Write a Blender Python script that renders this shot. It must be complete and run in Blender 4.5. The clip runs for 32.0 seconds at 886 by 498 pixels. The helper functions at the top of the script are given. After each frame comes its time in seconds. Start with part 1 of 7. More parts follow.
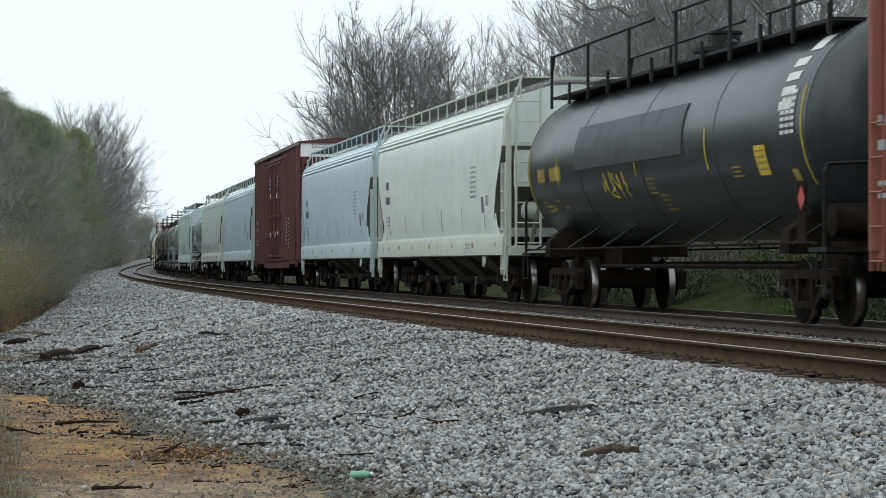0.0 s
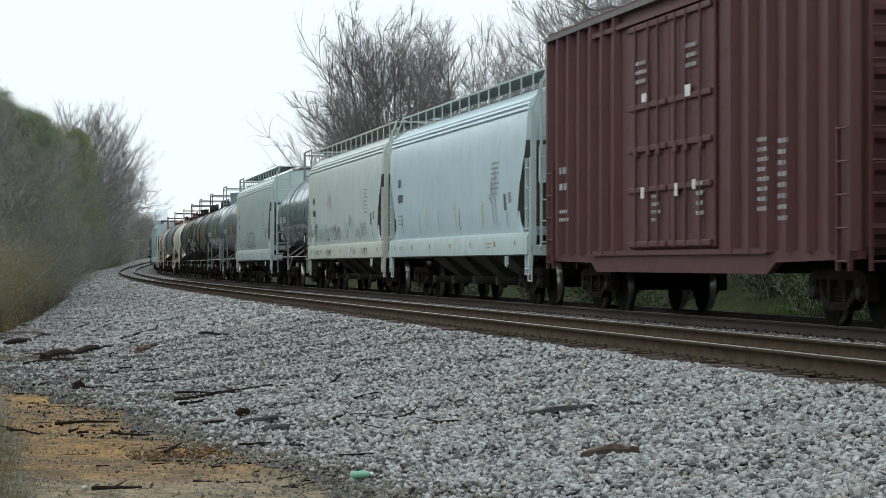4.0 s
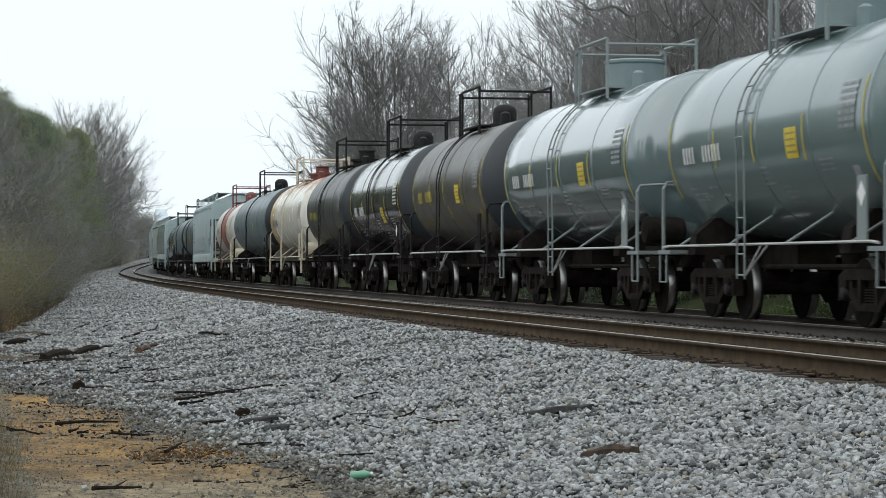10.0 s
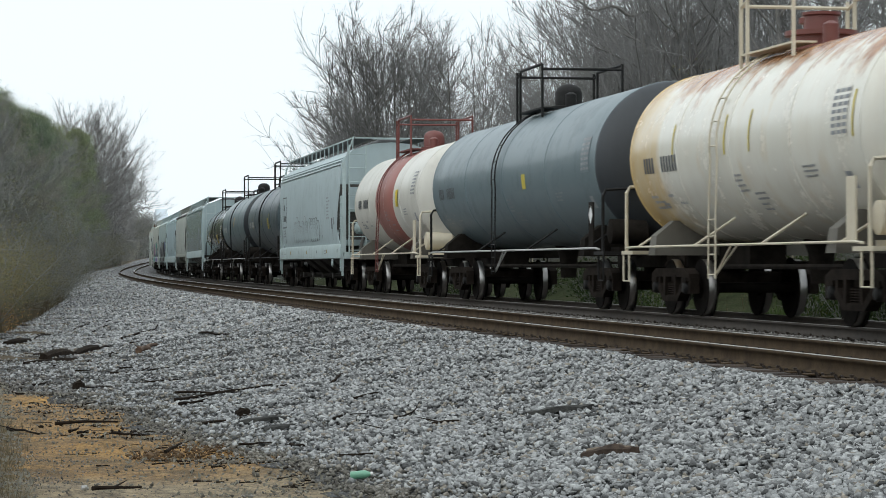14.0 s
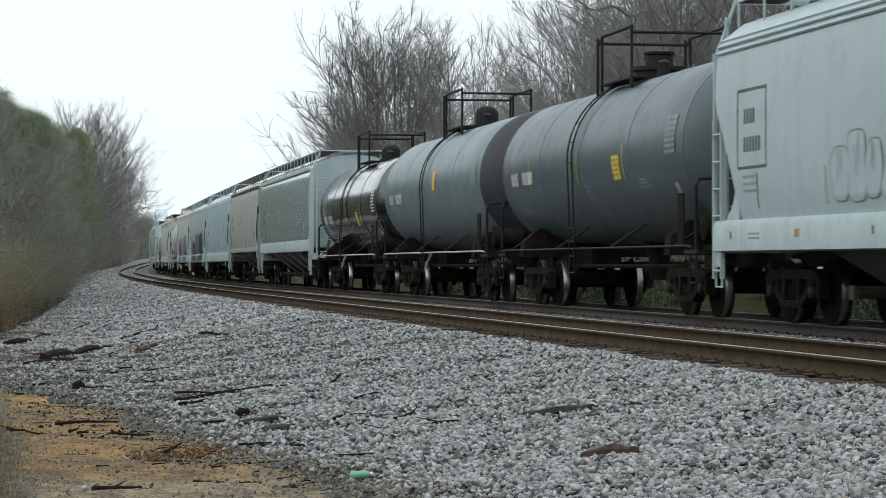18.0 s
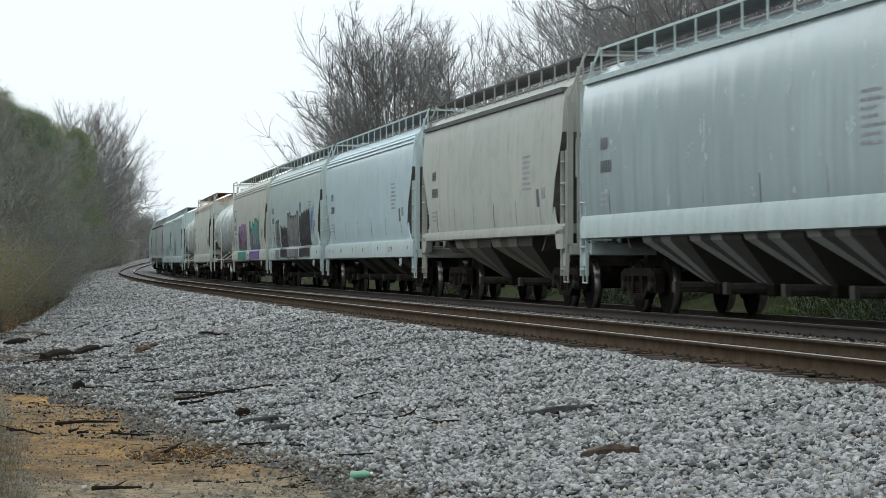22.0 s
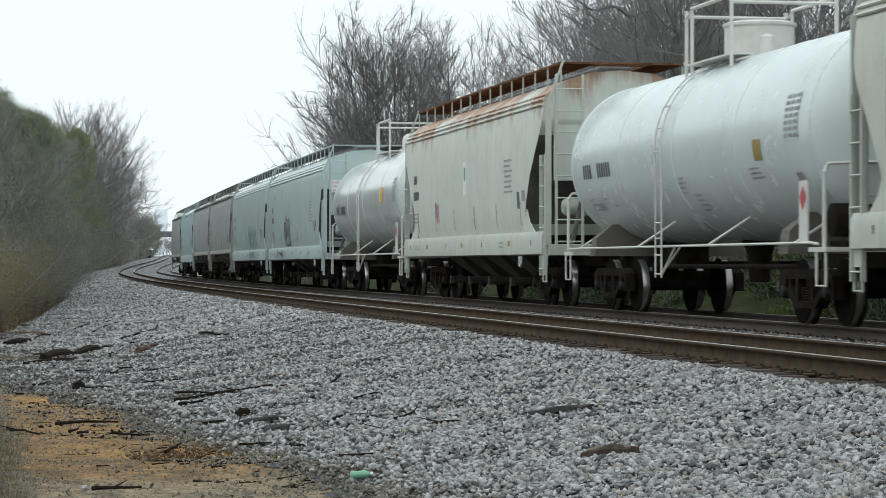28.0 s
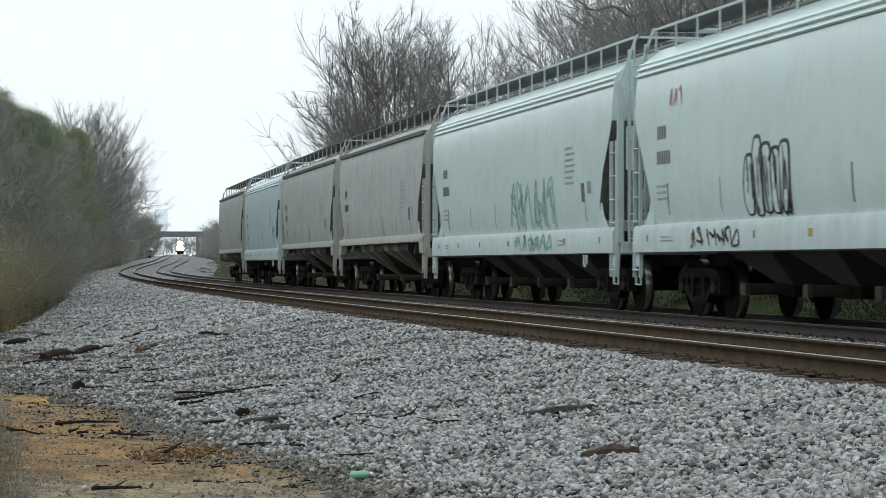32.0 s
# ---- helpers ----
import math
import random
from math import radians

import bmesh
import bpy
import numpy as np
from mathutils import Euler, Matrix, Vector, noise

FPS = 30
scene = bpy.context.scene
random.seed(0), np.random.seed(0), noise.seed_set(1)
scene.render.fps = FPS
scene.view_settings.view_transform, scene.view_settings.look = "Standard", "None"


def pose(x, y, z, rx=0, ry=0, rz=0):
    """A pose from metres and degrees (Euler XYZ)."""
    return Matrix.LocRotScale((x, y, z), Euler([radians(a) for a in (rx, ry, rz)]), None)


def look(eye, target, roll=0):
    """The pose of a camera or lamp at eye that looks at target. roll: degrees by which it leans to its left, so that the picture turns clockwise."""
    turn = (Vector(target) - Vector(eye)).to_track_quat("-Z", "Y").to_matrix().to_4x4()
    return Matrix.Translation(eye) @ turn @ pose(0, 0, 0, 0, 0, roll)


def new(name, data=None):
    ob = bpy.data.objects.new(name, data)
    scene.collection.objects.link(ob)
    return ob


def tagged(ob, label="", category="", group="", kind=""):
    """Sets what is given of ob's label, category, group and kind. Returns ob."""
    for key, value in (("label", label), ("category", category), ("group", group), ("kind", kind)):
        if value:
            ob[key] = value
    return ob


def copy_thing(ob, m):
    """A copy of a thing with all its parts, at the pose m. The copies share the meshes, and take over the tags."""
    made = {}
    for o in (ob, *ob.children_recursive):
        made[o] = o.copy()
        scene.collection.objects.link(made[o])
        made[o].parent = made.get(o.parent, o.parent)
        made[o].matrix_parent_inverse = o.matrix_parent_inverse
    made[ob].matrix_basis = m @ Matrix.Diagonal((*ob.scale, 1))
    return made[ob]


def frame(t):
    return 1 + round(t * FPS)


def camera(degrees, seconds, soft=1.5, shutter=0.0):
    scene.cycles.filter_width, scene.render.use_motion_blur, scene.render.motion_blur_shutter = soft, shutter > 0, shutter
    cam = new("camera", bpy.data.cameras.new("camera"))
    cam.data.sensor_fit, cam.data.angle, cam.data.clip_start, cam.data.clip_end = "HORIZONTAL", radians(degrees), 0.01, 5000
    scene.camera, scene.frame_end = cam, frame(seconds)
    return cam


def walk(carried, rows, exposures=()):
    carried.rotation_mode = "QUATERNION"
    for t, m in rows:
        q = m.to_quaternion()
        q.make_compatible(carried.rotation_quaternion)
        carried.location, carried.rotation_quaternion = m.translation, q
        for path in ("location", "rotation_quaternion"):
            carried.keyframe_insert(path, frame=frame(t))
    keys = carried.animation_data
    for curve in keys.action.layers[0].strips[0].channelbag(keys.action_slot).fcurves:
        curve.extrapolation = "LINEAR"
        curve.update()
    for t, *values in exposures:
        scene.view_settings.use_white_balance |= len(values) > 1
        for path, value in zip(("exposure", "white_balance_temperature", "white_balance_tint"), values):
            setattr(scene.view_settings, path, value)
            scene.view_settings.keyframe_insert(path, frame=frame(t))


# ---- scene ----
# World: rail head near the camera is z = 0, the line runs away along +y, the camera stands left of it.
EYE = (0.0, 0.0, 0.833)
YAW, PITCH = 0.186875, 0.006037
cam = camera(19.97, 32.0, soft=0.8, shutter=0.2)
AIM = (EYE[0] + math.sin(YAW) * math.cos(PITCH), EYE[1] + math.cos(YAW) * math.cos(PITCH), EYE[2] + math.sin(PITCH))
STAND = look(EYE, AIM, 0.03)
walk(cam, [(0.0, STAND), (32.0, STAND)], exposures=[(0.0, -0.24), (32.0, -0.24)])

# The line: curvature and rise along the centre of the train's track.
S_KNOT = [0, 60, 110, 160, 210, 270, 360, 500, 700]
CURVE = [-0.0000693, 0.0004315, 0.0002659, 0.0001647, -0.0000147, 0.0009762, -0.00024, -0.00004, 0.0]
Z_KNOT = [60, 110, 160, 210, 270, 360, 500, 1000, 1600]
RISE = [0.0, -0.032, -0.08, -0.05, 0.12, 1.05, 2.35, 4.7, 6.5]
TRACK_X = 12.396          # centre of the train's track beside the camera
NEXT = -3.9               # the empty track, nearer the camera
SPEED = 14.764            # metres a second
S_GRID = np.arange(-640.0, 1700.0, 2.0)
_k = np.interp(S_GRID, S_KNOT, CURVE, left=0.0, right=0.0)
_i0 = int(np.searchsorted(S_GRID, 0.0))
HEAD = np.cumsum(_k) * 2.0
HEAD -= HEAD[_i0]
LINE_X = np.cumsum(np.sin(HEAD)) * 2.0
LINE_Y = np.cumsum(np.cos(HEAD)) * 2.0
LINE_X += TRACK_X - LINE_X[_i0]
LINE_Y -= LINE_Y[_i0]
LINE_Z = np.interp(S_GRID, Z_KNOT, RISE)


def on_line(s, lat=0.0, up=0.0):
    """World points at s metres along the line, lat metres to its right, up metres over the rails (arrays or numbers)."""
    h = np.interp(s, S_GRID, HEAD)
    x = np.interp(s, S_GRID, LINE_X) + lat * np.cos(h)
    y = np.interp(s, S_GRID, LINE_Y) - lat * np.sin(h)
    return np.stack([x, y, np.interp(s, S_GRID, LINE_Z) + up], axis=-1)


# Light: a bright overcast sky, and a weak wide sun behind the cloud.
world = bpy.data.worlds.new("overcast_sky")
scene.world = world
world.use_nodes = True
wn = world.node_tree
sky = wn.nodes.new("ShaderNodeTexSky")
sky.sky_type, sky.sun_disc = "NISHITA", False
sky.sun_elevation, sky.sun_rotation = radians(48), radians(235)
sky.air_density, sky.dust_density = 1.0, 3.0
cloud = wn.nodes.new("ShaderNodeMix")
cloud.data_type = "RGBA"
cloud.inputs["Factor"].default_value = 0.9
cloud.inputs["B"].default_value = (9.25, 10.15, 10.6, 1)
wn.links.new(sky.outputs["Color"], cloud.inputs["A"])
wn.links.new(cloud.outputs["Result"], wn.nodes["Background"].inputs["Color"])
wn.nodes["Background"].inputs["Strength"].default_value = 0.13
sun = new("sun", bpy.data.lights.new("sun", "SUN"))
sun.data.energy, sun.data.angle, sun.data.color = 1.4, radians(100), (0.97, 1.0, 0.98)
sun.matrix_basis = look((0, 0, 60), (34, 26, 0))


# ---- materials ----
def nodes_of(name):
    m = bpy.data.materials.new(name)
    m.use_nodes = True
    return m, m.node_tree.nodes, m.node_tree.links, m.node_tree.nodes["Principled BSDF"]


def noise_at(n, l, scale, detail=4.0, stretch=(1, 1, 1), coords="Object", rough=0.6):
    tc, mp, no = n.new("ShaderNodeTexCoord"), n.new("ShaderNodeMapping"), n.new("ShaderNodeTexNoise")
    mp.inputs["Scale"].default_value = stretch
    no.inputs["Scale"].default_value, no.inputs["Detail"].default_value, no.inputs["Roughness"].default_value = scale, detail, rough
    l.new(tc.outputs[coords], mp.inputs["Vector"])
    l.new(mp.outputs["Vector"], no.inputs["Vector"])
    return no.outputs["Fac"]


def ramp(n, l, fac, stops):
    r = n.new("ShaderNodeValToRGB")
    while len(r.color_ramp.elements) < len(stops):
        r.color_ramp.elements.new(0.5)
    for e, (pos, col) in zip(r.color_ramp.elements, stops):
        e.position, e.color = pos, (*col, 1) if len(col) == 3 else (col[0],) * 3 + (1,)
    l.new(fac, r.inputs["Fac"])
    return r.outputs["Color"]


def mix(n, l, fac, a, b, blend="MIX"):
    m = n.new("ShaderNodeMix")
    m.data_type, m.blend_type = "RGBA", blend
    for slot, v in (("Factor", fac), ("A", a), ("B", b)):
        if isinstance(v, tuple):
            m.inputs[slot].default_value = (*v, 1)
        elif isinstance(v, (int, float)):
            m.inputs[slot].default_value = v
        else:
            l.new(v, m.inputs[slot])
    return m.outputs["Result"]


def bumped(n, l, b, height, strength, dist):
    bp = n.new("ShaderNodeBump")
    bp.inputs["Strength"].default_value, bp.inputs["Distance"].default_value = strength, dist
    l.new(height, bp.inputs["Height"])
    l.new(bp.outputs["Normal"], b.inputs["Normal"])


def plain(name, rgb, rough=0.6, metal=0.0, vary=0.25, scale=3.0, bump=0.0, bump_scale=30.0, random_vary=0.0, spec=0.5):
    """A surface of one colour with grain at two scales."""
    m, n, l, b = nodes_of(name)
    lo, hi = tuple(c * (1 - vary) for c in rgb), tuple(min(1, c * (1 + vary)) for c in rgb)
    col = ramp(n, l, noise_at(n, l, scale), [(0.3, lo), (0.7, hi)])
    fine = ramp(n, l, noise_at(n, l, scale * 12, 2.0), [(0.3, (1 - vary * 0.5,)), (0.7, (1.0,))])
    col = mix(n, l, 1.0, col, fine, "MULTIPLY")
    if random_vary:
        oi = n.new("ShaderNodeObjectInfo")
        col = mix(n, l, 1.0, col, ramp(n, l, oi.outputs["Random"], [(0.0, (1 - random_vary,)), (1.0, (1 + random_vary * 0.6,))]), "MULTIPLY")
    l.new(col, b.inputs["Base Color"])
    b.inputs["Roughness"].default_value, b.inputs["Metallic"].default_value = rough, metal
    b.inputs["Specular IOR Level"].default_value = spec
    if bump:
        bumped(n, l, b, noise_at(n, l, bump_scale, 3.0), 0.6, bump)
    return m


def paint(name, rgb, rough=0.45, grime=0.35, streak=0.3, grime_rgb=(0.16, 0.14, 0.12), rust=0.0, rust_low=3.2, rust_high=4.3, coat=0.0, coat_ior=1.6, dents=0.0, relief=0.004, rust_run=0.45, stain=None):
    """Weathered vehicle paint: run-down streaks, patches of road dirt, optional rust spreading from the top."""
    m, n, l, b = nodes_of(name)
    base = ramp(n, l, noise_at(n, l, 0.5, 3.0), [(0.3, tuple(c * 0.93 for c in rgb)), (0.7, tuple(min(1, c * 1.04) for c in rgb))])
    run = ramp(n, l, noise_at(n, l, 1.5, 6.0, (2.6, 2.6, 0.09), rough=0.7), [(0.44, (0.0,)), (0.74, (1.0,))])
    run = mix(n, l, 1.0, run, ramp(n, l, noise_at(n, l, 0.55, 3.0), [(0.38, (0.15,)), (0.62, (1.0,))]), "MULTIPLY")
    spots = ramp(n, l, noise_at(n, l, 1.3, 8.0, (1, 1, 1), rough=0.75), [(0.5, (0.0,)), (0.85, (1.0,))])
    f1 = n.new("ShaderNodeMath")
    f1.operation, f1.inputs[1].default_value = "MULTIPLY", streak
    l.new(run, f1.inputs[0])
    f2 = n.new("ShaderNodeMath")
    f2.operation, f2.inputs[1].default_value = "MULTIPLY", grime
    l.new(spots, f2.inputs[0])
    col = mix(n, l, f1.outputs[0], base, grime_rgb)
    col = mix(n, l, f2.outputs[0], col, grime_rgb)
    if rust:
        tc, sx = n.new("ShaderNodeTexCoord"), n.new("ShaderNodeSeparateXYZ")
        l.new(tc.outputs["Object"], sx.inputs["Vector"])
        mr = n.new("ShaderNodeMapRange")
        mr.inputs["From Min"].default_value, mr.inputs["From Max"].default_value = rust_low, rust_high
        mr.inputs["To Min"].default_value, mr.inputs["To Max"].default_value = -0.30, 0.20
        l.new(sx.outputs["Z"], mr.inputs["Value"])
        ad = n.new("ShaderNodeMath")
        ad.operation = "ADD"
        l.new(mr.outputs["Result"], ad.inputs[0])
        l.new(noise_at(n, l, 0.9, 7.0, (1.0, 1.0, rust_run), rough=0.7), ad.inputs[1])
        mask = ramp(n, l, ad.outputs[0], [(0.44, (0.0,)), (0.56, (rust,))])
        rcol = ramp(n, l, noise_at(n, l, 4.0, 5.0), [(0.3, (0.20, 0.075, 0.035)), (0.7, (0.48, 0.24, 0.10))])
        col = mix(n, l, mask, col, rcol)
    if stain:
        # leaked product that has yellowed one end of the shell
        tc, sx = n.new("ShaderNodeTexCoord"), n.new("ShaderNodeSeparateXYZ")
        l.new(tc.outputs["Object"], sx.inputs["Vector"])
        mr = n.new("ShaderNodeMapRange")
        mr.inputs["From Min"].default_value, mr.inputs["From Max"].default_value = -6.2, -2.6
        mr.inputs["To Min"].default_value, mr.inputs["To Max"].default_value = 0.30, -0.22
        l.new(sx.outputs["X"], mr.inputs["Value"])
        ad = n.new("ShaderNodeMath")
        ad.operation = "ADD"
        l.new(mr.outputs["Result"], ad.inputs[0])
        l.new(noise_at(n, l, 0.8, 6.0, (1.2, 1.2, 0.5), rough=0.65), ad.inputs[1])
        col = mix(n, l, ramp(n, l, ad.outputs[0], [(0.36, (0.0,)), (0.55, (0.55,)), (0.75, (0.9,))]), col, stain)
    l.new(col, b.inputs["Base Color"])
    b.inputs["Roughness"].default_value = rough
    rr = n.new("ShaderNodeMapRange")
    rr.inputs["To Min"].default_value, rr.inputs["To Max"].default_value = rough, min(1.0, rough + (0.3 if rough > 0.3 else 0.1))
    l.new(spots, rr.inputs["Value"])
    l.new(rr.outputs["Result"], b.inputs["Roughness"])
    b.inputs["Coat Weight"].default_value, b.inputs["Coat Roughness"].default_value = coat, 0.12
    b.inputs["Coat IOR"].default_value = coat_ior
    bumped(n, l, b, noise_at(n, l, 0.8 if dents else 9.0, 2.0, (1, 1, 0.12) if dents else (1, 1, 1)), 0.6, dents or relief)
    return m


def stones(name, world_scale, lo, hi, warm):
    """Crushed stone seen as a whole bed: cells with their own tone and deep joints."""
    m, n, l, b = nodes_of(name)
    tc, vo, ed = n.new("ShaderNodeTexCoord"), n.new("ShaderNodeTexVoronoi"), n.new("ShaderNodeTexVoronoi")
    ed.feature = "DISTANCE_TO_EDGE"
    for v in (vo, ed):
        v.inputs["Scale"].default_value = world_scale
        l.new(tc.outputs["Object"], v.inputs["Vector"])
    sep = n.new("ShaderNodeSeparateColor")
    l.new(vo.outputs["Color"], sep.inputs["Color"])
    col = ramp(n, l, sep.outputs["Red"], [(0.0, lo), (0.6, tuple((a + c) / 2 for a, c in zip(lo, hi))), (0.9, hi), (1.0, warm)])
    joint = ramp(n, l, ed.outputs["Distance"], [(0.0, (0.25,)), (0.12, (1.0,))])
    col = mix(n, l, 1.0, col, joint, "MULTIPLY")
    col = mix(n, l, 1.0, col, ramp(n, l, noise_at(n, l, 0.35, 3.0), [(0.3, (0.78,)), (0.7, (1.05,))]), "MULTIPLY")
    # coarse tone change that stands for shading among stones not modelled
    col = mix(n, l, 1.0, col, ramp(n, l, noise_at(n, l, 2.6, 5.0, (1, 0.3, 1), rough=0.8), [(0.34, (0.45,)), (0.5, (1.0,)), (0.68, (1.5,))]), "MULTIPLY")
    l.new(col, b.inputs["Base Color"])
    b.inputs["Roughness"].default_value = 0.9
    bumped(n, l, b, ed.outputs["Distance"], 1.0, 0.03)
    return m


def island_stone(name, stops):
    m, n, l, b = nodes_of(name)
    geo = n.new("ShaderNodeNewGeometry")
    col = ramp(n, l, geo.outputs["Random Per Island"], stops)
    col = mix(n, l, 1.0, col, ramp(n, l, noise_at(n, l, 40.0, 3.0), [(0.3, (0.75,)), (0.7, (1.1,))]), "MULTIPLY")
    l.new(col, b.inputs["Base Color"])
    b.inputs["Roughness"].default_value = 0.85
    return m


def soil(name):
    """Orange clay that gives way to a trodden grey-brown path and to gritty olive ground."""
    m, n, l, b = nodes_of(name)
    a = ramp(n, l, noise_at(n, l, 0.8, 7.0, rough=0.7), [(0.32, (0.18, 0.125, 0.062)), (0.5, (0.34, 0.205, 0.082)), (0.68, (0.47, 0.265, 0.075))])
    tc, sx = n.new("ShaderNodeTexCoord"), n.new("ShaderNodeSeparateXYZ")
    l.new(tc.outputs["Object"], sx.inputs["Vector"])

    def zone(axis, lo, hi, wild, scale):
        ad, mr = n.new("ShaderNodeMath"), n.new("ShaderNodeMapRange")
        ad.operation, ad.inputs[2].default_value = "MULTIPLY_ADD", -wild / 2
        ad.inputs[1].default_value = wild
        l.new(noise_at(n, l, scale, 6.0, rough=0.65), ad.inputs[0])
        ad2 = n.new("ShaderNodeMath")
        ad2.operation = "ADD"
        l.new(ad.outputs[0], ad2.inputs[0])
        l.new(sx.outputs[axis], ad2.inputs[1])
        mr.inputs["From Min"].default_value, mr.inputs["From Max"].default_value = lo, hi
        l.new(ad2.outputs[0], mr.inputs["Value"])
        return mr.outputs["Result"]

    col = mix(n, l, zone("Y", 20.9, 19.6, 3.0, 0.9), a, (0.35, 0.275, 0.175))
    col = mix(n, l, zone("X", 0.55, 0.1, 1.2, 1.1), col, (0.15, 0.135, 0.085))
    col = mix(n, l, zone("Y", 33.0, 38.0, 5.0, 0.9), col, (0.17, 0.145, 0.105))
    col = mix(n, l, 1.0, col, ramp(n, l, noise_at(n, l, 2.2, 7.0, (1, 0.45, 1), rough=0.75), [(0.36, (0.5, 0.52, 0.56)), (0.52, (1.0, 1.0, 1.0)), (0.7, (1.25, 1.22, 1.15))]), "MULTIPLY")
    c = ramp(n, l, noise_at(n, l, 6.0, 8.0, rough=0.8), [(0.36, (0.55,)), (0.6, (1.25,))])
    col = mix(n, l, 1.0, col, c, "MULTIPLY")
    col = mix(n, l, 1.0, col, ramp(n, l, noise_at(n, l, 26.0, 5.0, (1, 0.4, 1), rough=0.8), [(0.34, (0.5, 0.5, 0.52)), (0.5, (1.0, 1.0, 1.0)), (0.68, (1.35, 1.3, 1.2))]), "MULTIPLY")
    grit = ramp(n, l, noise_at(n, l, 34.0, 4.0, rough=0.8), [(0.57, (0.0,)), (0.67, (0.7,))])
    col = mix(n, l, grit, col, (0.36, 0.29, 0.19))
    specks = ramp(n, l, noise_at(n, l, 22.0, 3.0, (1, 0.35, 1)), [(0.62, (0.0,)), (0.68, (0.85,))])
    col = mix(n, l, specks, col, (0.05, 0.038, 0.026))
    l.new(col, b.inputs["Base Color"])
    b.inputs["Roughness"].default_value = 0.95
    bumped(n, l, b, noise_at(n, l, 18.0, 7.0, rough=0.75), 1.0, 0.05)
    return m


def leafy(name, stops, rough=0.7):
    m, n, l, b = nodes_of(name)
    geo = n.new("ShaderNodeNewGeometry")
    oi = n.new("ShaderNodeObjectInfo")
    col = ramp(n, l, geo.outputs["Random Per Island"], stops)
    col = mix(n, l, 1.0, col, ramp(n, l, oi.outputs["Random"], [(0.0, (0.58, 0.60, 0.60)), (0.3, (1.15, 1.06, 0.92)), (0.5, (0.75, 0.78, 0.80)), (0.75, (1.0, 1.05, 1.08)), (1.0, (1.5, 1.42, 1.26))]), "MULTIPLY")
    l.new(col, b.inputs["Base Color"])
    b.inputs["Roughness"].default_value = rough
    b.inputs["Specular IOR Level"].default_value = 0.2
    tr, mx, out = n.new("ShaderNodeBsdfTranslucent"), n.new("ShaderNodeMixShader"), n["Material Output"]
    l.new(col, tr.inputs["Color"])
    mx.inputs["Fac"].default_value = 0.45
    l.new(b.outputs["BSDF"], mx.inputs[1])
    l.new(tr.outputs["BSDF"], mx.inputs[2])
    l.new(mx.outputs["Shader"], out.inputs["Surface"])
    return m


def lit(name, rgb, strength):
    m, n, l, b = nodes_of(name)
    b.inputs["Base Color"].default_value = (*rgb, 1)
    b.inputs["Emission Color"].default_value = (*rgb, 1)
    b.inputs["Emission Strength"].default_value = strength
    return m


SOIL = soil("orange_clay_soil")
BALLAST = stones("ballast_bed_stone", 17.0, (0.07, 0.07, 0.072), (0.40, 0.41, 0.42), (0.34, 0.28, 0.22))
# darker near bed: the shadowed gaps between stones are put into its colour
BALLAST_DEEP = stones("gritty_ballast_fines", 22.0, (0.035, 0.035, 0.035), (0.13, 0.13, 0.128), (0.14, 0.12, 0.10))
BALLAST_DARK = stones("oily_ballast_stone", 17.0, (0.05, 0.044, 0.04), (0.17, 0.155, 0.14), (0.18, 0.14, 0.11))
STONE = island_stone("crushed_granite", [(0.0, (0.06, 0.061, 0.061)), (0.3, (0.235, 0.239, 0.238)), (0.72, (0.385, 0.392, 0.390)), (0.93, (0.49, 0.495, 0.49)), (0.94, (0.24, 0.212, 0.178)), (1.0, (0.34, 0.31, 0.26))])
DULL_STONE = island_stone("dull_brown_grey_stone", [(0.0, (0.05, 0.045, 0.04)), (0.5, (0.12, 0.111, 0.10)), (0.9, (0.22, 0.21, 0.195)), (1.0, (0.36, 0.35, 0.34))])
CLAY_STONE = island_stone("clay_stained_stone", [(0.0, (0.085, 0.078, 0.066)), (0.4, (0.15, 0.138, 0.117)), (0.8, (0.22, 0.205, 0.177)), (1.0, (0.35, 0.335, 0.30))])
TIE_WOOD = plain("creosoted_tie_wood", (0.055, 0.040, 0.031), 0.9, 0, 0.45, 6, 0.012, 40, 0.5)
RUST_RAIL = plain("rusty_rail_steel", (0.062, 0.043, 0.026), 0.9, 0.0, 0.35, 4, 0.002, 60, 0, 0.12)
DARK_RAIL = plain("oil_darkened_rail_steel", (0.036, 0.028, 0.021), 0.85, 0.0, 0.35, 4, 0.002, 60)
SHINY_RAIL = plain("polished_rail_head", (0.42, 0.40, 0.375), 0.3, 1.0, 0.15, 6)
BLACK_STEEL = plain("black_oily_steel", (0.014, 0.0135, 0.013), 0.6, 0.0, 0.4, 5, 0.002, 40, 0, 0.2)
TRUCK_STEEL = plain("brown_dusty_cast_steel", (0.021, 0.0165, 0.0135), 0.9, 0.0, 0.5, 5, 0.003, 50, 0, 0.06)
WHEEL_STEEL = plain("dull_wheel_steel", (0.010, 0.0085, 0.0075), 0.9, 0.0, 0.5, 5, 0, 30, 0, 0.05)
TREAD_STEEL = plain("bright_wheel_tread", (0.34, 0.33, 0.32), 0.32, 1.0, 0.15, 8)
# bark and twig tones raised to hold the haze over the woods
BARK = plain("grey_bark", (0.18, 0.172, 0.16), 0.95, 0, 0.35, 3, 0.01, 20, 0.25)
TWIG_PALE = plain("pale_grey_twigs", (0.25, 0.245, 0.238), 0.95, 0, 0.3, 2, 0, 30, 0.25)
BRUSH = plain("dull_grey_brush_twigs", (0.225, 0.226, 0.214), 0.95, 0, 0.3, 2, 0, 30, 0.25)
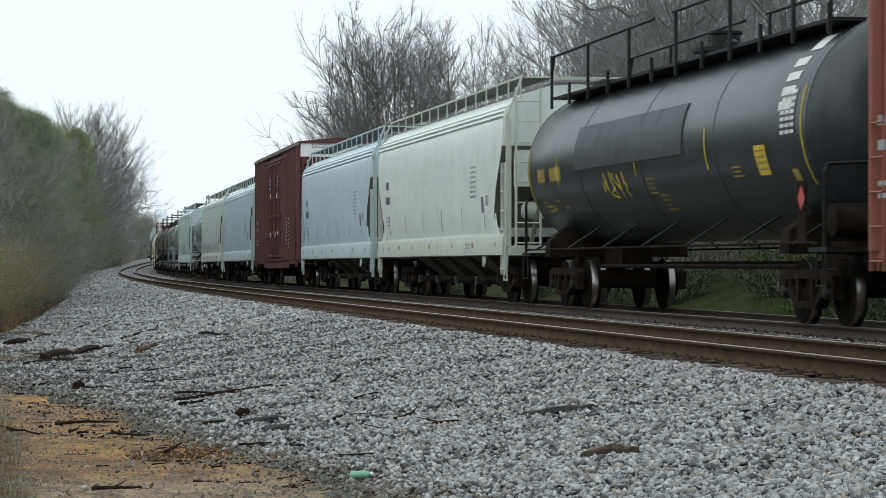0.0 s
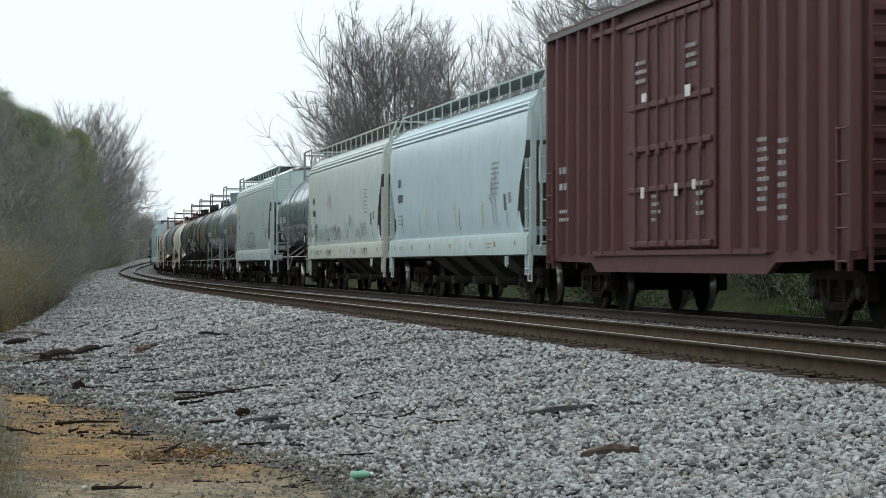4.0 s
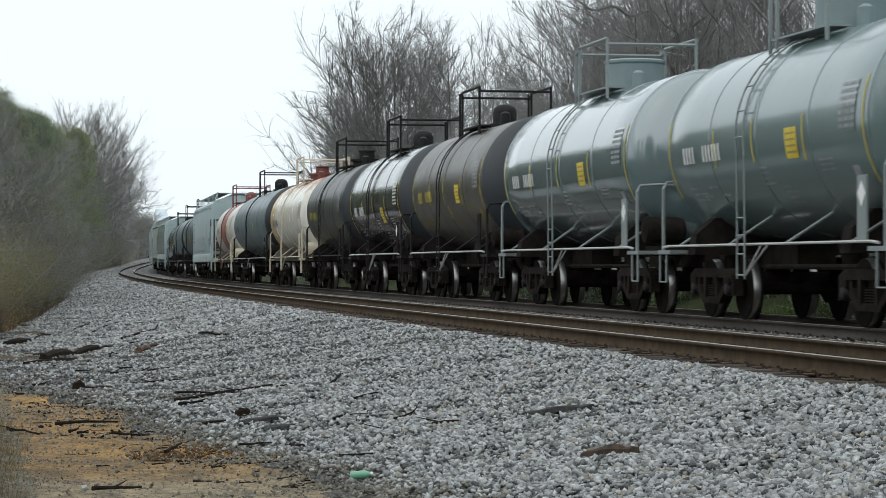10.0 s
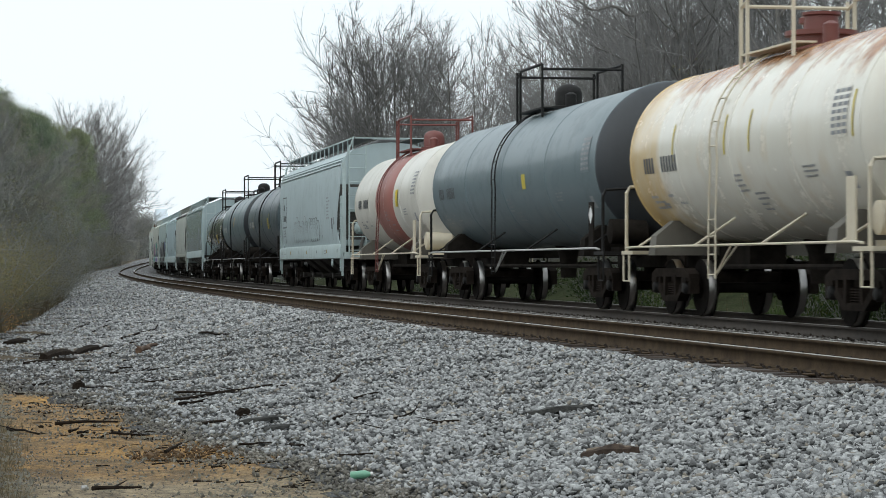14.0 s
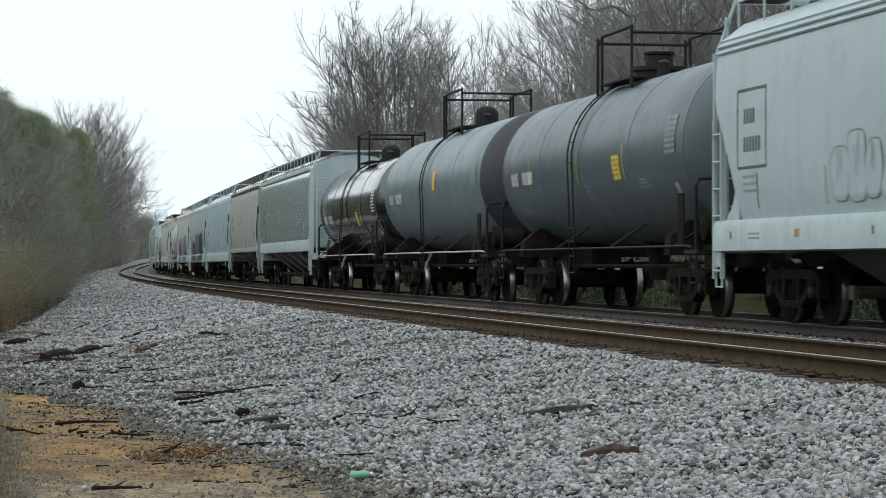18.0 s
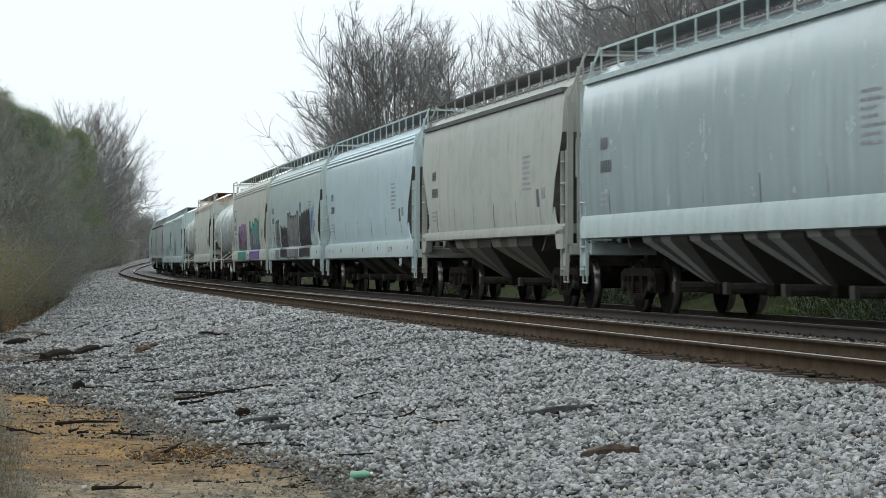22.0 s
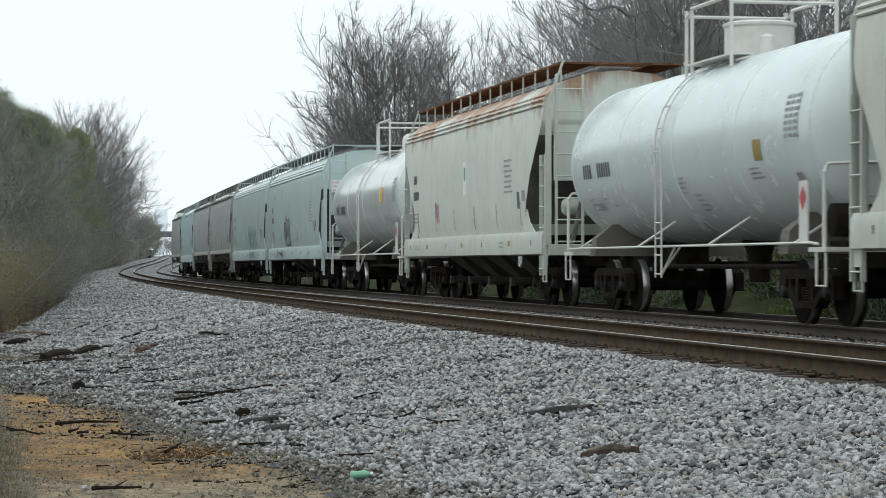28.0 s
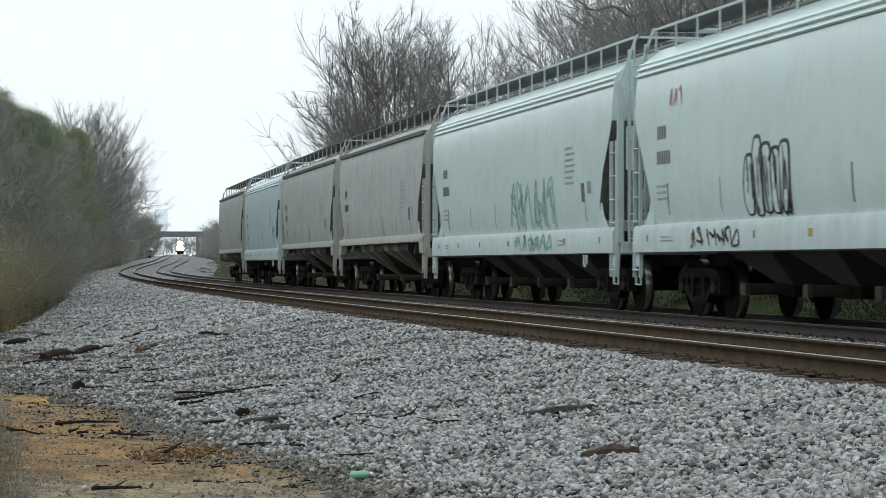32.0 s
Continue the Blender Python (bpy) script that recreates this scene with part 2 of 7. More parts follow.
TWIG = plain("dark_grey_twigs", (0.225, 0.222, 0.216), 0.95, 0, 0.3, 2, 0, 30, 0.25)


def litter_floor(name, lo, mid, hi):
    m, n, l, b = nodes_of(name)
    col = ramp(n, l, noise_at(n, l, 0.6, 7.0, rough=0.7), [(0.3, lo), (0.5, mid), (0.7, hi)])
    col = mix(n, l, 1.0, col, ramp(n, l, noise_at(n, l, 9.0, 4.0), [(0.35, (0.5,)), (0.65, (1.15,))]), "MULTIPLY")
    l.new(col, b.inputs["Base Color"])
    b.inputs["Roughness"].default_value = 0.95
    b.inputs["Specular IOR Level"].default_value = 0.08
    bumped(n, l, b, noise_at(n, l, 8.0, 5.0), 0.9, 0.06)
    return m


BANK_FLOOR = litter_floor("green_and_brown_bank_growth", (0.022, 0.030, 0.012), (0.040, 0.050, 0.020), (0.060, 0.060, 0.034))
WOOD_FLOOR = litter_floor("brown_leaf_litter_floor", (0.075, 0.06, 0.042), (0.12, 0.095, 0.065), (0.17, 0.13, 0.085))


# ---- mesh helpers ----
class Shape:
    """Gathers simple solids into one mesh."""

    def __init__(self):
        self.v, self.f = [], []

    def add(self, verts, faces):
        o = len(self.v)
        self.v.extend(tuple(map(float, p)) for p in verts)
        self.f.extend(tuple(i + o for i in q) for q in faces)
        return self

    def box(self, x0, x1, y0, y1, z0, z1):
        v = [(x, y, z) for x in (x0, x1) for y in (y0, y1) for z in (z0, z1)]
        return self.add(v, [(0, 1, 3, 2), (4, 6, 7, 5), (0, 4, 5, 1), (2, 3, 7, 6), (0, 2, 6, 4), (1, 5, 7, 3)])

    def comb(self, bars, y0, y1, z0, z1):
        """Bars along y that grow out of one spine."""
        ring = [(bars[0][0], y0), (bars[-1][1], y0)]
        for a, b in reversed(bars):
            ring += [(b, y0 + 0.06), (b, y1), (a, y1), (a, y0 + 0.06)]
        n = len(ring)
        return self.add([(x, y, z) for z in (z0, z1) for x, y in ring], [tuple(reversed(range(n))), tuple(range(n, 2 * n))] + [(i, (i + 1) % n, n + (i + 1) % n, n + i) for i in range(n)])

    def bevel_box(self, x0, x1, y0, y1, z0, z1, c=0.02):
        """A box with its twelve edges cut."""
        bm = bmesh.new()
        bmesh.ops.create_cube(bm, size=1.0)
        for p in bm.verts:
            p.co = Vector((x0 + (p.co.x + 0.5) * (x1 - x0), y0 + (p.co.y + 0.5) * (y1 - y0), z0 + (p.co.z + 0.5) * (z1 - z0)))
        bmesh.ops.bevel(bm, geom=list(bm.edges), offset=c, segments=1, affect="EDGES", profile=0.5)
        bm.verts.index_update()
        self.add([p.co[:] for p in bm.verts], [[p.index for p in q.verts] for q in bm.faces])
        bm.free()
        return self

    def tube(self, pts, r, n=6, close=True, r1=None):
        pts = [Vector(p) for p in pts]
        rings, up = [], None
        for i, p in enumerate(pts):
            d = (pts[min(i + 1, len(pts) - 1)] - pts[max(i - 1, 0)]).normalized()
            a = d.cross(Vector((0, 0, 1)) if abs(d.z) < 0.9 else Vector((1, 0, 0))).normalized()
            if up is not None and a.dot(up) < 0:
                a = -a
            up = a
            c = d.cross(a)
            rr = r if r1 is None else r + (r1 - r) * i / (len(pts) - 1)
            rings.append([p + (a * math.cos(2 * math.pi * k / n) + c * math.sin(2 * math.pi * k / n)) * rr for k in range(n)])
        v = [q for g in rings for q in g]
        f = [(i * n + k, i * n + (k + 1) % n, (i + 1) * n + (k + 1) % n, (i + 1) * n + k) for i in range(len(pts) - 1) for k in range(n)]
        if close:
            f += [tuple(range(n - 1, -1, -1)), tuple((len(pts) - 1) * n + k for k in range(n))]
        return self.add(v, f)

    def loft(self, sections, ends=True, ring=True):
        """Skin over sections of equal point count."""
        n = len(sections[0])
        v = [p for s in sections for p in s]
        f = [(i * n + k, (i + 1) * n + k, (i + 1) * n + (k + 1) % n, i * n + (k + 1) % n) for i in range(len(sections) - 1) for k in range(n if ring else n - 1)]
        if ends:
            f += [tuple(range(n)), tuple((len(sections) - 1) * n + k for k in range(n - 1, -1, -1))]
        return self.add(v, f)

    def prism(self, poly, y0, y1):
        """A polygon in x, z, given depth along y."""
        n = len(poly)
        v = [(x, y0, z) for x, z in poly] + [(x, y1, z) for x, z in poly]
        f = [tuple(range(n)), tuple(range(2 * n - 1, n - 1, -1))] + [(k, k + n, (k + 1) % n + n, (k + 1) % n) for k in range(n)]
        return self.add(v, f)

    def turned(self, profile, axis="x", n=32, at=(0, 0, 0)):
        """Turns (along, radius) pairs round an axis."""
        v, f = [], []
        for a, r in profile:
            for k in range(n):
                c, s = math.cos(2 * math.pi * k / n) * r, math.sin(2 * math.pi * k / n) * r
                p = {"x": (a, c, s), "y": (c, a, s), "z": (c, s, a)}[axis]
                v.append(tuple(p[i] + at[i] for i in range(3)))
        for i in range(len(profile) - 1):
            f += [(i * n + k, i * n + (k + 1) % n, (i + 1) * n + (k + 1) % n, (i + 1) * n + k) for k in range(n)]
        f += [tuple(range(n - 1, -1, -1)), tuple((len(profile) - 1) * n + k for k in range(n))]
        return self.add(v, f)

    def mesh(self, name, material, smooth=35):
        me = bpy.data.meshes.new(name)
        me.from_pydata(self.v, [], self.f)
        if material is not None:
            me.materials.append(material)
        bm = bmesh.new()
        bm.from_mesh(me)
        bmesh.ops.recalc_face_normals(bm, faces=bm.faces)
        bm.to_mesh(me)
        bm.free()
        if smooth:
            me.shade_smooth()
            me.set_sharp_from_angle(angle=radians(smooth))
        return me


def part(name, shape, material, parent, label="", smooth=35):
    """Links a shape (or a mesh made before) as one mesh object under a thing or a part."""
    me = shape.mesh(name, material, smooth) if isinstance(shape, Shape) else shape
    ob = new(name, me)
    ob.parent = parent
    if label:
        tagged(ob, label)
    return ob


def thing(name, label, category, group="", kind="", m=None, data=None):
    ob = new(name, data)
    tagged(ob, label, category, group, kind)
    if m is not None:
        ob.matrix_basis = m
    return ob


def raw(name, verts, faces, material, smooth=False):
    me = bpy.data.meshes.new(name)
    verts = np.asarray(verts, dtype=np.float32)
    faces = np.asarray(faces, dtype=np.int32)
    k = faces.shape[1]
    me.vertices.add(len(verts))
    me.vertices.foreach_set("co", verts.ravel())
    me.loops.add(faces.size)
    me.loops.foreach_set("vertex_index", faces.ravel())
    me.polygons.add(len(faces))
    me.polygons.foreach_set("loop_start", np.arange(0, faces.size, k, dtype=np.int32))
    me.update(calc_edges=True)
    me.validate()
    if material is not None:
        me.materials.append(material)
    if smooth:
        me.shade_smooth()
    return me


# ---- ground, ballast and track ----
rng = np.random.default_rng(7)
PROFILE_LAT = [-700, -60, -16, -10.4, -9.4, -7.6, -6.2, -5.5, -5.2, -4.6, -3.2, -2.7, -2.0, -1.45, -1.2, 1.35, 1.8, 3.2, 4.6, 6.5, 9.5, 14, 40, 700]
PROFILE_UP = [0.5, -0.6, -0.84, -0.86, -0.80, -0.55, -0.29, -0.195, -0.20, -0.215, -0.215, -0.19, -0.12, -0.16, -0.20, -0.205, -0.22, -0.75, -0.95, -0.8, 0.1, 0.7, 1.6, 3.0]


def bumps(x, y):
    """Slow unevenness of the ground."""
    return 0.030 * np.sin(x * 1.9 + np.sin(y * 0.6)) * np.cos(y * 0.83 + x * 0.4) + 0.018 * np.sin(x * 4.3 + y * 2.1) * np.sin(y * 3.1 - x)


def height(s, lat):
    u = np.interp(lat, PROFILE_LAT, PROFILE_UP)
    edge = np.clip((-4.9 - np.asarray(lat)) / 0.8, 0, 1) + np.clip((np.asarray(lat) - 2.0) / 1.0, 0, 1)
    return u + bumps(np.asarray(s) * 1.0, np.asarray(lat) * 1.0) * edge


def toe_of(s):
    """How far the ballast reaches down from the rails."""
    return np.interp(s, [10, 18, 21, 23.5, 27, 30, 33, 36, 42, 50, 64, 80, 110, 160, 300], [-9.3, -9.5, -9.8, -10.2, -10.55, -10.85, -11.4, -12.2, -12.7, -12.6, -11.9, -11.0, -10.0, -9.6, -9.6])


def sheet(name, s_list, lat_list, lift, material, edge_noise=False):
    s, lat = np.meshgrid(np.asarray(s_list, float), np.asarray(lat_list, float), indexing="ij")
    if edge_noise:
        w = 0.2 * np.sin(s * 0.9) + 0.15 * np.sin(s * 2.3 + 1) + 0.1 * np.sin(s * 5.1)
        part_way = np.clip((lat + 6.5) / (-9.9 + 6.5), 0, 1)
        lat = lat + part_way * (toe_of(s) + 9.9 + w)
    p = on_line(s, lat, height(s, lat) + lift)
    if edge_noise:
        p[:, 0, 2] -= lift + 0.03
        p[:, -1, 2] -= lift + 0.03
    a, b = s.shape
    idx = np.arange(a * b).reshape(a, b)
    f = np.stack([idx[:-1, :-1], idx[:-1, 1:], idx[1:, 1:], idx[1:, :-1]], -1).reshape(-1, 4)
    return new(name, raw(name, p.reshape(-1, 3), f, material, True))


S_LONG = np.concatenate([np.arange(-620, 4, 12), np.arange(4, 60, 0.35), np.arange(60, 140, 1.0), np.arange(140, 420, 4), np.arange(420, 1690, 30)])
tagged(sheet("ground", S_LONG, np.concatenate([[-700, -300, -120, -60, -40, -28, -22, -18, -16, -14.5], np.arange(-13.5, -4, 0.3), [-3, -1, 1.3, 2.2, 3.2, 4, 4.6, 5.5, 6.5, 8, 9.5, 11, 14, 18, 25, 40, 100, 300, 700]]), -0.03, SOIL),
       "orange-brown clay ground with worn grey patches", "ground", kind="structure")
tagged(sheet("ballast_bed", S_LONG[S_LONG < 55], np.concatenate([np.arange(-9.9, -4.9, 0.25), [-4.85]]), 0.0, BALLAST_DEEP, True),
       "gritty bed whose dark colour holds the shade between the loose stones", "ballast", kind="structure")
tagged(sheet("ballast_shoulder", S_LONG[S_LONG > 54], np.concatenate([np.arange(-9.9, -4.9, 0.25), [-4.85]]), 0.0, BALLAST, True),
       "grey crushed-stone shoulder sloping down from the rails", "ballast", kind="structure")
tagged(sheet("ballast_between", S_LONG[S_LONG < 172], [-5.3, -4.6, -3.2, -2.7, -2.35, -2.0, -1.7, -1.45, -1.2, 0, 1.3, 1.9, 3.0, 3.5], 0.004, BALLAST_DARK),
       "dark oil-stained crushed stone between the rails", "ballast", kind="structure")

tagged(sheet("ballast_beyond", np.concatenate([np.arange(168, 420, 4), np.arange(420, 1690, 30)]), [-5.3, -4.6, -2.7, -2.0, -1.2, 0, 1.3, 1.8, 2.4, 3.2, 4.6, 5.6], 0.03, BALLAST),
       "light grey crushed stone along the far curve", "ballast", kind="structure")

S_SIDE = np.concatenate([np.arange(-120, 20, 10), np.arange(20, 120, 1.5), np.arange(120, 460, 6), np.arange(460, 1690, 30)])
tagged(sheet("grass_bank", S_SIDE, [3.3, 4.0, 4.6, 5.5, 6.5, 8, 9.5, 11, 14, 18, 25, 40, 100], 0.02, BANK_FLOOR), "bank overgrown with grass and briar behind the track", "bank", kind="structure")
verge_lat = [-60, -40, -28, -22, -18, -16, -14.5, -13.4]
tagged(sheet("wood_floor", np.concatenate([np.arange(44, 130, 2.0), np.arange(130, 460, 6), np.arange(460, 1690, 30)]), verge_lat + [-12.6, -11.8, -11.0, -10.4, -10.0], 0.015, WOOD_FLOOR), "brown leaf-strewn floor under the brush", "ground", kind="structure")

BLOCK_V = np.array([(x, y, z) for z in (-1, 1) for y in (-1, 1) for x in (-1, 1)], float) * 0.78
BLOCK_F = np.array([(0, 2, 3), (0, 3, 1), (4, 5, 7), (4, 7, 6), (0, 1, 5), (0, 5, 4), (2, 6, 7), (2, 7, 3), (0, 4, 6), (0, 6, 2), (1, 3, 7), (1, 7, 5)])


def stone_field(name, s, lat, size, material, label, sink=0.15):
    """Loose broken stones lying on the bed, each its own uneven block."""
    n = len(s)
    yaw, tx, ty = rng.uniform(0, 6.28, n), rng.normal(0, 0.6, n), rng.normal(0, 0.6, n)
    z = np.stack([np.sin(tx), np.sin(ty), np.ones(n)], -1)
    z /= np.linalg.norm(z, axis=1, keepdims=True)
    x = np.stack([np.cos(yaw), np.sin(yaw), np.zeros(n)], -1)
    x -= z * (x * z).sum(1, keepdims=True)
    x /= np.linalg.norm(x, axis=1, keepdims=True)
    q = np.stack([x, np.cross(z, x), z], -1)
    shape = BLOCK_V[None] * (1 + 0.16 * rng.normal(size=(n, 8, 1)).clip(-2.2, 0.8)) + rng.normal(0, 0.21, (n, 8, 3))
    shape = shape * (np.stack([np.ones(n), rng.uniform(0.5, 0.9, n), rng.uniform(0.32, 0.68, n)], -1) * size[:, None] * 0.5)[:, None, :]
    v = np.einsum("nij,nkj->nki", q, shape)
    c = on_line(s, lat, height(s, lat) + size * sink)
    v = v + c[:, None, :]
    f = (BLOCK_F[None] + (np.arange(n) * 8)[:, None, None]).reshape(-1, 3)
    ob = new(name, raw(name, v.reshape(-1, 3), f, material))
    return tagged(ob, label, "stones", kind="stuff")


def shoulder(n, s0, s1):
    s = s0 * (s1 / s0) ** rng.uniform(0, 1, n)
    return s, -5.27 + (toe_of(s) + 0.15 * rng.normal(size=n) + 5.27) * rng.uniform(0, 1, n)


s, lat = shoulder(96000, 11.0, 55.0)
foot = (lat - toe_of(s)) < np.abs(rng.normal(0, 1.0, len(s))) * np.interp(s, [20, 30, 35, 46, 55], [0.6, 1.0, 3.0, 3.0, 1.6])
size = 0.026 + 0.042 * rng.uniform(0, 1, len(s)) ** 1.2
stone_field("ballast_stones", s[~foot], lat[~foot], size[~foot], STONE, "loose grey granite ballast stones on the shoulder", 0.37)
dull = foot & (s > 33) & (lat - toe_of(s) < 2.6) & (rng.uniform(0, 1, len(s)) < 0.93)
foot &= ~dull
stone_field("dull_ballast_stones", s[dull], lat[dull], size[dull] * 0.8, DULL_STONE, "dull brown ballast stones under the wood's edge", 0.2)
stone_field("stained_ballast_stones", s[foot], lat[foot], size[foot] * 0.8, CLAY_STONE, "clay-stained ballast stones along the foot of the slope", 0.2)
s, lat = shoulder(22000, 50.0, 120.0)
stone_field("ballast_stones_far", s, lat, rng.uniform(0.06, 0.11, len(s)), STONE, "loose grey granite ballast stones farther along")
s, lat = shoulder(9000, 118.0, 330.0)
stone_field("ballast_stones_distant", s, lat, rng.uniform(0.10, 0.20, len(s)), STONE, "coarse grey ballast stones along the far curve")
s, lat = rng.uniform(10, 90, 15000), np.concatenate([rng.normal(-2.0, 0.3, 12000), rng.normal(2.2, 0.35, 3000)])
stone_field("ballast_stones_between", s, lat, rng.uniform(0.035, 0.07, len(s)), DULL_STONE, "grey ballast stones heaped between the two tracks", 0.3)
s, lat = 14 * (60 / 14) ** rng.uniform(0, 1, 2600), rng.uniform(-5.32, -4.85, 2600)
stone_field("ballast_stones_tie_ends", s, lat, rng.uniform(0.03, 0.05, len(s)), STONE, "small grey ballast stones packed between the tie ends", -0.35)
s = 12 * (60 / 12) ** rng.uniform(0, 1, 6000)
lat = toe_of(s) + 0.6 - np.abs(rng.normal(0, 0.9, 6000))
stone_field("scattered_stones", s, lat, rng.uniform(0.010, 0.034, len(s)), CLAY_STONE, "stray clay-stained stones scattered over the soil", 0.0)


def swept_rail(name, lat, outline, s_list, material):
    """A rail outline (across, up) carried along the line."""
    s_list = np.asarray(s_list, float)
    n = len(outline)
    pts = np.stack([on_line(s_list, lat + a, u) for a, u in outline], 1).reshape(-1, 3)
    m = len(s_list)
    i, k = np.meshgrid(np.arange(m - 1), np.arange(n), indexing="ij")
    f = np.stack([i * n + k, i * n + (k + 1) % n, (i + 1) * n + (k + 1) % n, (i + 1) * n + k], -1).reshape(-1, 4)
    return raw(name, pts, f, material)


RAIL = [(-0.07, -0.172), (0.07, -0.172), (0.07, -0.160), (0.012, -0.135), (0.010, -0.045), (0.034, -0.036), (0.035, -0.006), (-0.035, -0.006), (-0.034, -0.036), (-0.010, -0.045), (-0.012, -0.135), (-0.07, -0.160)]
CROWN = [(-0.022, -0.007), (0.022, -0.007), (0.023, -0.003), (0.016, 0.0), (-0.016, 0.0), (-0.023, -0.003)]
S_RAIL = np.concatenate([np.arange(-600, 0, 40), np.arange(0, 700, 2.0), np.arange(700, 1600, 10)])
for lat in (NEXT - 0.755, NEXT + 0.755, -0.755, 0.755):
    rail = new("rail", swept_rail("rail", lat, RAIL, S_RAIL, RUST_RAIL if lat < -2 else DARK_RAIL))
    tagged(rail, "rust-brown steel rail with a bright running top", "rail", "rails", "structure")
    top = new("running_top", swept_rail("running_top", lat, CROWN, S_RAIL, SHINY_RAIL))
    top.parent = rail
    tagged(top, "polished running surface")


# ---- freight cars: local x forward, y to the far side, z up from the rail head ----
CACHE, WHEELSETS, TRAIN = {}, [], []


def once(key, build, material=None, smooth=35):
    """A mesh shared by all alike parts."""
    if key not in CACHE:
        CACHE[key] = build(Shape()).mesh(key.split(":")[0], material, smooth)
    return CACHE[key]


def at_local(ob, x=0.0, y=0.0, z=0.0, rz=0.0):
    ob.matrix_basis = pose(x, y, z, 0, 0, rz)
    return ob


def sideframe_shape(s):
    s.prism([(-1.12, 0.55), (-1.12, 0.68), (-0.85, 0.77), (0.85, 0.77), (1.12, 0.68), (1.12, 0.55), (0.8, 0.63), (-0.8, 0.63)], -0.09, 0.09)
    s.prism([(-0.74, 0.44), (-0.42, 0.23), (0.42, 0.23), (0.74, 0.44), (0.64, 0.53), (0.38, 0.33), (-0.38, 0.33), (-0.64, 0.53)], -0.09, 0.09)
    for k in (-1, 1):
        s.box(*sorted((k * 0.25, k * 0.36)), -0.10, 0.10, 0.30, 0.66)
        s.box(*sorted((k * 1.06, k * 1.15)), -0.08, 0.08, 0.36, 0.62)
        s.box(*sorted((k * 0.63, k * 0.72)), -0.08, 0.08, 0.38, 0.66)
        s.box(*sorted((k * 0.76, k * 1.02)), -0.11, 0.11, 0.54, 0.62)
    return s


def spring_shape(s):
    return s.turned([(0.32 + i * 0.018, 0.055 if i % 2 else 0.078) for i in range(13)], "z", 10)


def wheelset_mesh():
    if "wheelset" in CACHE:
        return CACHE["wheelset"]
    s = Shape()
    s.tube([(0, -1.08, 0), (0, 1.08, 0)], 0.085, 10)
    for k in (-1, 1):
        prof = [(-0.075, 0.30), (-0.075, 0.445), (-0.06, 0.457), (0.055, 0.462), (0.062, 0.487), (0.085, 0.487), (0.09, 0.43), (0.06, 0.37), (0.03, 0.16), (0.07, 0.13), (-0.10, 0.12), (-0.10, 0.16), (-0.035, 0.18), (-0.045, 0.30)]
        s.turned([(k * (0.755 - a), r) for a, r in prof], "y", 36)
    me = s.mesh("wheelset", WHEEL_STEEL, 40)
    me.materials.append(TREAD_STEEL)
    for p in me.polygons:
        r = [math.hypot(me.vertices[i].co.x, me.vertices[i].co.z) for i in p.vertices]
        if min(r) > 0.455 and max(r) < 0.470:
            p.material_index = 1
    CACHE["wheelset"] = me
    return me


def add_truck(car, x):
    """A three-piece truck under a car: the bolster carries sideframes, springs, bearings and wheelsets."""
    tr = part("truck", once("truck", lambda s: s.bevel_box(-0.2, 0.2, -1.02, 1.02, 0.5, 0.72, 0.03).turned([(0.72, 0.2), (0.80, 0.2)], "z", 16), TRUCK_STEEL), None, car)
    at_local(tr, x)
    for y in (-1.0, 1.0):
        at_local(part("sideframe", once("sideframe", sideframe_shape, TRUCK_STEEL), None, tr), 0, y)
        for xx in (-0.16, 0.0, 0.16):
            at_local(part("spring", once("spring", spring_shape, TRUCK_STEEL), None, tr), xx, y)
        for xx in (-0.89, 0.89):
            k = 1 if y > 0 else -1
            at_local(part("bearing", once("bearing", lambda s: s.turned([(-0.1, 0.105), (0.08, 0.105), (0.12, 0.08), (0.13, 0.04)], "y", 14), BLACK_STEEL), None, tr), xx, y, 0.457, 180 if k < 0 else 0)
    for xx in (-0.89, 0.89):
        w = part("wheelset", wheelset_mesh(), None, tr, "steel wheels on an axle, bright treads")
        w.matrix_parent_inverse = Matrix.Translation((xx, 0, 0.457))
        WHEELSETS.append(w)
    return tr


def add_coupler(car, k, end, reach):
    def build(s):
        s.box(0, reach - 0.22, -0.07, 0.07, 0.80, 0.95)
        s.prism([(reach - 0.26, 0.72), (reach - 0.05, 0.72), (reach + 0.02, 0.80), (reach + 0.02, 0.98), (reach - 0.05, 1.03), (reach - 0.26, 1.03)], -0.16, 0.10)
        s.tube([(0.15, -0.35, 0.85), (0.3, -0.36, 0.6), (reach * 0.7, -0.3, 0.42), (reach, -0.2, 0.55)], 0.028, 6)
        return s
    at_local(part("coupler", once("coupler:%.2f" % reach, build, TRUCK_STEEL), None, car), k * end, 0, 0, 0 if k > 0 else 180)


def ladder_shape(s, z0, z1, w, step=0.42, r=0.0145):
    for x in (-w / 2, w / 2):
        s.box(x - 0.022, x + 0.022, -0.03, 0.03, z0, z1)
    z = z0 + 0.12
    while z < z1:
        s.tube([(-w / 2, -0.03, z), (w / 2, -0.03, z)], r, 5)
        z += step
    return s


HOP_SIDE = [(1.50, 1.42), (1.565, 1.7), (1.60, 2.3), (1.60, 3.2), (1.575, 3.7), (1.53, 4.04)]


def side_y(z):
    return float(np.interp(z, [p[1] for p in HOP_SIDE], [p[0] for p in HOP_SIDE]))


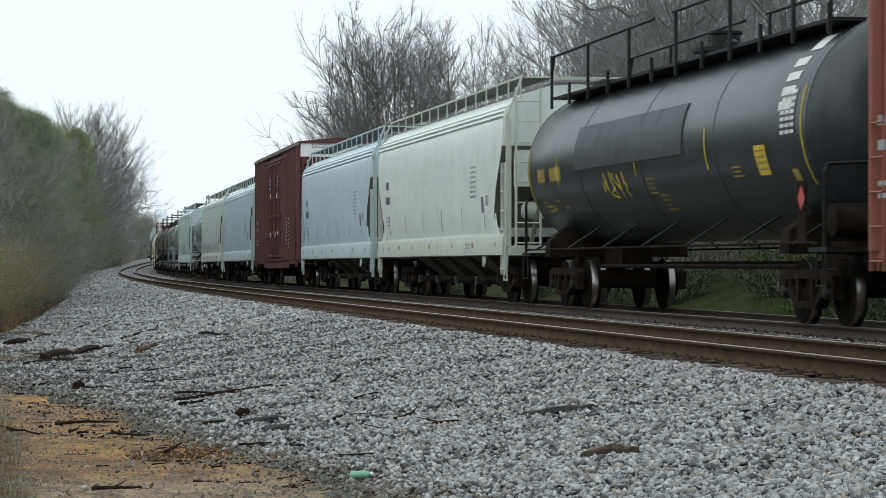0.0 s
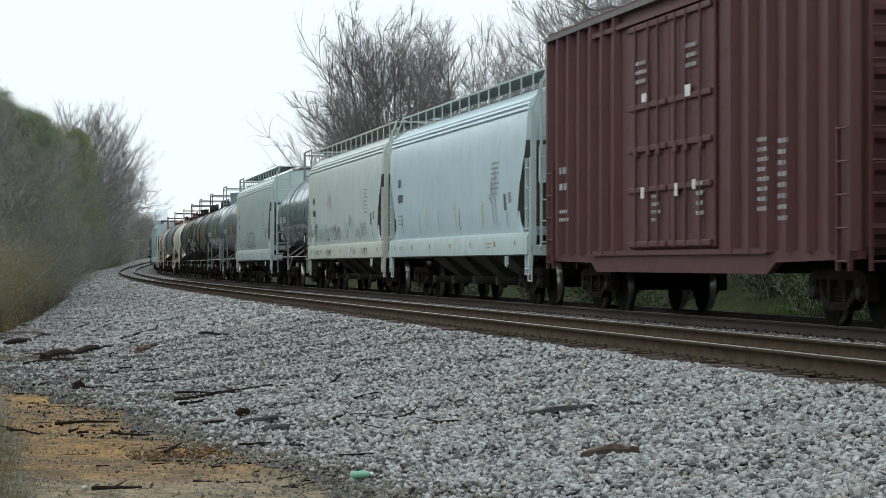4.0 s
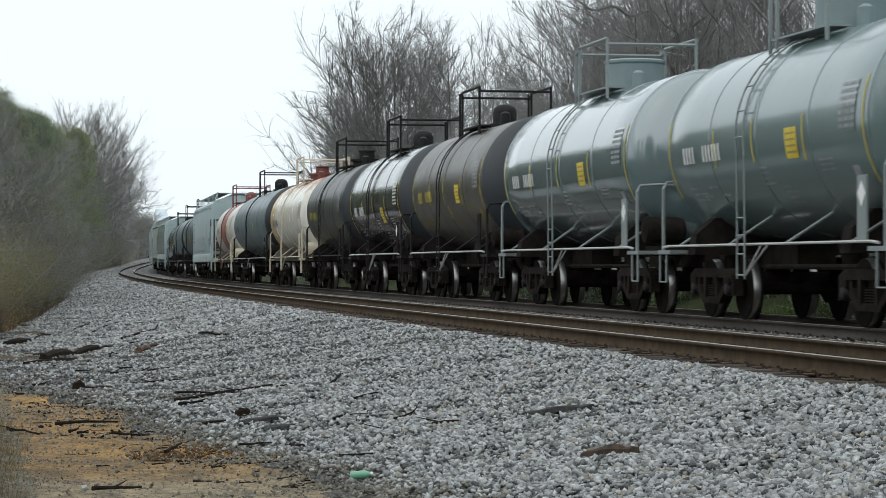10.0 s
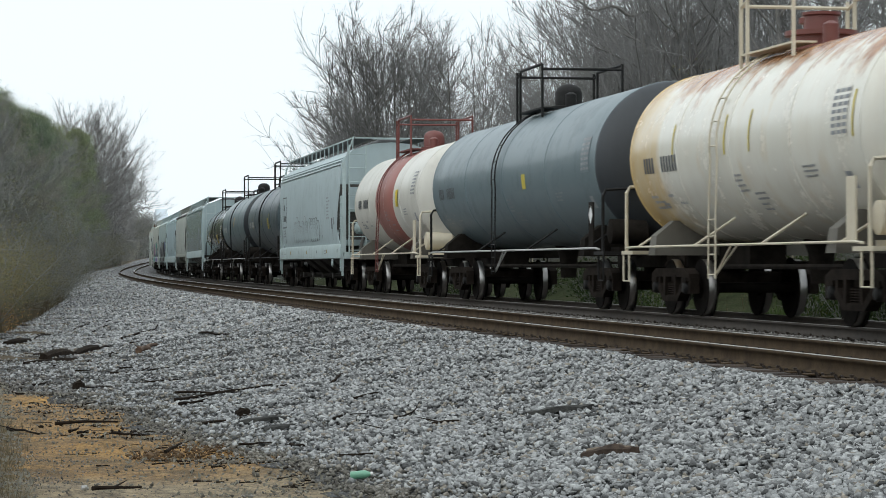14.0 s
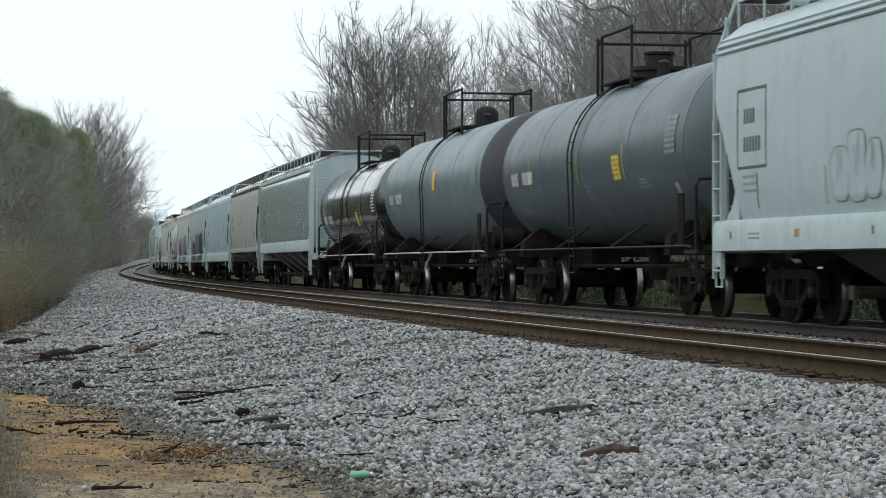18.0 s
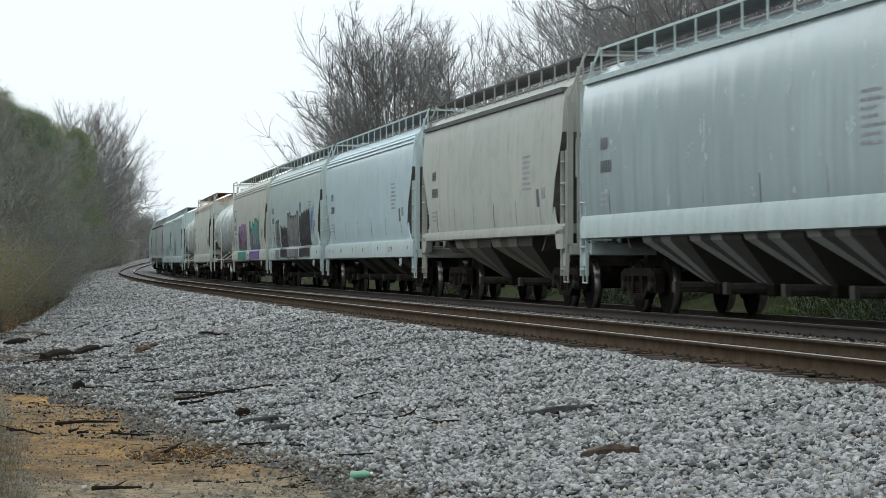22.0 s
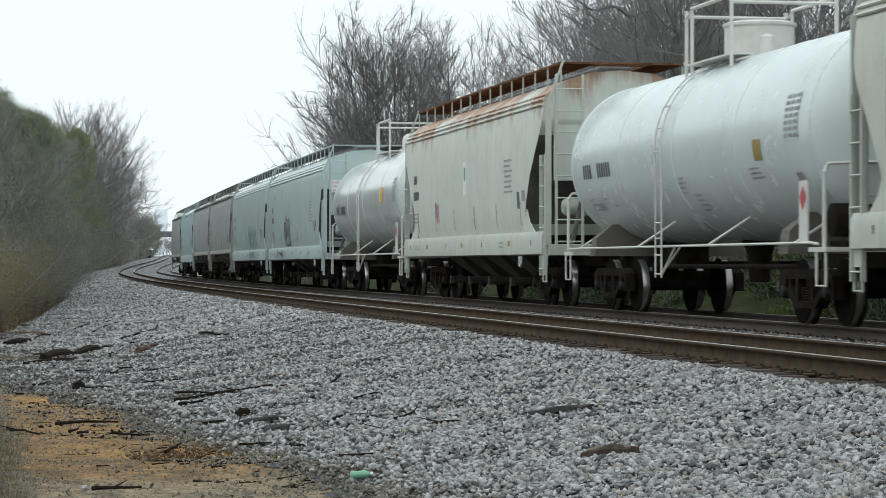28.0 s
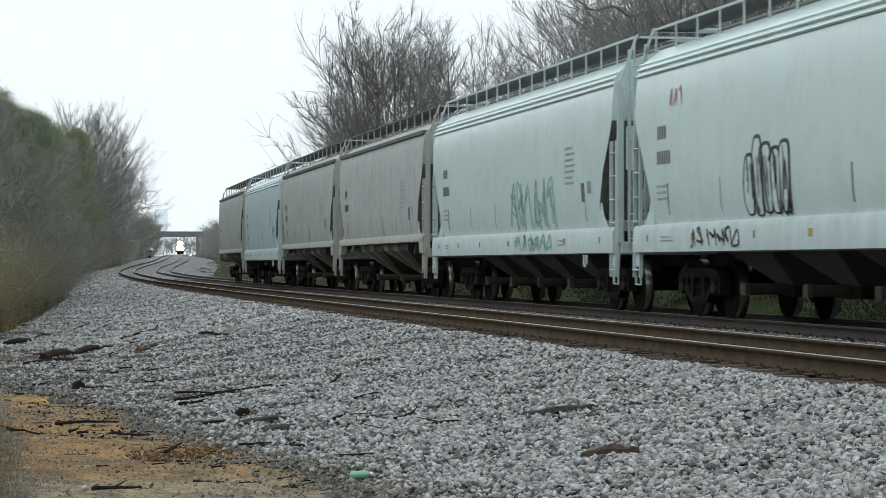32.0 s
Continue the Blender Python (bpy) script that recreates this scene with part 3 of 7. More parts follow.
def hop_section(x, zmin):
    zs = [zmin + (4.04 - zmin) * i / 9 for i in range(10)]
    half = [(side_y(z), z) for z in zs] + [(1.45, 4.15), (1.15, 4.38), (0.6, 4.55)]
    pts = [(x, -y, z) for y, z in half] + [(x, 0, 4.60)] + [(x, y, z) for y, z in reversed(half)]
    return pts


def flat_patch(car, name, x, z, w, h, material, label="", proud=0.006, side=-1):
    """A thin painted or stuck-on panel that follows the hopper side."""
    rows = [z - h / 2 + h * i / 4 for i in range(5)]
    s = Shape()
    v = [(xx, side * (side_y(zz) + d), zz) for d in (0.0, proud) for zz in rows for xx in (x - w / 2, x + w / 2)]
    f = []
    for o in (0, 10):
        f += [(o + 2 * i, o + 2 * i + 1, o + 2 * i + 3, o + 2 * i + 2) for i in range(4)]
    f += [(0, 1, 11, 10), (8, 9, 19, 18)] + [(2 * i + e, 2 * i + 2 + e, 2 * i + 12 + e, 2 * i + 10 + e) for i in range(4) for e in (0, 1)]
    s.add(v, f)
    return part(name, s, material, car, label)


def lettering(car, surface, x, z, count, h, material, label=""):
    """Private marks as plain bars, one for each character."""
    for i in range(count):
        x0 = x + (i - count) * h * 0.64
        zs = [z + h * k / 3 for k in range(4)]
        v = [(xx, -surface(zz) - 0.001, zz) for zz in zs for xx in (x0, x0 + h * 0.38)]
        part("stencil_bar", Shape().add(v, [(2 * k, 2 * k + 1, 2 * k + 3, 2 * k + 2) for k in range(3)]), material, car, label, 0)


def text_block(car, surface, x, z, w, h, lines, material):
    """Small stencilled data lines, each a row of plain word bars."""
    rnd = random.Random(int(x * 100 + z * 1000))
    for i in range(lines):
        zz = z + h / 2 - (i + 0.8) * h / lines
        hh = h / lines * 0.42
        y0, y1 = surface(zz), surface(zz + hh)
        v, f, x1, stop = [], [], x - w / 2, x - w / 2 + w * rnd.uniform(0.65, 1.0)
        ym = y0 + (y1 - y0) * 0.04
        while x1 < stop:
            x2 = min(x1 + hh * rnd.uniform(1.2, 3.2), stop + 0.02)
            o = len(v)
            for a in (x1, x2):
                v += [(a, -y0, zz), (a, -ym, zz + 0.04 * hh), (a, -y1, zz + hh)]
            f += [(o, o + 3, o + 4, o + 1), (o + 1, o + 4, o + 5, o + 2)]
            if o:      # the hairline edge of the stencil carries on to the next word
                f.append((o - 3, o, o + 1, o - 2))
            x1 = x2 + hh * 0.7
        part("stencil_line", Shape().add(v, f), material, car, "", 0)


def words_on_end(car, body, x, y, z, size, material):
    """Painted words on the end of a car, read from ahead."""
    cu = bpy.data.curves.new("board_words", "FONT")
    cu.body, cu.size, cu.extrude, cu.align_x = body, size, 0.002, "CENTER"
    cu.materials.append(material)
    words = new("board_words", cu)
    words.parent = car
    words.matrix_basis = Matrix.Translation((x, y, z)) @ Matrix(((0, 0, 1, 0), (1, 0, 0, 0), (0, 1, 0, 0), (0, 0, 0, 1)))


MARK_DARK = plain("dark_stencil_paint", (0.10, 0.105, 0.11), 0.7, 0, 0.3, 6)
MARK_GREY = plain("faded_grey_stencil", (0.28, 0.29, 0.30), 0.7, 0, 0.3, 6)
MARK_WHITE = plain("white_stencil_paint", (0.62, 0.62, 0.60), 0.6, 0, 0.2, 6)
MARK_YELLOW = plain("yellow_stencil_paint", (0.55, 0.44, 0.06), 0.6, 0, 0.25, 6)
MARK_ROSE = plain("faded_rose_spray", (0.52, 0.38, 0.35), 0.7, 0, 0.2, 6)
MARK_AMBER = plain("worn_amber_stencil", (0.40, 0.31, 0.05), 0.7, 0, 0.3, 6)
MARK_DIM = plain("dull_yellow_stencil", (0.30, 0.235, 0.05), 0.7, 0, 0.3, 6)
MARK_OCHRE = plain("faded_ochre_reflector", (0.34, 0.25, 0.08), 0.6, 0, 0.3, 6)
SIGN_YELLOW = plain("yellow_label", (0.60, 0.46, 0.035), 0.5, 0, 0.15, 6)
SIGN_ORANGE = plain("orange_label", (0.70, 0.42, 0.08), 0.5, 0, 0.15, 6)
SIGN_WHITE = plain("white_placard", (0.75, 0.75, 0.74), 0.5, 0, 0.1, 6)
SIGN_RED = plain("red_placard", (0.42, 0.06, 0.06), 0.5, 0, 0.1, 6)
GRATE = plain("galvanised_running_board", (0.16, 0.155, 0.15), 0.7, 0.3, 0.3, 8)
HATCH = plain("dark_hatch_cover", (0.10, 0.10, 0.10), 0.7, 0.1, 0.3, 5)
# end recess: grime plus the shade of the deep hollow, in one colour
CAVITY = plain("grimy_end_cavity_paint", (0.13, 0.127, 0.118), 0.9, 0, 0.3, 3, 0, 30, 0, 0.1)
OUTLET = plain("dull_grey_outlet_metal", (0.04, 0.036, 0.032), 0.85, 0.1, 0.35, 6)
# underframe dirt, with the shade below the cars put into the colour
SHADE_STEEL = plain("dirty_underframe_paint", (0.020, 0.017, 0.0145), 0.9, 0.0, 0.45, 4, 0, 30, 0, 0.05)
SPRAY_BLACK = plain("black_spray_paint", (0.025, 0.025, 0.028), 0.5, 0, 0.3, 4)
SPRAY_SILVER = plain("silver_spray_paint", (0.30, 0.31, 0.32), 0.45, 0.3, 0.2, 4)
SPRAY_PINK = plain("pink_spray_paint", (0.42, 0.28, 0.40), 0.6, 0, 0.2, 4)
SPRAY_RED = plain("magenta_red_spray_paint", (0.42, 0.17, 0.24), 0.6, 0, 0.2, 4)
SPRAY_TEAL = plain("teal_spray_paint", (0.08, 0.33, 0.29), 0.6, 0, 0.25, 4)
SPRAY_BLUE = plain("blue_spray_paint", (0.10, 0.16, 0.45), 0.6, 0, 0.25, 4)
SPRAY_PURPLE = plain("purple_spray_paint", (0.20, 0.15, 0.38), 0.6, 0, 0.25, 4)
SPRAY_OCHRE = plain("ochre_spray_paint", (0.42, 0.26, 0.07), 0.6, 0, 0.25, 4)
SPRAY_GREEN = plain("dull_green_spray_paint", (0.21, 0.38, 0.31), 0.6, 0, 0.25, 4)


def smooth_path(pts, steps=6):
    out = []
    for i in range(len(pts) - 1):
        p0, p1, p2, p3 = pts[max(i - 1, 0)], pts[i], pts[i + 1], pts[min(i + 2, len(pts) - 1)]
        for k in range(steps):
            t = k / steps
            out.append(tuple(0.5 * ((2 * b) + (c - a) * t + (2 * a - 5 * b + 4 * c - d) * t * t + (3 * b - a - 3 * c + d) * t ** 3) for a, b, c, d in zip(p0, p1, p2, p3)))
    out.append(tuple(pts[-1]))
    return out


def stroke(s, surface, pts, width, lift):
    """A ribbon of spray paint through points (along, up)."""
    path = smooth_path(pts)
    for (xa, za), (xb, zb) in zip(path, path[1:]):
        d = math.hypot(xb - xa, zb - za) or 1
        nx, nz = -(zb - za) / d * width / 2, (xb - xa) / d * width / 2
        q = [(xa + nx, za + nz), (xb + nx, zb + nz), (xb - nx, zb - nz), (xa - nx, za - nz)]
        s.add([(x, -surface(z) - lift, z) for x, z in q], [(0, 1, 2, 3)])


def scrawl(car, surface, x, z, w, h, letters, width, material, seed, label):
    """A sprayed tag of looping unreadable letters."""
    rnd = random.Random(seed)
    for i in range(letters):
        s = Shape()
        cx = x + w / 2 - (i + 0.5) * w / letters
        lw = w / letters * 0.55
        pts = [(cx + lw * rnd.uniform(-1, 1), z + h * rnd.uniform(-0.5, 0.5)) for _ in range(rnd.randint(4, 7))]
        pts[0] = (cx + lw * 0.8, z - h * 0.5)
        pts[1] = (cx + lw * 0.3, z + h * rnd.uniform(0.3, 0.5))
        stroke(s, surface, pts, width, 0.004 + 0.0004 * i)
        part("graffiti_letter", s, material, car, label, 0)


SIDE_ALL = lambda z: 1.606 if z < 1.42 else side_y(max(z, 1.5)) + 0.004


def fat_letter(s, surface, cx, z0, z1, half, lift, lean, seed):
    """One tall sprayed letter with round ends, following the side down over the sill."""
    rnd = random.Random(seed)
    a, b, c = rnd.uniform(0, 6.28), rnd.uniform(4, 8), rnd.uniform(0.05, 0.16)
    zs = sorted({z0 + (z1 - z0) * (1 - math.cos(math.pi * i / 18)) / 2 for i in range(19)} | ({1.40, 1.50} if z0 < 1.38 else set()))
    v = []
    for z in zs:
        u = (z - z0) / (z1 - z0)
        w = half * (1.0 if u < 0.5 and z0 < 1.2 else max(0.0, 1 - abs(2 * u - 1) ** 4.5) ** 0.28) * (1 + c * math.sin(a + b * u))
        m = cx + lean * (u - 0.5) * (z1 - z0) + 0.05 * half * math.sin(a + 3 * u)
        v += [(m - w, -surface(z) - lift, z), (m + w, -surface(z) - lift, z)]
    s.add(v, [(2 * i, 2 * i + 1, 2 * i + 3, 2 * i + 2) for i in range(len(zs) - 1)])


def block_letters(car, surface, x0, x1, z0, z1, n, fill, rim, seed, label, edge=0.05, lean=0.0, ragged=0.12):
    """A row of close fat letters with an outline, and short strokes inside."""
    rnd = random.Random(seed)
    pitch = (x1 - x0) / n
    for i in range(n):
        cx, top, low = x0 + pitch * (i + 0.5), z1 - rnd.uniform(0, ragged) * (z1 - z0), z0 + rnd.uniform(0, 0.05)
        half, ln = pitch * rnd.uniform(0.46, 0.56), lean + rnd.uniform(-0.05, 0.05)
        o, s = Shape(), Shape()
        fat_letter(o, surface, cx, low - edge * 0.5, top + edge, half + edge * 0.7, 0.004 + 0.0004 * i, ln, seed + i)
        fat_letter(s, surface, cx, low, top, half - edge * 0.45, 0.008 + 0.0004 * i, ln, seed + i)
        for _ in range(2):
            u, w = rnd.uniform(0.15, 0.6), rnd.uniform(-0.4, 0.4) * half
            za = low + (top - low) * u
            stroke(o, surface, [(cx + w, max(za, 1.52)), (cx + w * 0.6 + 0.03, max(za, 1.52) + 0.18), (cx + w, max(za, 1.52) + 0.38)], edge * 0.7, 0.014)
        part("graffiti_outline", o, rim, car, "", 0)
        part("graffiti_letter", s, fill, car, label, 0)


def hopper(L, body, sill, label, ribbed=True, bays=4, cut=1.05, cut_top=3.3, roof=None, seed=0, posts=None, high_sill=False, top_dark=False):
    """A covered hopper car, coupled length L."""
    car = thing("covered_hopper_car", label, "hopper car", "freight cars in the train")
    hb = L / 2 - 0.55
    xe = hb - 0.22
    xs = [xe - cut * f for f in (0.0, 0.1, 0.3, 0.58, 0.85, 0.97, 1.0)]
    lows = [cut_top - (cut_top - 1.42) * f for f in (0.0, 0.12, 0.26, 0.46, 0.72, 0.9, 1.0)]
    if cut < 0.5:
        lows = [1.42] * 7
    secs = [hop_section(-a, b) for a, b in zip(xs, lows)] + [hop_section(x, 1.42) for x in np.linspace(-xs[-1] + 0.5, xs[-1] - 0.5, 9)] + [hop_section(a, b) for a, b in reversed(list(zip(xs, lows)))]
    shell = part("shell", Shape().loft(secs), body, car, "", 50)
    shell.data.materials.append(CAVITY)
    # down-facing end faces take the dark colour that holds the recess's shade
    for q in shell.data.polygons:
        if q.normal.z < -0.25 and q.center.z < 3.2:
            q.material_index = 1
    z0, z1 = (1.40, 1.59) if high_sill else (1.30, 1.70) if posts else (1.03, 1.47)
    for y in (-1, 1):
        sl = Shape()
        o, i = y * 1.60, y * 1.44
        prof = [(o, z0), (o, z1 - 0.10), (y * 1.56, z1), (i, z1), (i, z0), (y * 1.52, z0 - 0.02)]
        ends = [-hb + 0.12, hb - 0.12]
        sl.loft([[(x, a, b) for a, b in prof] for x in ends])
        part("side_sill", sl, sill, car)
        if high_sill:
            for k in (-1, 1):
                part("end_gusset", Shape().prism([(k * (hb - 0.12), 1.5), (k * (hb - 0.80), 1.46), (k * (hb - 0.78), 1.38), (k * (hb - 0.66), 1.12), (k * (hb - 0.12), 1.12)], *sorted((o, i))), sill, car)
        if ribbed:
            for zz in (3.92, 4.02, 4.11):
                yy = np.interp(zz, [3.90, 4.04, 4.15, 4.38], [1.555, 1.53, 1.45, 1.15]) + 0.012
                part("roof_rib", Shape().tube([(-xe + 0.02, y * yy, zz), (xe - 0.02, y * yy, zz)], 0.026, 5), body, car)
        else:
            part("roof_eave", Shape().box(-xe + 0.05, xe - 0.05, *sorted((y * 1.42, y * 1.585)), 4.05, 4.14), HATCH if top_dark else sill, car)
        part("running_board", Shape().box(-hb + 0.1, hb - 0.1, *sorted((y * 0.55, y * 1.20)), 4.70, 4.735), roof or GRATE, car)
        part("board_edge", Shape().box(-hb + 0.1, hb - 0.1, *sorted((y * 1.2, y * 1.225)), 4.705, 4.745), roof or (HATCH if top_dark else sill), car)
        n = max(8, int(L / 1.25))
        for j in range(n + 1):
            x = -hb + 0.15 + (2 * hb - 0.3) * j / n
            at_local(part("board_bracket", once("board_bracket:%s" % sill.name, lambda s: s.box(-0.014, 0.014, -0.015, 0.015, 4.28, 4.71), sill), None, car), x, y * 1.21, 0, 0 if y < 0 else 180)
        for k in (-1, 1):
            st = Shape()
            st.box(*sorted((k * (hb - 0.01), k * (hb + 0.03))), *sorted((y * 1.48, y * 1.56)), 3.82, 3.95)
            st.loft([[(k * (hb + 0.03), y * 1.52, 3.95), (k * (hb + 0.03), y * 1.48, 3.95), (k * (hb - 0.01), y * 1.48, 3.95), (k * (hb - 0.01), y * 1.52, 3.95)],
                     [(k * (hb + 0.03), y * 1.22, 4.76), (k * (hb + 0.03), y * 1.18, 4.76), (k * (hb - 0.01), y * 1.18, 4.76), (k * (hb - 0.01), y * 1.22, 4.76)]])
            st.box(*sorted((k * (hb - 0.03), k * (hb + 0.03))), *sorted((y * 1.44, y * 1.55)), 1.2, 3.84)
            part("corner_post", st, sill, car)
            part("end_step", Shape().prism([(k * (hb + 0.02), 1.03), (k * (hb - 0.42), 1.03), (k * (hb - 0.36), 0.80), (k * (hb - 0.02), 0.80)], *sorted((y * 1.50, y * 1.54))).tube([(k * (hb - 0.34), y * 1.52, 0.8), (k * (hb - 0.34), y * 1.52, 0.5), (k * (hb - 0.04), y * 1.52, 0.5), (k * (hb - 0.04), y * 1.52, 0.8)], 0.02, 5), sill, car)
            if cut >= 0.5:
                x0, x1 = xe - cut, xe - cut * 0.38
                part("corner_gusset", Shape().prism([(k * (x0 - 0.02), 1.44), (k * (x0 - 0.02), 2.5), (k * (x0 + 0.06), 2.05), (k * (x0 + (x1 - x0) * 0.45), 1.68), (k * x1, 1.44)], *sorted((y * 1.535, y * 1.56))), body, car)
            ld = part("side_ladder", once("side_ladder:%s" % sill.name, lambda s: ladder_shape(s, 0.62, 2.95, 0.38, 0.40), sill), None, car)
            at_local(ld, k * (hb - 0.23), y * 1.545, 0, 0 if y < 0 else 180)
    for k in (-1, 1):
        el = part("end_ladder", once("end_ladder:%s" % sill.name, lambda s: ladder_shape(s, 1.15, 4.5, 0.52, 0.42), sill), None, car)
        at_local(el, k * (hb + 0.02), -1.08, 0, 90 * k)
        part("end_sill", Shape().bevel_box(*sorted((k * (hb - 0.5), k * (hb + 0.02))), -1.5, 1.5, 1.0, 1.22, 0.02), sill, car)
        for y in (-1, 1):
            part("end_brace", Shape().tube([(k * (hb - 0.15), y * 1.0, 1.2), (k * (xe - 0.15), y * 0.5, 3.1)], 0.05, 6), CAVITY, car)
        bars = sorted(tuple(sorted((k * (hb - 0.55 + 0.11 * j), k * (hb - 0.51 + 0.11 * j)))) for j in range(6))
        part("roof_end_walk", Shape().comb(bars, -1.15, 1.15, 4.70, 4.73), roof or sill, car)
        part("end_panel", Shape().bevel_box(*sorted((k * (xe - 0.10), k * (xe - 0.04))), -1.32, 1.32, 2.45, 3.6, 0.015), body, car)
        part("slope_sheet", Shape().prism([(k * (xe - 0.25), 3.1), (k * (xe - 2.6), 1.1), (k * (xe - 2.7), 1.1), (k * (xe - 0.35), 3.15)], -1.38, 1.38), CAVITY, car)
        add_coupler(car, k, hb - 0.1, L / 2 - hb + 0.1)
    part("air_reservoir", Shape().turned([(-0.42, 0.02), (-0.40, 0.12), (-0.34, 0.17), (0.34, 0.17), (0.40, 0.12), (0.42, 0.02)], "y", 18, (hb - 0.5, -0.7, 1.95)), sill, car)
    part("brake_wheel", Shape().turned([(-0.02, 0.22), (-0.02, 0.28), (0.02, 0.28), (0.02, 0.22)], "x", 20, (hb + 0.12, 0.55, 2.3)).tube([(hb + 0.12, 0.3, 2.3), (hb + 0.12, 0.8, 2.3)], 0.015, 5), SHADE_STEEL, car)
    part("hatch_trough", Shape().bevel_box(-xe + 0.5, xe - 0.5, -0.33, 0.33, 4.52, 4.72, 0.04), HATCH, car)
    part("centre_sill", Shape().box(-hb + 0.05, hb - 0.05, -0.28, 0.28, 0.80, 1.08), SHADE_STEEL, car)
    tc = L / 2 - 2.75
    span = 2 * (tc - 1.45)
    for j in range(bays):
        x = -span / 2 + span * (j + 0.5) / bays
        w = span / bays * 0.5
        b = Shape()
        b.loft([[(x - w, -1.42, 1.42), (x + w, -1.42, 1.42), (x + w, 1.42, 1.42), (x - w, 1.42, 1.42)],
                [(x - w * 0.92, -1.38, 1.2), (x + w * 0.92, -1.38, 1.2), (x + w * 0.92, 1.38, 1.2), (x - w * 0.92, 1.38, 1.2)],
                [(x - 0.32, -0.55, 0.52), (x + 0.32, -0.55, 0.52), (x + 0.32, 0.55, 0.52), (x - 0.32, 0.55, 0.52)]])
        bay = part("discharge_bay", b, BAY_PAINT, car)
        # lit sides of the bay pleats, laid on as pale painted strips
        if high_sill or posts:
            for f0, f1 in ((-0.98, -0.55), (-0.12, 0.32)):
                rows = []
                for y, z, half in ((-1.445, 1.42, w), (-1.405, 1.2, w * 0.92), (-0.575, 0.53, 0.32)):
                    rows.append([(x + f0 * half, y, z), (x + f1 * half, y, z), (x + f1 * half, y + 0.03, z + 0.01), (x + f0 * half, y + 0.03, z + 0.01)])
                part("bay_plate", Shape().loft(rows), posts or LIT_BAY_OLIVE, bay, "paler strip painted as the lit side of a bay pleat")
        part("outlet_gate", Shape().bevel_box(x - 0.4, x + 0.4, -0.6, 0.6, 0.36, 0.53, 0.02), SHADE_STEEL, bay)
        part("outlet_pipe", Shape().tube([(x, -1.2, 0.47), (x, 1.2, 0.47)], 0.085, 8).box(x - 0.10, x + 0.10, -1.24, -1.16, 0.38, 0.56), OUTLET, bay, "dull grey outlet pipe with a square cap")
    for x in (-tc, tc):
        add_truck(car, x)
    # faded reflector strips along the lower side
    n = 6
    for j in range(n):
        x = -hb + 2.2 + (2 * hb - 4.4) * j / (n - 1)
        flat_patch(car, "reflector_strip", x, 1.86, 0.045, 0.5, MARK_GREY if j % 3 else MARK_DARK)
    lettering(car, lambda z: side_y(z) + 0.006, -hb + 2.2, 2.82, 4, 0.21, MARK_DARK)
    lettering(car, lambda z: side_y(z) + 0.006, -hb + 2.45, 2.42, 6, 0.21, MARK_DARK)
    text_block(car, lambda z: side_y(z) + 0.006, -hb + 1.95, 1.98, 0.75, 0.3, 3, MARK_GREY)
    text_block(car, lambda z: side_y(z) + 0.006, hb - 3.3, 2.65, 0.85, 0.75, 7, MARK_GREY)
    flat_patch(car, "data_panel", hb - 2.35, 2.12, 0.22, 0.34, MARK_DARK, "dark data panel")
    flat_patch(car, "data_panel", hb - 1.85, 2.2, 0.3, 0.22, MARK_GREY)
    sy = lambda z: 1.607
    if not high_sill and not posts:
        text_block(car, sy, -hb + 2.2, 1.24, 0.7, 0.12, 2, MARK_GREY)
        text_block(car, sy, hb - 4.0, 1.24, 0.6, 0.16, 2, MARK_GREY)
        rnd = random.Random(seed)
        for j in range(7):
            x = -hb + 1.0 + (2 * hb - 2.0) * j / 6 + rnd.uniform(-0.3, 0.3)
            part("sill_mark", Shape().box(x - (0.03, 0.09)[j % 2], x + (0.03, 0.09)[j % 2], -1.606, -1.6, 1.2, 1.31), (MARK_DARK, MARK_OCHRE)[j % 2], car)
        part("roping_bracket", Shape().tube([(hb - 2.2, -1.6, 1.0), (hb - 2.2, -1.6, 0.82), (hb - 2.1, -1.6, 0.78), (hb - 2.0, -1.6, 0.84), (hb - 2.0, -1.6, 1.0)], 0.022, 5), sill, car)
    return car, hb, tc


def tank_at(R, zc):
    return lambda z: math.sqrt(max(0.01, R * R - (z - zc) ** 2)) + 0.008


def tank_patch(car, surf, name, x, z, w, h, material, label="", rows=6):
    s = Shape()
    zs = [z - h / 2 + h * i / rows for i in range(rows + 1)]
    v = [(xx, -surf(zz), zz) for zz in zs for xx in (x - w / 2, x + w / 2)]
    s.add(v, [(2 * i, 2 * i + 1, 2 * i + 3, 2 * i + 2) for i in range(rows)])
    return part(name, s, material, car, label, 0)


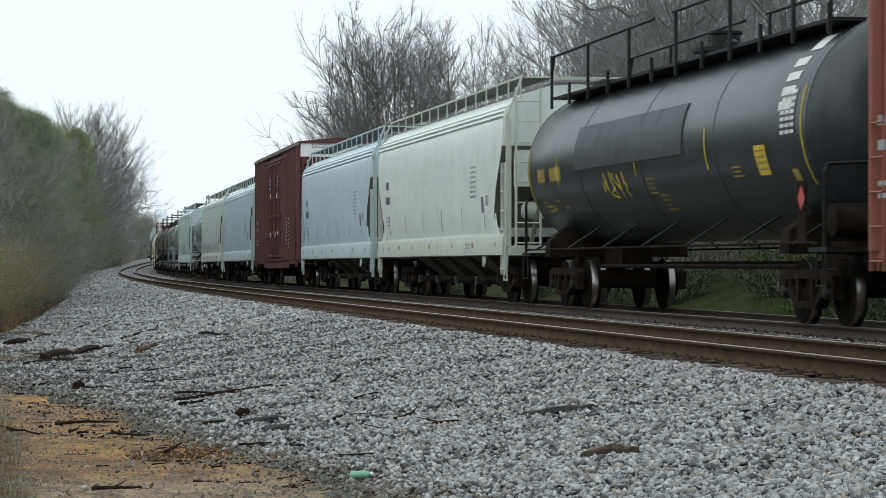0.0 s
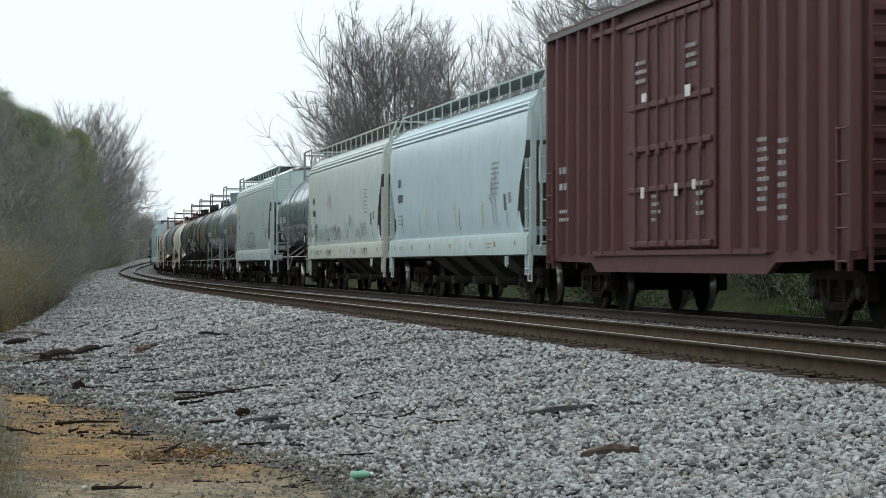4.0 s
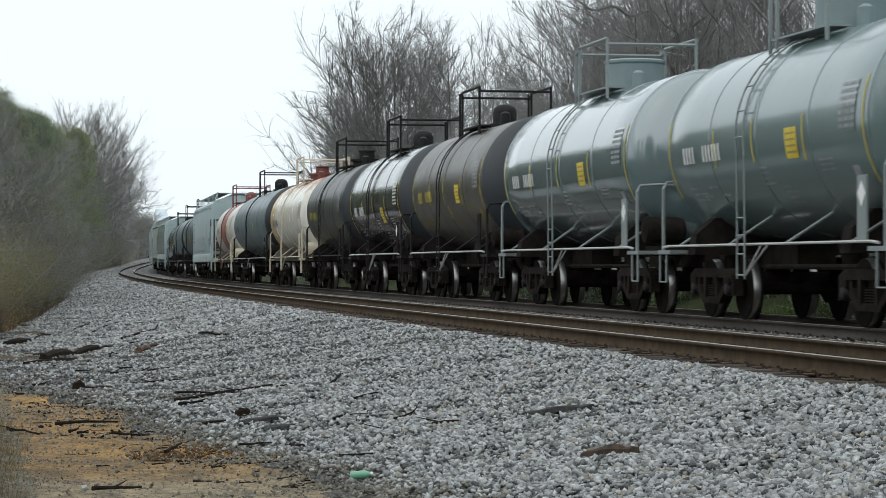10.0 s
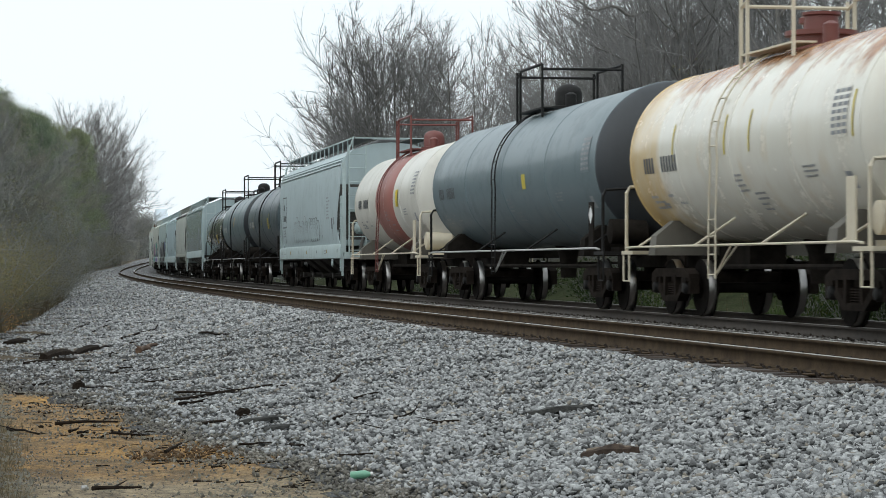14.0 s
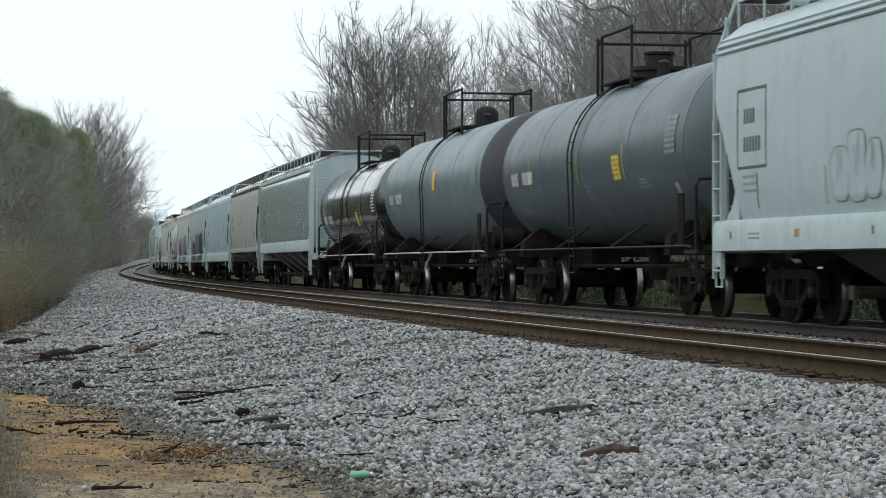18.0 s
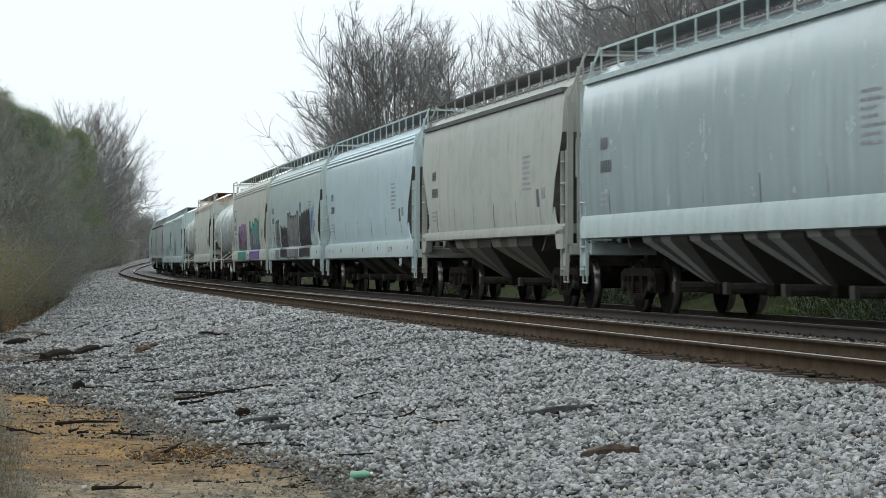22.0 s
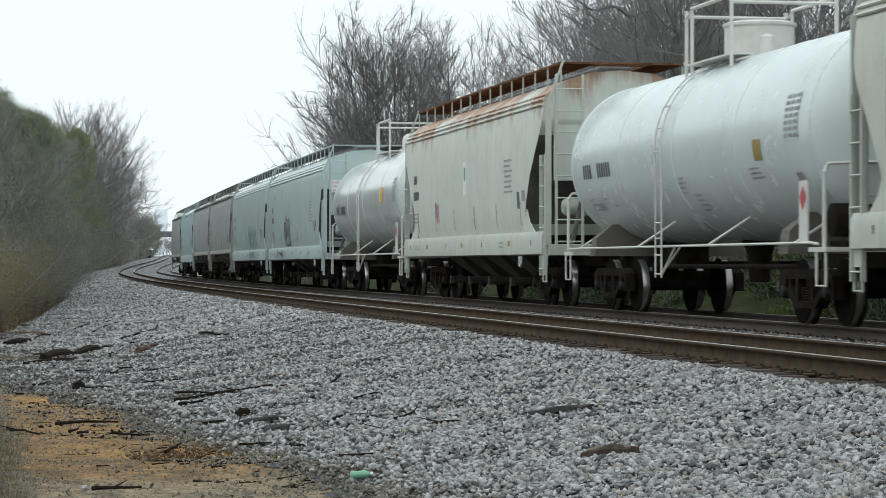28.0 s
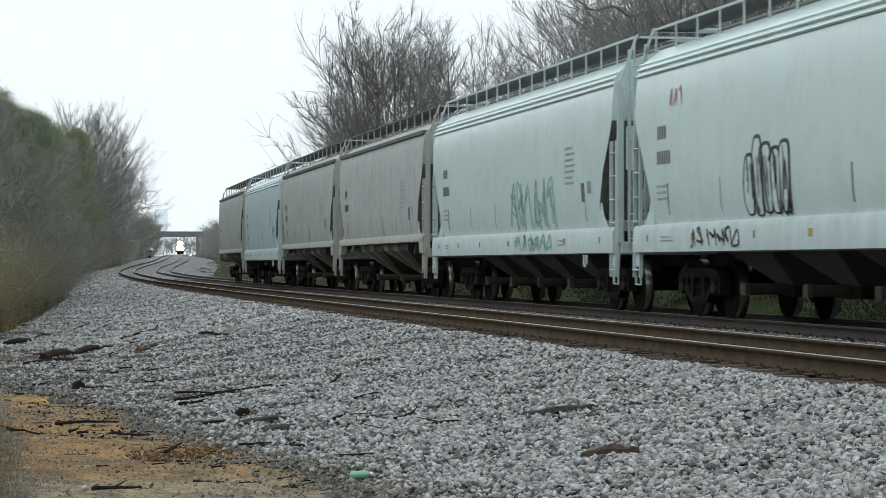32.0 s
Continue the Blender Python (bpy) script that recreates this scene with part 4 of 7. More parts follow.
def tank_car(L, R, zc, shell, fit, label, steel=None, ladder=True, long_walk=False, dome="drum", dome_mat=None, rail_mat=None, bands=3, mark=MARK_WHITE, yellow=True, ht=None, placard=None, rail_h=0.85, plat=1.25, side_bar=None, head=None, dark_panel=None, tag_at=None, table=None, drop=0.25, low=None, end_strips=True):
    """A tank car, coupled length L, shell radius R round height zc."""
    steel = steel or BLACK_STEEL
    rail_mat = rail_mat or steel
    side_bar = side_bar or rail_mat
    dark_panel = dark_panel or shell
    low = low or rail_mat
    small_mark = MARK_DIM if mark is MARK_AMBER else MARK_GREY
    car = thing("tank_car", label, "tank car", "freight cars in the train")
    ht = ht or L / 2 - 1.3
    prof = [(-ht - 0.54 * math.sin(a), R * max(0.02, math.cos(a))) for a in np.linspace(math.pi / 2, 0.0, 9)]
    prof += [(x, R) for x in np.linspace(-ht, ht, 9)[1:-1]]
    prof += [(ht + 0.54 * math.sin(a), R * max(0.02, math.cos(a))) for a in np.linspace(0.0, math.pi / 2, 9)]
    part("tank", Shape().turned(prof, "x", 56, (0, 0, zc)), shell, car, "", 60)
    if head:
        for k in (-1, 1):
            hp = [(k * (ht - 0.02), R + 0.004)] + [(k * (ht + 0.545 * math.sin(a)), (R + 0.004) * max(0.02, math.cos(a))) for a in np.linspace(0.02, math.pi / 2, 9)]
            part("tank_head", Shape().turned(hp, "x", 56, (0, 0, zc)), head, car, "darker rounded tank head", 60)
    for j in range(bands + 2):
        x = -ht + 2 * ht * j / (bands + 1)
        part("weld_band", Shape().turned([(x - 0.03, R), (x - 0.02, R + 0.008), (x + 0.02, R + 0.008), (x + 0.03, R)], "x", 56, (0, 0, zc)), shell, car, "", 60)
    top = zc + R
    part("top_platform", Shape().box(-plat, plat, -0.85, -0.5, top - 0.06, top - 0.03).box(-plat, plat, 0.5, 0.85, top - 0.06, top - 0.03).box(-plat, -plat + 0.35, -0.5, 0.5, top + 0.0, top + 0.03), rail_mat, car) if dome != "open" else None
    if dome == "drum":
        part("dome", Shape().turned([(top - 0.1, 0.36), (top + 0.06, 0.36), (top + 0.07, 0.29), (top + 0.34, 0.29), (top + 0.44, 0.25), (top + 0.51, 0.15), (top + 0.53, 0.02)], "z", 24), dome_mat or steel, car, "valve dome with rounded cap", 50)
    elif dome == "box":
        part("dome", Shape().turned([(top - 0.1, 0.56), (top + 0.46, 0.56), (top + 0.49, 0.59), (top + 0.53, 0.59), (top + 0.56, 0.5), (top + 0.58, 0.02)], "z", 28), dome_mat or steel, car, "broad round valve housing")
    else:
        part("dome", Shape().turned([(top - 0.1, 0.46), (top + 0.14, 0.46), (top + 0.15, 0.54), (top + 0.22, 0.54), (top + 0.23, 0.26), (top + 0.44, 0.25), (top + 0.46, 0.29), (top + 0.50, 0.29), (top + 0.51, 0.02)], "z", 24), dome_mat or steel, car, "bolted manway with valves")
    part("valve", Shape().turned([(top - 0.05, 0.09), (top + 0.4, 0.09), (top + 0.42, 0.16), (top + 0.5, 0.16), (top + 0.55, 0.05)], "z", 12, (-0.85, 0.1, 0)), dome_mat or steel, car)
    part("valve", Shape().turned([(top - 0.05, 0.12), (top + 0.25, 0.12), (top + 0.3, 0.04)], "z", 12, (0.85, -0.15, 0)), dome_mat or steel, car)
    zr = top + rail_h
    if not long_walk:
        for y in (-0.85, 0.85):
            for x in (-plat, -plat + 0.32, plat):
                part("railing_post", Shape().box(x - 0.024, x + 0.024, y - 0.024, y + 0.024, top - 0.25, zr), rail_mat, car)
            part("railing_bar", Shape().tube([(-plat + 0.32, y, zr), (plat, y, zr)], 0.032, 6).tube([(-plat, y, zr - 0.12), (-plat + 0.3, y, zr - 0.05)], 0.025, 6), rail_mat, car)
        for x in (-plat + 0.02, plat):
            part("railing_bar", Shape().tube([(x, -0.85, zr - 0.1), (x, 0.85, zr - 0.1)], 0.03, 6), rail_mat, car)
    else:
        for y in (-0.8, 0.8):
            part("long_walkway", Shape().box(-ht + 0.2, ht - 0.2, y - 0.24, y + 0.24, top - 0.12, top - 0.07), rail_mat, car)
            n = 12
            for j in range(n):
                x = -ht + 0.25 + (2 * ht - 0.5) * j / (n - 1)
                part("railing_post", Shape().box(x - 0.03, x + 0.03, y - 0.3, y - 0.25, top - 0.3, top + (0.75 if j % 2 == 0 else 0.12)), rail_mat, car)
            part("railing_bar", Shape().tube([(-ht + 0.25, y - 0.28, top + 0.35), (-ht + 0.5, y - 0.28, top + 0.72), (-0.6, y - 0.28, top + 0.75)], 0.028, 6), rail_mat, car)
            part("railing_bar", Shape().tube([(0.6, y - 0.28, top + 0.75), (ht - 0.5, y - 0.28, top + 0.75), (ht - 0.25, y - 0.28, top + 0.35)], 0.028, 6), rail_mat, car)
    zb = 1.12
    if ladder:
        for y in (-1, 1):
            ls = Shape()
            arc = []
            for a in np.linspace(70, -8, 12):
                arc.append(((R + 0.07) * math.cos(radians(a)), zc + (R + 0.07) * math.sin(radians(a))))
            arc += [(1.52, 1.5), (1.52, 0.62)]
            arc = [(max(p, 0), z) for p, z in arc]
            lx = -0.55
            for dx in (-0.18, 0.18):
                ls.tube([(lx + dx, y * p, z) for p, z in arc], 0.016, 5)
            for i in range(0, len(arc) - 1, 2):
                p, z = arc[i]
                ls.tube([(lx - 0.18, y * p, z), (lx + 0.18, y * p, z)], 0.013, 5)
            for z in (0.68, 0.98, 1.25):
                ls.tube([(lx - 0.18, y * 1.52, z), (lx + 0.18, y * 1.52, z)], 0.013, 5)
            part("side_ladder", ls, rail_mat, car)
            for dx in (0.75, 1.05):
                part("ladder_brace", Shape().tube([(lx + 0.1, y * 1.5, 0.66), (lx + dx, y * 1.46, 1.1)], 0.017, 5), side_bar, car)
    xb = L / 2 - 0.95
    for y in (-1, 1):
        part("side_handrail", Shape().tube([(-xb, y * 1.46, zb - 0.02), (-xb + 0.3, y * 1.46, zb), (xb - 0.3, y * 1.46, zb), (xb, y * 1.46, zb - 0.02)], 0.021, 6), side_bar, car)
        n = 7 if long_walk else 4
        for j in range(n):
            x = (-ht + 0.6) + (2 * ht - 1.2) * j / (n - 1)
            yy = math.sqrt(max(0.05, R * R - (zc - 1.52) ** 2))
            part("handrail_strut", Shape().tube([(x, y * 1.46, zb), (x + 0.45, y * min(yy, 1.3), 1.55)], 0.022, 5), low, car)
        for k in (-1, 1):
            x = k * (L / 2 - 0.82)
            part("end_grab_rail", Shape().tube([(x, y * 1.42, 1.02), (x, y * 1.42, 2.05), (x + k * -0.02, y * 1.36, 2.15), (x, y * 1.05, 2.17), (x, y * 0.6, 2.17)], 0.03, 6), low, car)
            part("stirrup", Shape().tube([(x - k * 0.25, y * 1.44, 1.05), (x - k * 0.25, y * 1.44, 0.55), (x + k * 0.12, y * 1.44, 0.55), (x + k * 0.12, y * 1.44, 1.05)], 0.02, 5), low, car)
    tc = L / 2 - 2.6 if L > 14.5 else L / 2 - 2.35
    for k in (-1, 1):
        x = k * tc
        sd = Shape()
        sd.loft([[(x - 0.2, -1.4, 0.98), (x + 0.2, -1.4, 0.98), (x + 0.2, 1.4, 0.98), (x - 0.2, 1.4, 0.98)],
                 [(x - 0.17, -1.36, 1.3), (x + 0.17, -1.36, 1.3), (x + 0.17, 1.36, 1.3), (x - 0.17, 1.36, 1.3)],
                 [(x - 0.13, -1.05, 1.55), (x + 0.13, -1.05, 1.55), (x + 0.13, 1.05, 1.55), (x - 0.13, 1.05, 1.55)]])
        part("saddle", sd, GRIMY_SADDLE if fit in (CREAM_STEEL, WHITE_STEEL) else SHADE_STEEL, car)
        part("stub_sill", Shape().box(*sorted((k * (L / 2 - 0.62), k * (L / 2 - 4.2))), -0.3, 0.3, 0.78, 1.16), SHADE_STEEL, car)
        part("end_platform", Shape().box(*sorted((k * (L / 2 - 0.62), k * (L / 2 - 1.35))), -1.46, 1.46, 1.0, 1.06), low, car)
        add_coupler(car, k, L / 2 - 0.65, 0.65)
        add_truck(car, x)
    if not long_walk:
        part("bottom_outlet", Shape().turned([(0.55, 0.16), (1.0, 0.2), (1.25, 0.3)], "z", 14), SHADE_STEEL, car)
    part("brake_pipe", Shape().tube([(-tc, 0.5, 0.86), (tc, 0.5, 0.86)], 0.03, 6).tube([(-tc + 1.3, -0.6, 0.80), (tc - 1.3, -0.6, 0.80)], 0.045, 6), SHADE_STEEL, car)
    part("brake_cylinder", Shape().turned([(-0.36, 0.1), (-0.32, 0.22), (0.32, 0.22), (0.38, 0.1)], "y", 16, (L / 2 - 1.1, -0.9, 1.42)).box(L / 2 - 1.5, L / 2 - 0.9, -1.1, -0.55, 1.06, 1.14), CREAM_STEEL if fit is CREAM_STEEL else SHADE_STEEL, car)
    surf = tank_at(R, zc)
    zc -= drop
    lettering(car, surf, -ht + 1.5, zc - 0.05, 4, 0.25, mark)
    lettering(car, surf, -ht + 2.85, zc - 0.05, 6, 0.25, mark)
    text_block(car, surf, -ht + 1.3, zc - 0.55, 0.9, 0.18, 2, small_mark)
    text_block(car, surf, 0.9, zc - 0.62, 0.5, 0.3, 4, small_mark)
    tank_patch(car, surf, "data_panel", ht - 0.75, zc + 0.42, 0.62, 0.66, dark_panel)
    for i in range(7):      # stencilled table, rows of short bars
        for k in range(3):
            tank_patch(car, lambda z: surf(z) + 0.004, "stencil_bar", ht - 0.96 + 0.21 * k, zc + 0.70 - 0.09 * i, 0.165, 0.05, table or MARK_GREY, "", 2)
    tank_patch(car, surf, "placard_plate", ht - 0.75, zc - 0.45, 0.24, 0.22, small_mark)
    text_block(car, surf, 0.62 * ht, zc - 0.28, 0.6, 0.2, 3, small_mark)
    text_block(car, surf, 0.05 * ht, zc - 0.34, 0.45, 0.3, 4, small_mark)
    for j in range(4):
        text_block(car, surf, -ht + 1.0 + 0.5 * j, zc - 0.42 - 0.13 * (j % 2), 0.42, 0.09, 1, small_mark)
    if yellow:
        lx2, lz = tag_at or (0.34 * ht, zc + 0.05)
        tank_patch(car, surf, "yellow_label", lx2, lz, 0.50, 0.42, SIGN_YELLOW, "yellow warning label")
        for k in range(4):
            tank_patch(car, lambda z: surf(z) + 0.003, "stencil_bar", lx2, lz + 0.13 - 0.085 * k, 0.40, 0.03, MARK_OCHRE, "", 2)
        for x, z, h in ((-ht + 0.10, zc + 0.05, 1.2), (-ht + 2.5, zc + 0.12, 0.55), (-0.04 * ht, zc + 0.15, 0.6), (0.45 * ht, zc + 0.1, 0.62), (ht - 0.16, zc + 0.1, 1.35)):
            if h < 1 or end_strips:
                tank_patch(car, surf, "reflector_strip", x, z, 0.05, h, MARK_YELLOW, "", 10)
    if placard:
        ps = Shape().add([(ht - 0.25, -1.47, 1.55), (ht - 0.10, -1.47, 1.72), (ht - 0.25, -1.47, 1.89), (ht - 0.40, -1.47, 1.72)], [(0, 1, 2, 3)])
        part("hazard_placard", ps, placard, car, "diamond hazard placard", 0)
    part("placard_bracket", Shape().box(ht - 0.42, ht - 0.08, -1.465, -1.44, 1.1, 1.95), SHADE_STEEL if fit is BLACK_STEEL else fit, car)
    return car, surf, ht


def boxcar(L, body, label, height=5.1, doors=True, sign=True, gap=0.92):
    car = thing("boxcar", label, "boxcar", "freight cars in the train")
    hb = L / 2 - gap
    part("side_wall", Shape().box(-hb, hb, -1.46, -1.40, 0.98, height), body, car)
    part("side_wall", Shape().box(-hb, hb, 1.40, 1.46, 0.98, height), body, car)
    part("roof", Shape().loft([[(x, y, z) for y, z in ((-1.52, height - 0.02), (-1.52, height + 0.06), (0, height + 0.2), (1.52, height + 0.06), (1.52, height - 0.02))] for x in (-hb - 0.05, hb + 0.05)]), body, car)
    for k in (-1, 1):
        part("end_wall", Shape().box(*sorted((k * (hb - 0.06), k * hb)), -1.46, 1.46, 0.98, height), body, car)
        for j in range(9):
            z = 1.25 + j * 0.40
            part("end_corrugation", Shape().loft([[(k * hb, y, z - 0.1), (k * (hb + 0.07), y, z - 0.04), (k * (hb + 0.07), y, z + 0.04), (k * hb, y, z + 0.1)] for y in (-1.36, 1.36)]), body, car)
        if sign:
            part("end_board", Shape().box(*sorted((k * (hb + 0.004), k * (hb + 0.02))), -1.45, 1.45, height - 0.49, height + 0.07), SIGN_WHITE, car, "white high-clearance board")
        for y in (-1, 1):
            ld = part("side_ladder", once("box_ladder:%s" % body.name, lambda s: ladder_shape(s, 0.75, 2.6, 0.45), body), None, car)
            at_local(ld, k * (hb - 0.35), y * 1.56, 0, 0 if y < 0 else 180)
        el = part("end_ladder", once("box_end_ladder:%s" % body.name, lambda s: ladder_shape(s, 0.75, 4.6, 0.45), body), None, car)
        at_local(el, k * (hb + 0.12), -1.15, 0, 90 * k)
        add_coupler(car, k, hb - 0.1, L / 2 - hb + 0.1)
    for y in (-1, 1):
        part("side_sill", Shape().prism([(-hb, 1.02), (-hb, 0.90), (-hb + 3.3, 0.86), (-hb + 3.7, 0.70), (hb - 3.7, 0.70), (hb - 3.3, 0.86), (hb, 0.90), (hb, 1.02)], *sorted((y * 1.40, y * 1.50))), body, car)
        n = 20 if doors else 26
        for j in range(n + 1):
            x = -hb + 0.12 + (2 * hb - 0.24) * j / n
            if doors and abs(x) < 2.55:
                continue
            part("wall_post", Shape().prism([(x - 0.13, 1.0), (x + 0.13, 1.0), (x + 0.13, height - 0.1), (x - 0.13, height - 0.1)], *sorted((y * 1.455, y * 1.46))).loft([[(x - 0.10, y * 1.46, z), (x - 0.055, y * 1.585, z), (x + 0.055, y * 1.585, z), (x + 0.10, y * 1.46, z)] for z in (1.0, height - 0.1)]), body, car)
        if doors:
            for d in (-1, 1):
                door = part("plug_door", Shape().bevel_box(*sorted((d * 0.03, d * 2.45)), *sorted((y * 1.46, y * 1.53)), 1.08, height - 0.35, 0.02), body, car, "ribbed plug door")
                for z in (1.16, 2.05, 2.72, 3.42, height - 0.44):
                    part("door_bar", Shape().bevel_box(*sorted((d * 0.08, d * 2.4)), *sorted((y * 1.53, y * 1.585)), z - 0.05, z + 0.05, 0.015), body, door)
                for xx in (0.5, 1.1, 1.9):
                    part("lock_rod", Shape().tube([(d * xx, y * 1.58, 1.1), (d * xx, y * 1.58, height - 0.4)], 0.028, 6), body, door)
                    part("rod_keeper", Shape().box(d * xx - 0.1, d * xx + 0.1, *sorted((y * 1.54, y * 1.60)), 2.6, 2.75), body, door)
            part("door_track", Shape().box(-5.0, 5.0, *sorted((y * 1.46, y * 1.56)), 0.98, 1.06).box(-5.0, 5.0, *sorted((y * 1.46, y * 1.56)), height - 0.34, height - 0.26), body, car)
        part("roof_edge", Shape().box(-hb - 0.06, hb + 0.06, *sorted((y * 1.50, y * 1.60)), height - 0.10, height - 0.01), GRATE if doors else body, car, "dull galvanised roof edge")
    part("floor_frame", Shape().box(-hb, hb, -1.4, 1.4, 0.95, 1.05).box(-hb, hb, -0.3, 0.3, 0.70, 0.95), SHADE_STEEL, car)
    tc = L / 2 - 2.9
    for x in (-tc, tc):
        add_truck(car, x)
    for x, z, w, h, n in ((-7.0, 2.45, 0.8, 0.6, 2), (-7.0, 1.75, 0.8, 0.3, 2), (-1.5, 4.0, 0.7, 0.45, 3), (1.4, 4.05, 0.7, 0.45, 3), (5.0, 2.1, 0.5, 1.1, 8), (5.9, 2.0, 0.45, 1.2, 8), (1.9, 1.85, 0.4, 0.6, 4), (-0.6, 1.75, 0.5, 0.5, 4)):
        text_block(car, lambda zz: 1.592, x, z, w, h, n, MARK_GREY)
    for x, z, w, h in ((-1.3, 3.55, 0.3, 0.14), (1.25, 3.5, 0.3, 0.18), (-1.4, 2.0, 0.2, 0.18), (0.6, 2.0, 0.15, 0.2), (1.6, 2.05, 0.18, 0.15)):
        part("door_notice", Shape().box(x - w / 2, x + w / 2, -1.60, -1.592, z - h / 2, z + h / 2), MARK_WHITE, car)
    return car, hb, tc


# ---- the train, lead car first ----
GRIMY_SADDLE = paint("grimy_saddle_paint", (0.13, 0.12, 0.10), 0.7, 0.6, 0.5, (0.06, 0.05, 0.042))
RUST_ROOF = plain("orange_rusted_roof_steel", (0.165, 0.082, 0.042), 0.9, 0.0, 0.5, 3, 0.003, 40, 0, 0.1)
LIT_BAY_OLIVE = paint("dusty_olive_bay_paint", (0.15, 0.145, 0.115), 0.75, 0.5, 0.5, (0.09, 0.08, 0.065))
LIT_BAY_GREY = paint("dusty_grey_bay_plate_paint", (0.27, 0.29, 0.28), 0.6, 0.4, 0.4)
# bay dirt together with the shade under the car, in one dark colour
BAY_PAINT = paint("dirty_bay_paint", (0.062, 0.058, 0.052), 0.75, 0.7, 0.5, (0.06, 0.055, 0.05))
WHITE_A = paint("chalky_white_paint", (0.555, 0.645, 0.61), 0.4, 0.25, 0.2, coat=0.2)
WHITE_D = paint("bright_chalky_white_paint", (0.67, 0.735, 0.69), 0.4, 0.25, 0.2, coat=0.2)
WHITE_B = paint("pale_blue_grey_paint", (0.53, 0.68, 0.725), 0.35, 0.18, 0.14, coat=0.3)
WHITE_C = paint("clean_pale_grey_paint", (0.535, 0.66, 0.65), 0.35, 0.2, 0.14, coat=0.3)
SILL_B = paint("dusty_beige_sill_paint", (0.33, 0.345, 0.31), 0.6, 0.6, 0.6)
SILL_C = paint("warm_white_sill_paint", (0.46, 0.50, 0.455), 0.5, 0.4, 0.4, (0.26, 0.20, 0.14))
SILL_A = paint("white_sill_paint", (0.42, 0.51, 0.51), 0.5, 0.4, 0.35)
GREY_H = paint("light_grey_hopper_paint", (0.40, 0.50, 0.515), 0.24, 0.2, 0.12, dents=0.2, coat=0.7)
GREY_D = paint("dull_grey_hopper_paint", (0.41, 0.495, 0.51), 0.5, 0.25, 0.2)
BEIGE = paint("weathered_beige_grey_paint", (0.405, 0.435, 0.395), 0.55, 0.4, 0.45)
BEIGE_D = paint("streaky_dull_grey_paint", (0.335, 0.375, 0.36), 0.6, 0.5, 0.6)
TAN = paint("warm_off_white_paint", (0.52, 0.545, 0.485), 0.5, 0.3, 0.25)
RUSTY_W = paint("rust_streaked_white_paint", (0.56, 0.605, 0.555), 0.5, 0.35, 0.35, (0.34, 0.29, 0.22), rust=0.85, rust_low=3.0, rust_high=4.9, rust_run=0.16)
BROWN_BOX = paint("oxide_brown_paint", (0.080, 0.0225, 0.0225), 0.6, 0.35, 0.35, (0.05, 0.03, 0.028))
ORANGE_BOX = paint("faded_orange_red_paint", (0.24, 0.072, 0.045), 0.6, 0.3, 0.3)
T_BLACK = paint("sooty_black_tank_paint", (0.017, 0.021, 0.023), 0.3, 0.6, 0.35, (0.070, 0.083, 0.088), relief=0.0006)
T_GLOSS = paint("glossy_black_tank_paint", (0.006, 0.008, 0.010), 0.2, 0.08, 0.10, (0.035, 0.038, 0.04), coat=0.8, coat_ior=1.65, relief=0.0006)
T_DARK = paint("dark_olive_grey_tank_paint", (0.036, 0.039, 0.035), 0.33, 0.25, 0.25, (0.10, 0.095, 0.085), relief=0.0006)
T_SLATE = paint("slate_grey_tank_paint", (0.118, 0.188, 0.205), 0.26, 0.35, 0.3, coat=0.7, relief=0.0006)
T_SLATE_M = paint("matt_slate_grey_tank_paint", (0.125, 0.17, 0.187), 0.42, 0.25, 0.2, coat=0.15, relief=0.0006)
T_GREY = paint("blue_grey_tank_paint", (0.105, 0.16, 0.162), 0.28, 0.2, 0.18, coat=0.7, relief=0.0006)
T_GREY_G = paint("glossy_blue_grey_tank_paint", (0.095, 0.145, 0.155), 0.16, 0.1, 0.1, coat=1.0, coat_ior=2.1, relief=0.0006)
T_BROWN = paint("brownish_grey_tank_paint", (0.065, 0.06, 0.05), 0.33, 0.35, 0.3, (0.15, 0.125, 0.105), relief=0.0006)
T_MID = paint("mid_grey_tank_paint", (0.125, 0.172, 0.182), 0.36, 0.3, 0.25, (0.15, 0.16, 0.155), relief=0.0006)
T_CHAR = paint("charcoal_tank_paint", (0.066, 0.091, 0.101), 0.36, 0.5, 0.3, (0.12, 0.14, 0.15), relief=0.0006)
T_CREAM = paint("cream_white_rusted_tank_paint", (0.74, 0.72, 0.64), 0.25, 0.2, 0.25, (0.42, 0.22, 0.08), rust=0.95, rust_low=2.8, rust_high=4.1, relief=0.0006, stain=(0.60, 0.40, 0.14))
T_WHITE = paint("white_tank_paint", (0.58, 0.66, 0.65), 0.25, 0.25, 0.2, (0.30, 0.27, 0.23), relief=0.0006)
T_SILVER = paint("tan_stained_white_tank_paint", (0.54, 0.60, 0.59), 0.16, 0.45, 0.4, (0.28, 0.235, 0.19), relief=0.0006)
T_REDW = paint("pale_cream_tank_paint", (0.60, 0.58, 0.52), 0.35, 0.25, 0.2, relief=0.0006)
RED_BAND = paint("faded_red_band_paint", (0.30, 0.115, 0.095), 0.45, 0.25, 0.2)
HEAD_BLACK = paint("black_tank_head_paint", (0.022, 0.026, 0.031), 0.5, 0.2, 0.2, (0.06, 0.068, 0.075))
CREAM_STEEL = paint("cream_railing_paint", (0.58, 0.52, 0.40), 0.5, 0.3, 0.2, (0.30, 0.18, 0.08))
WHITE_STEEL = paint("white_railing_paint", (0.60, 0.60, 0.57), 0.5, 0.3, 0.2)
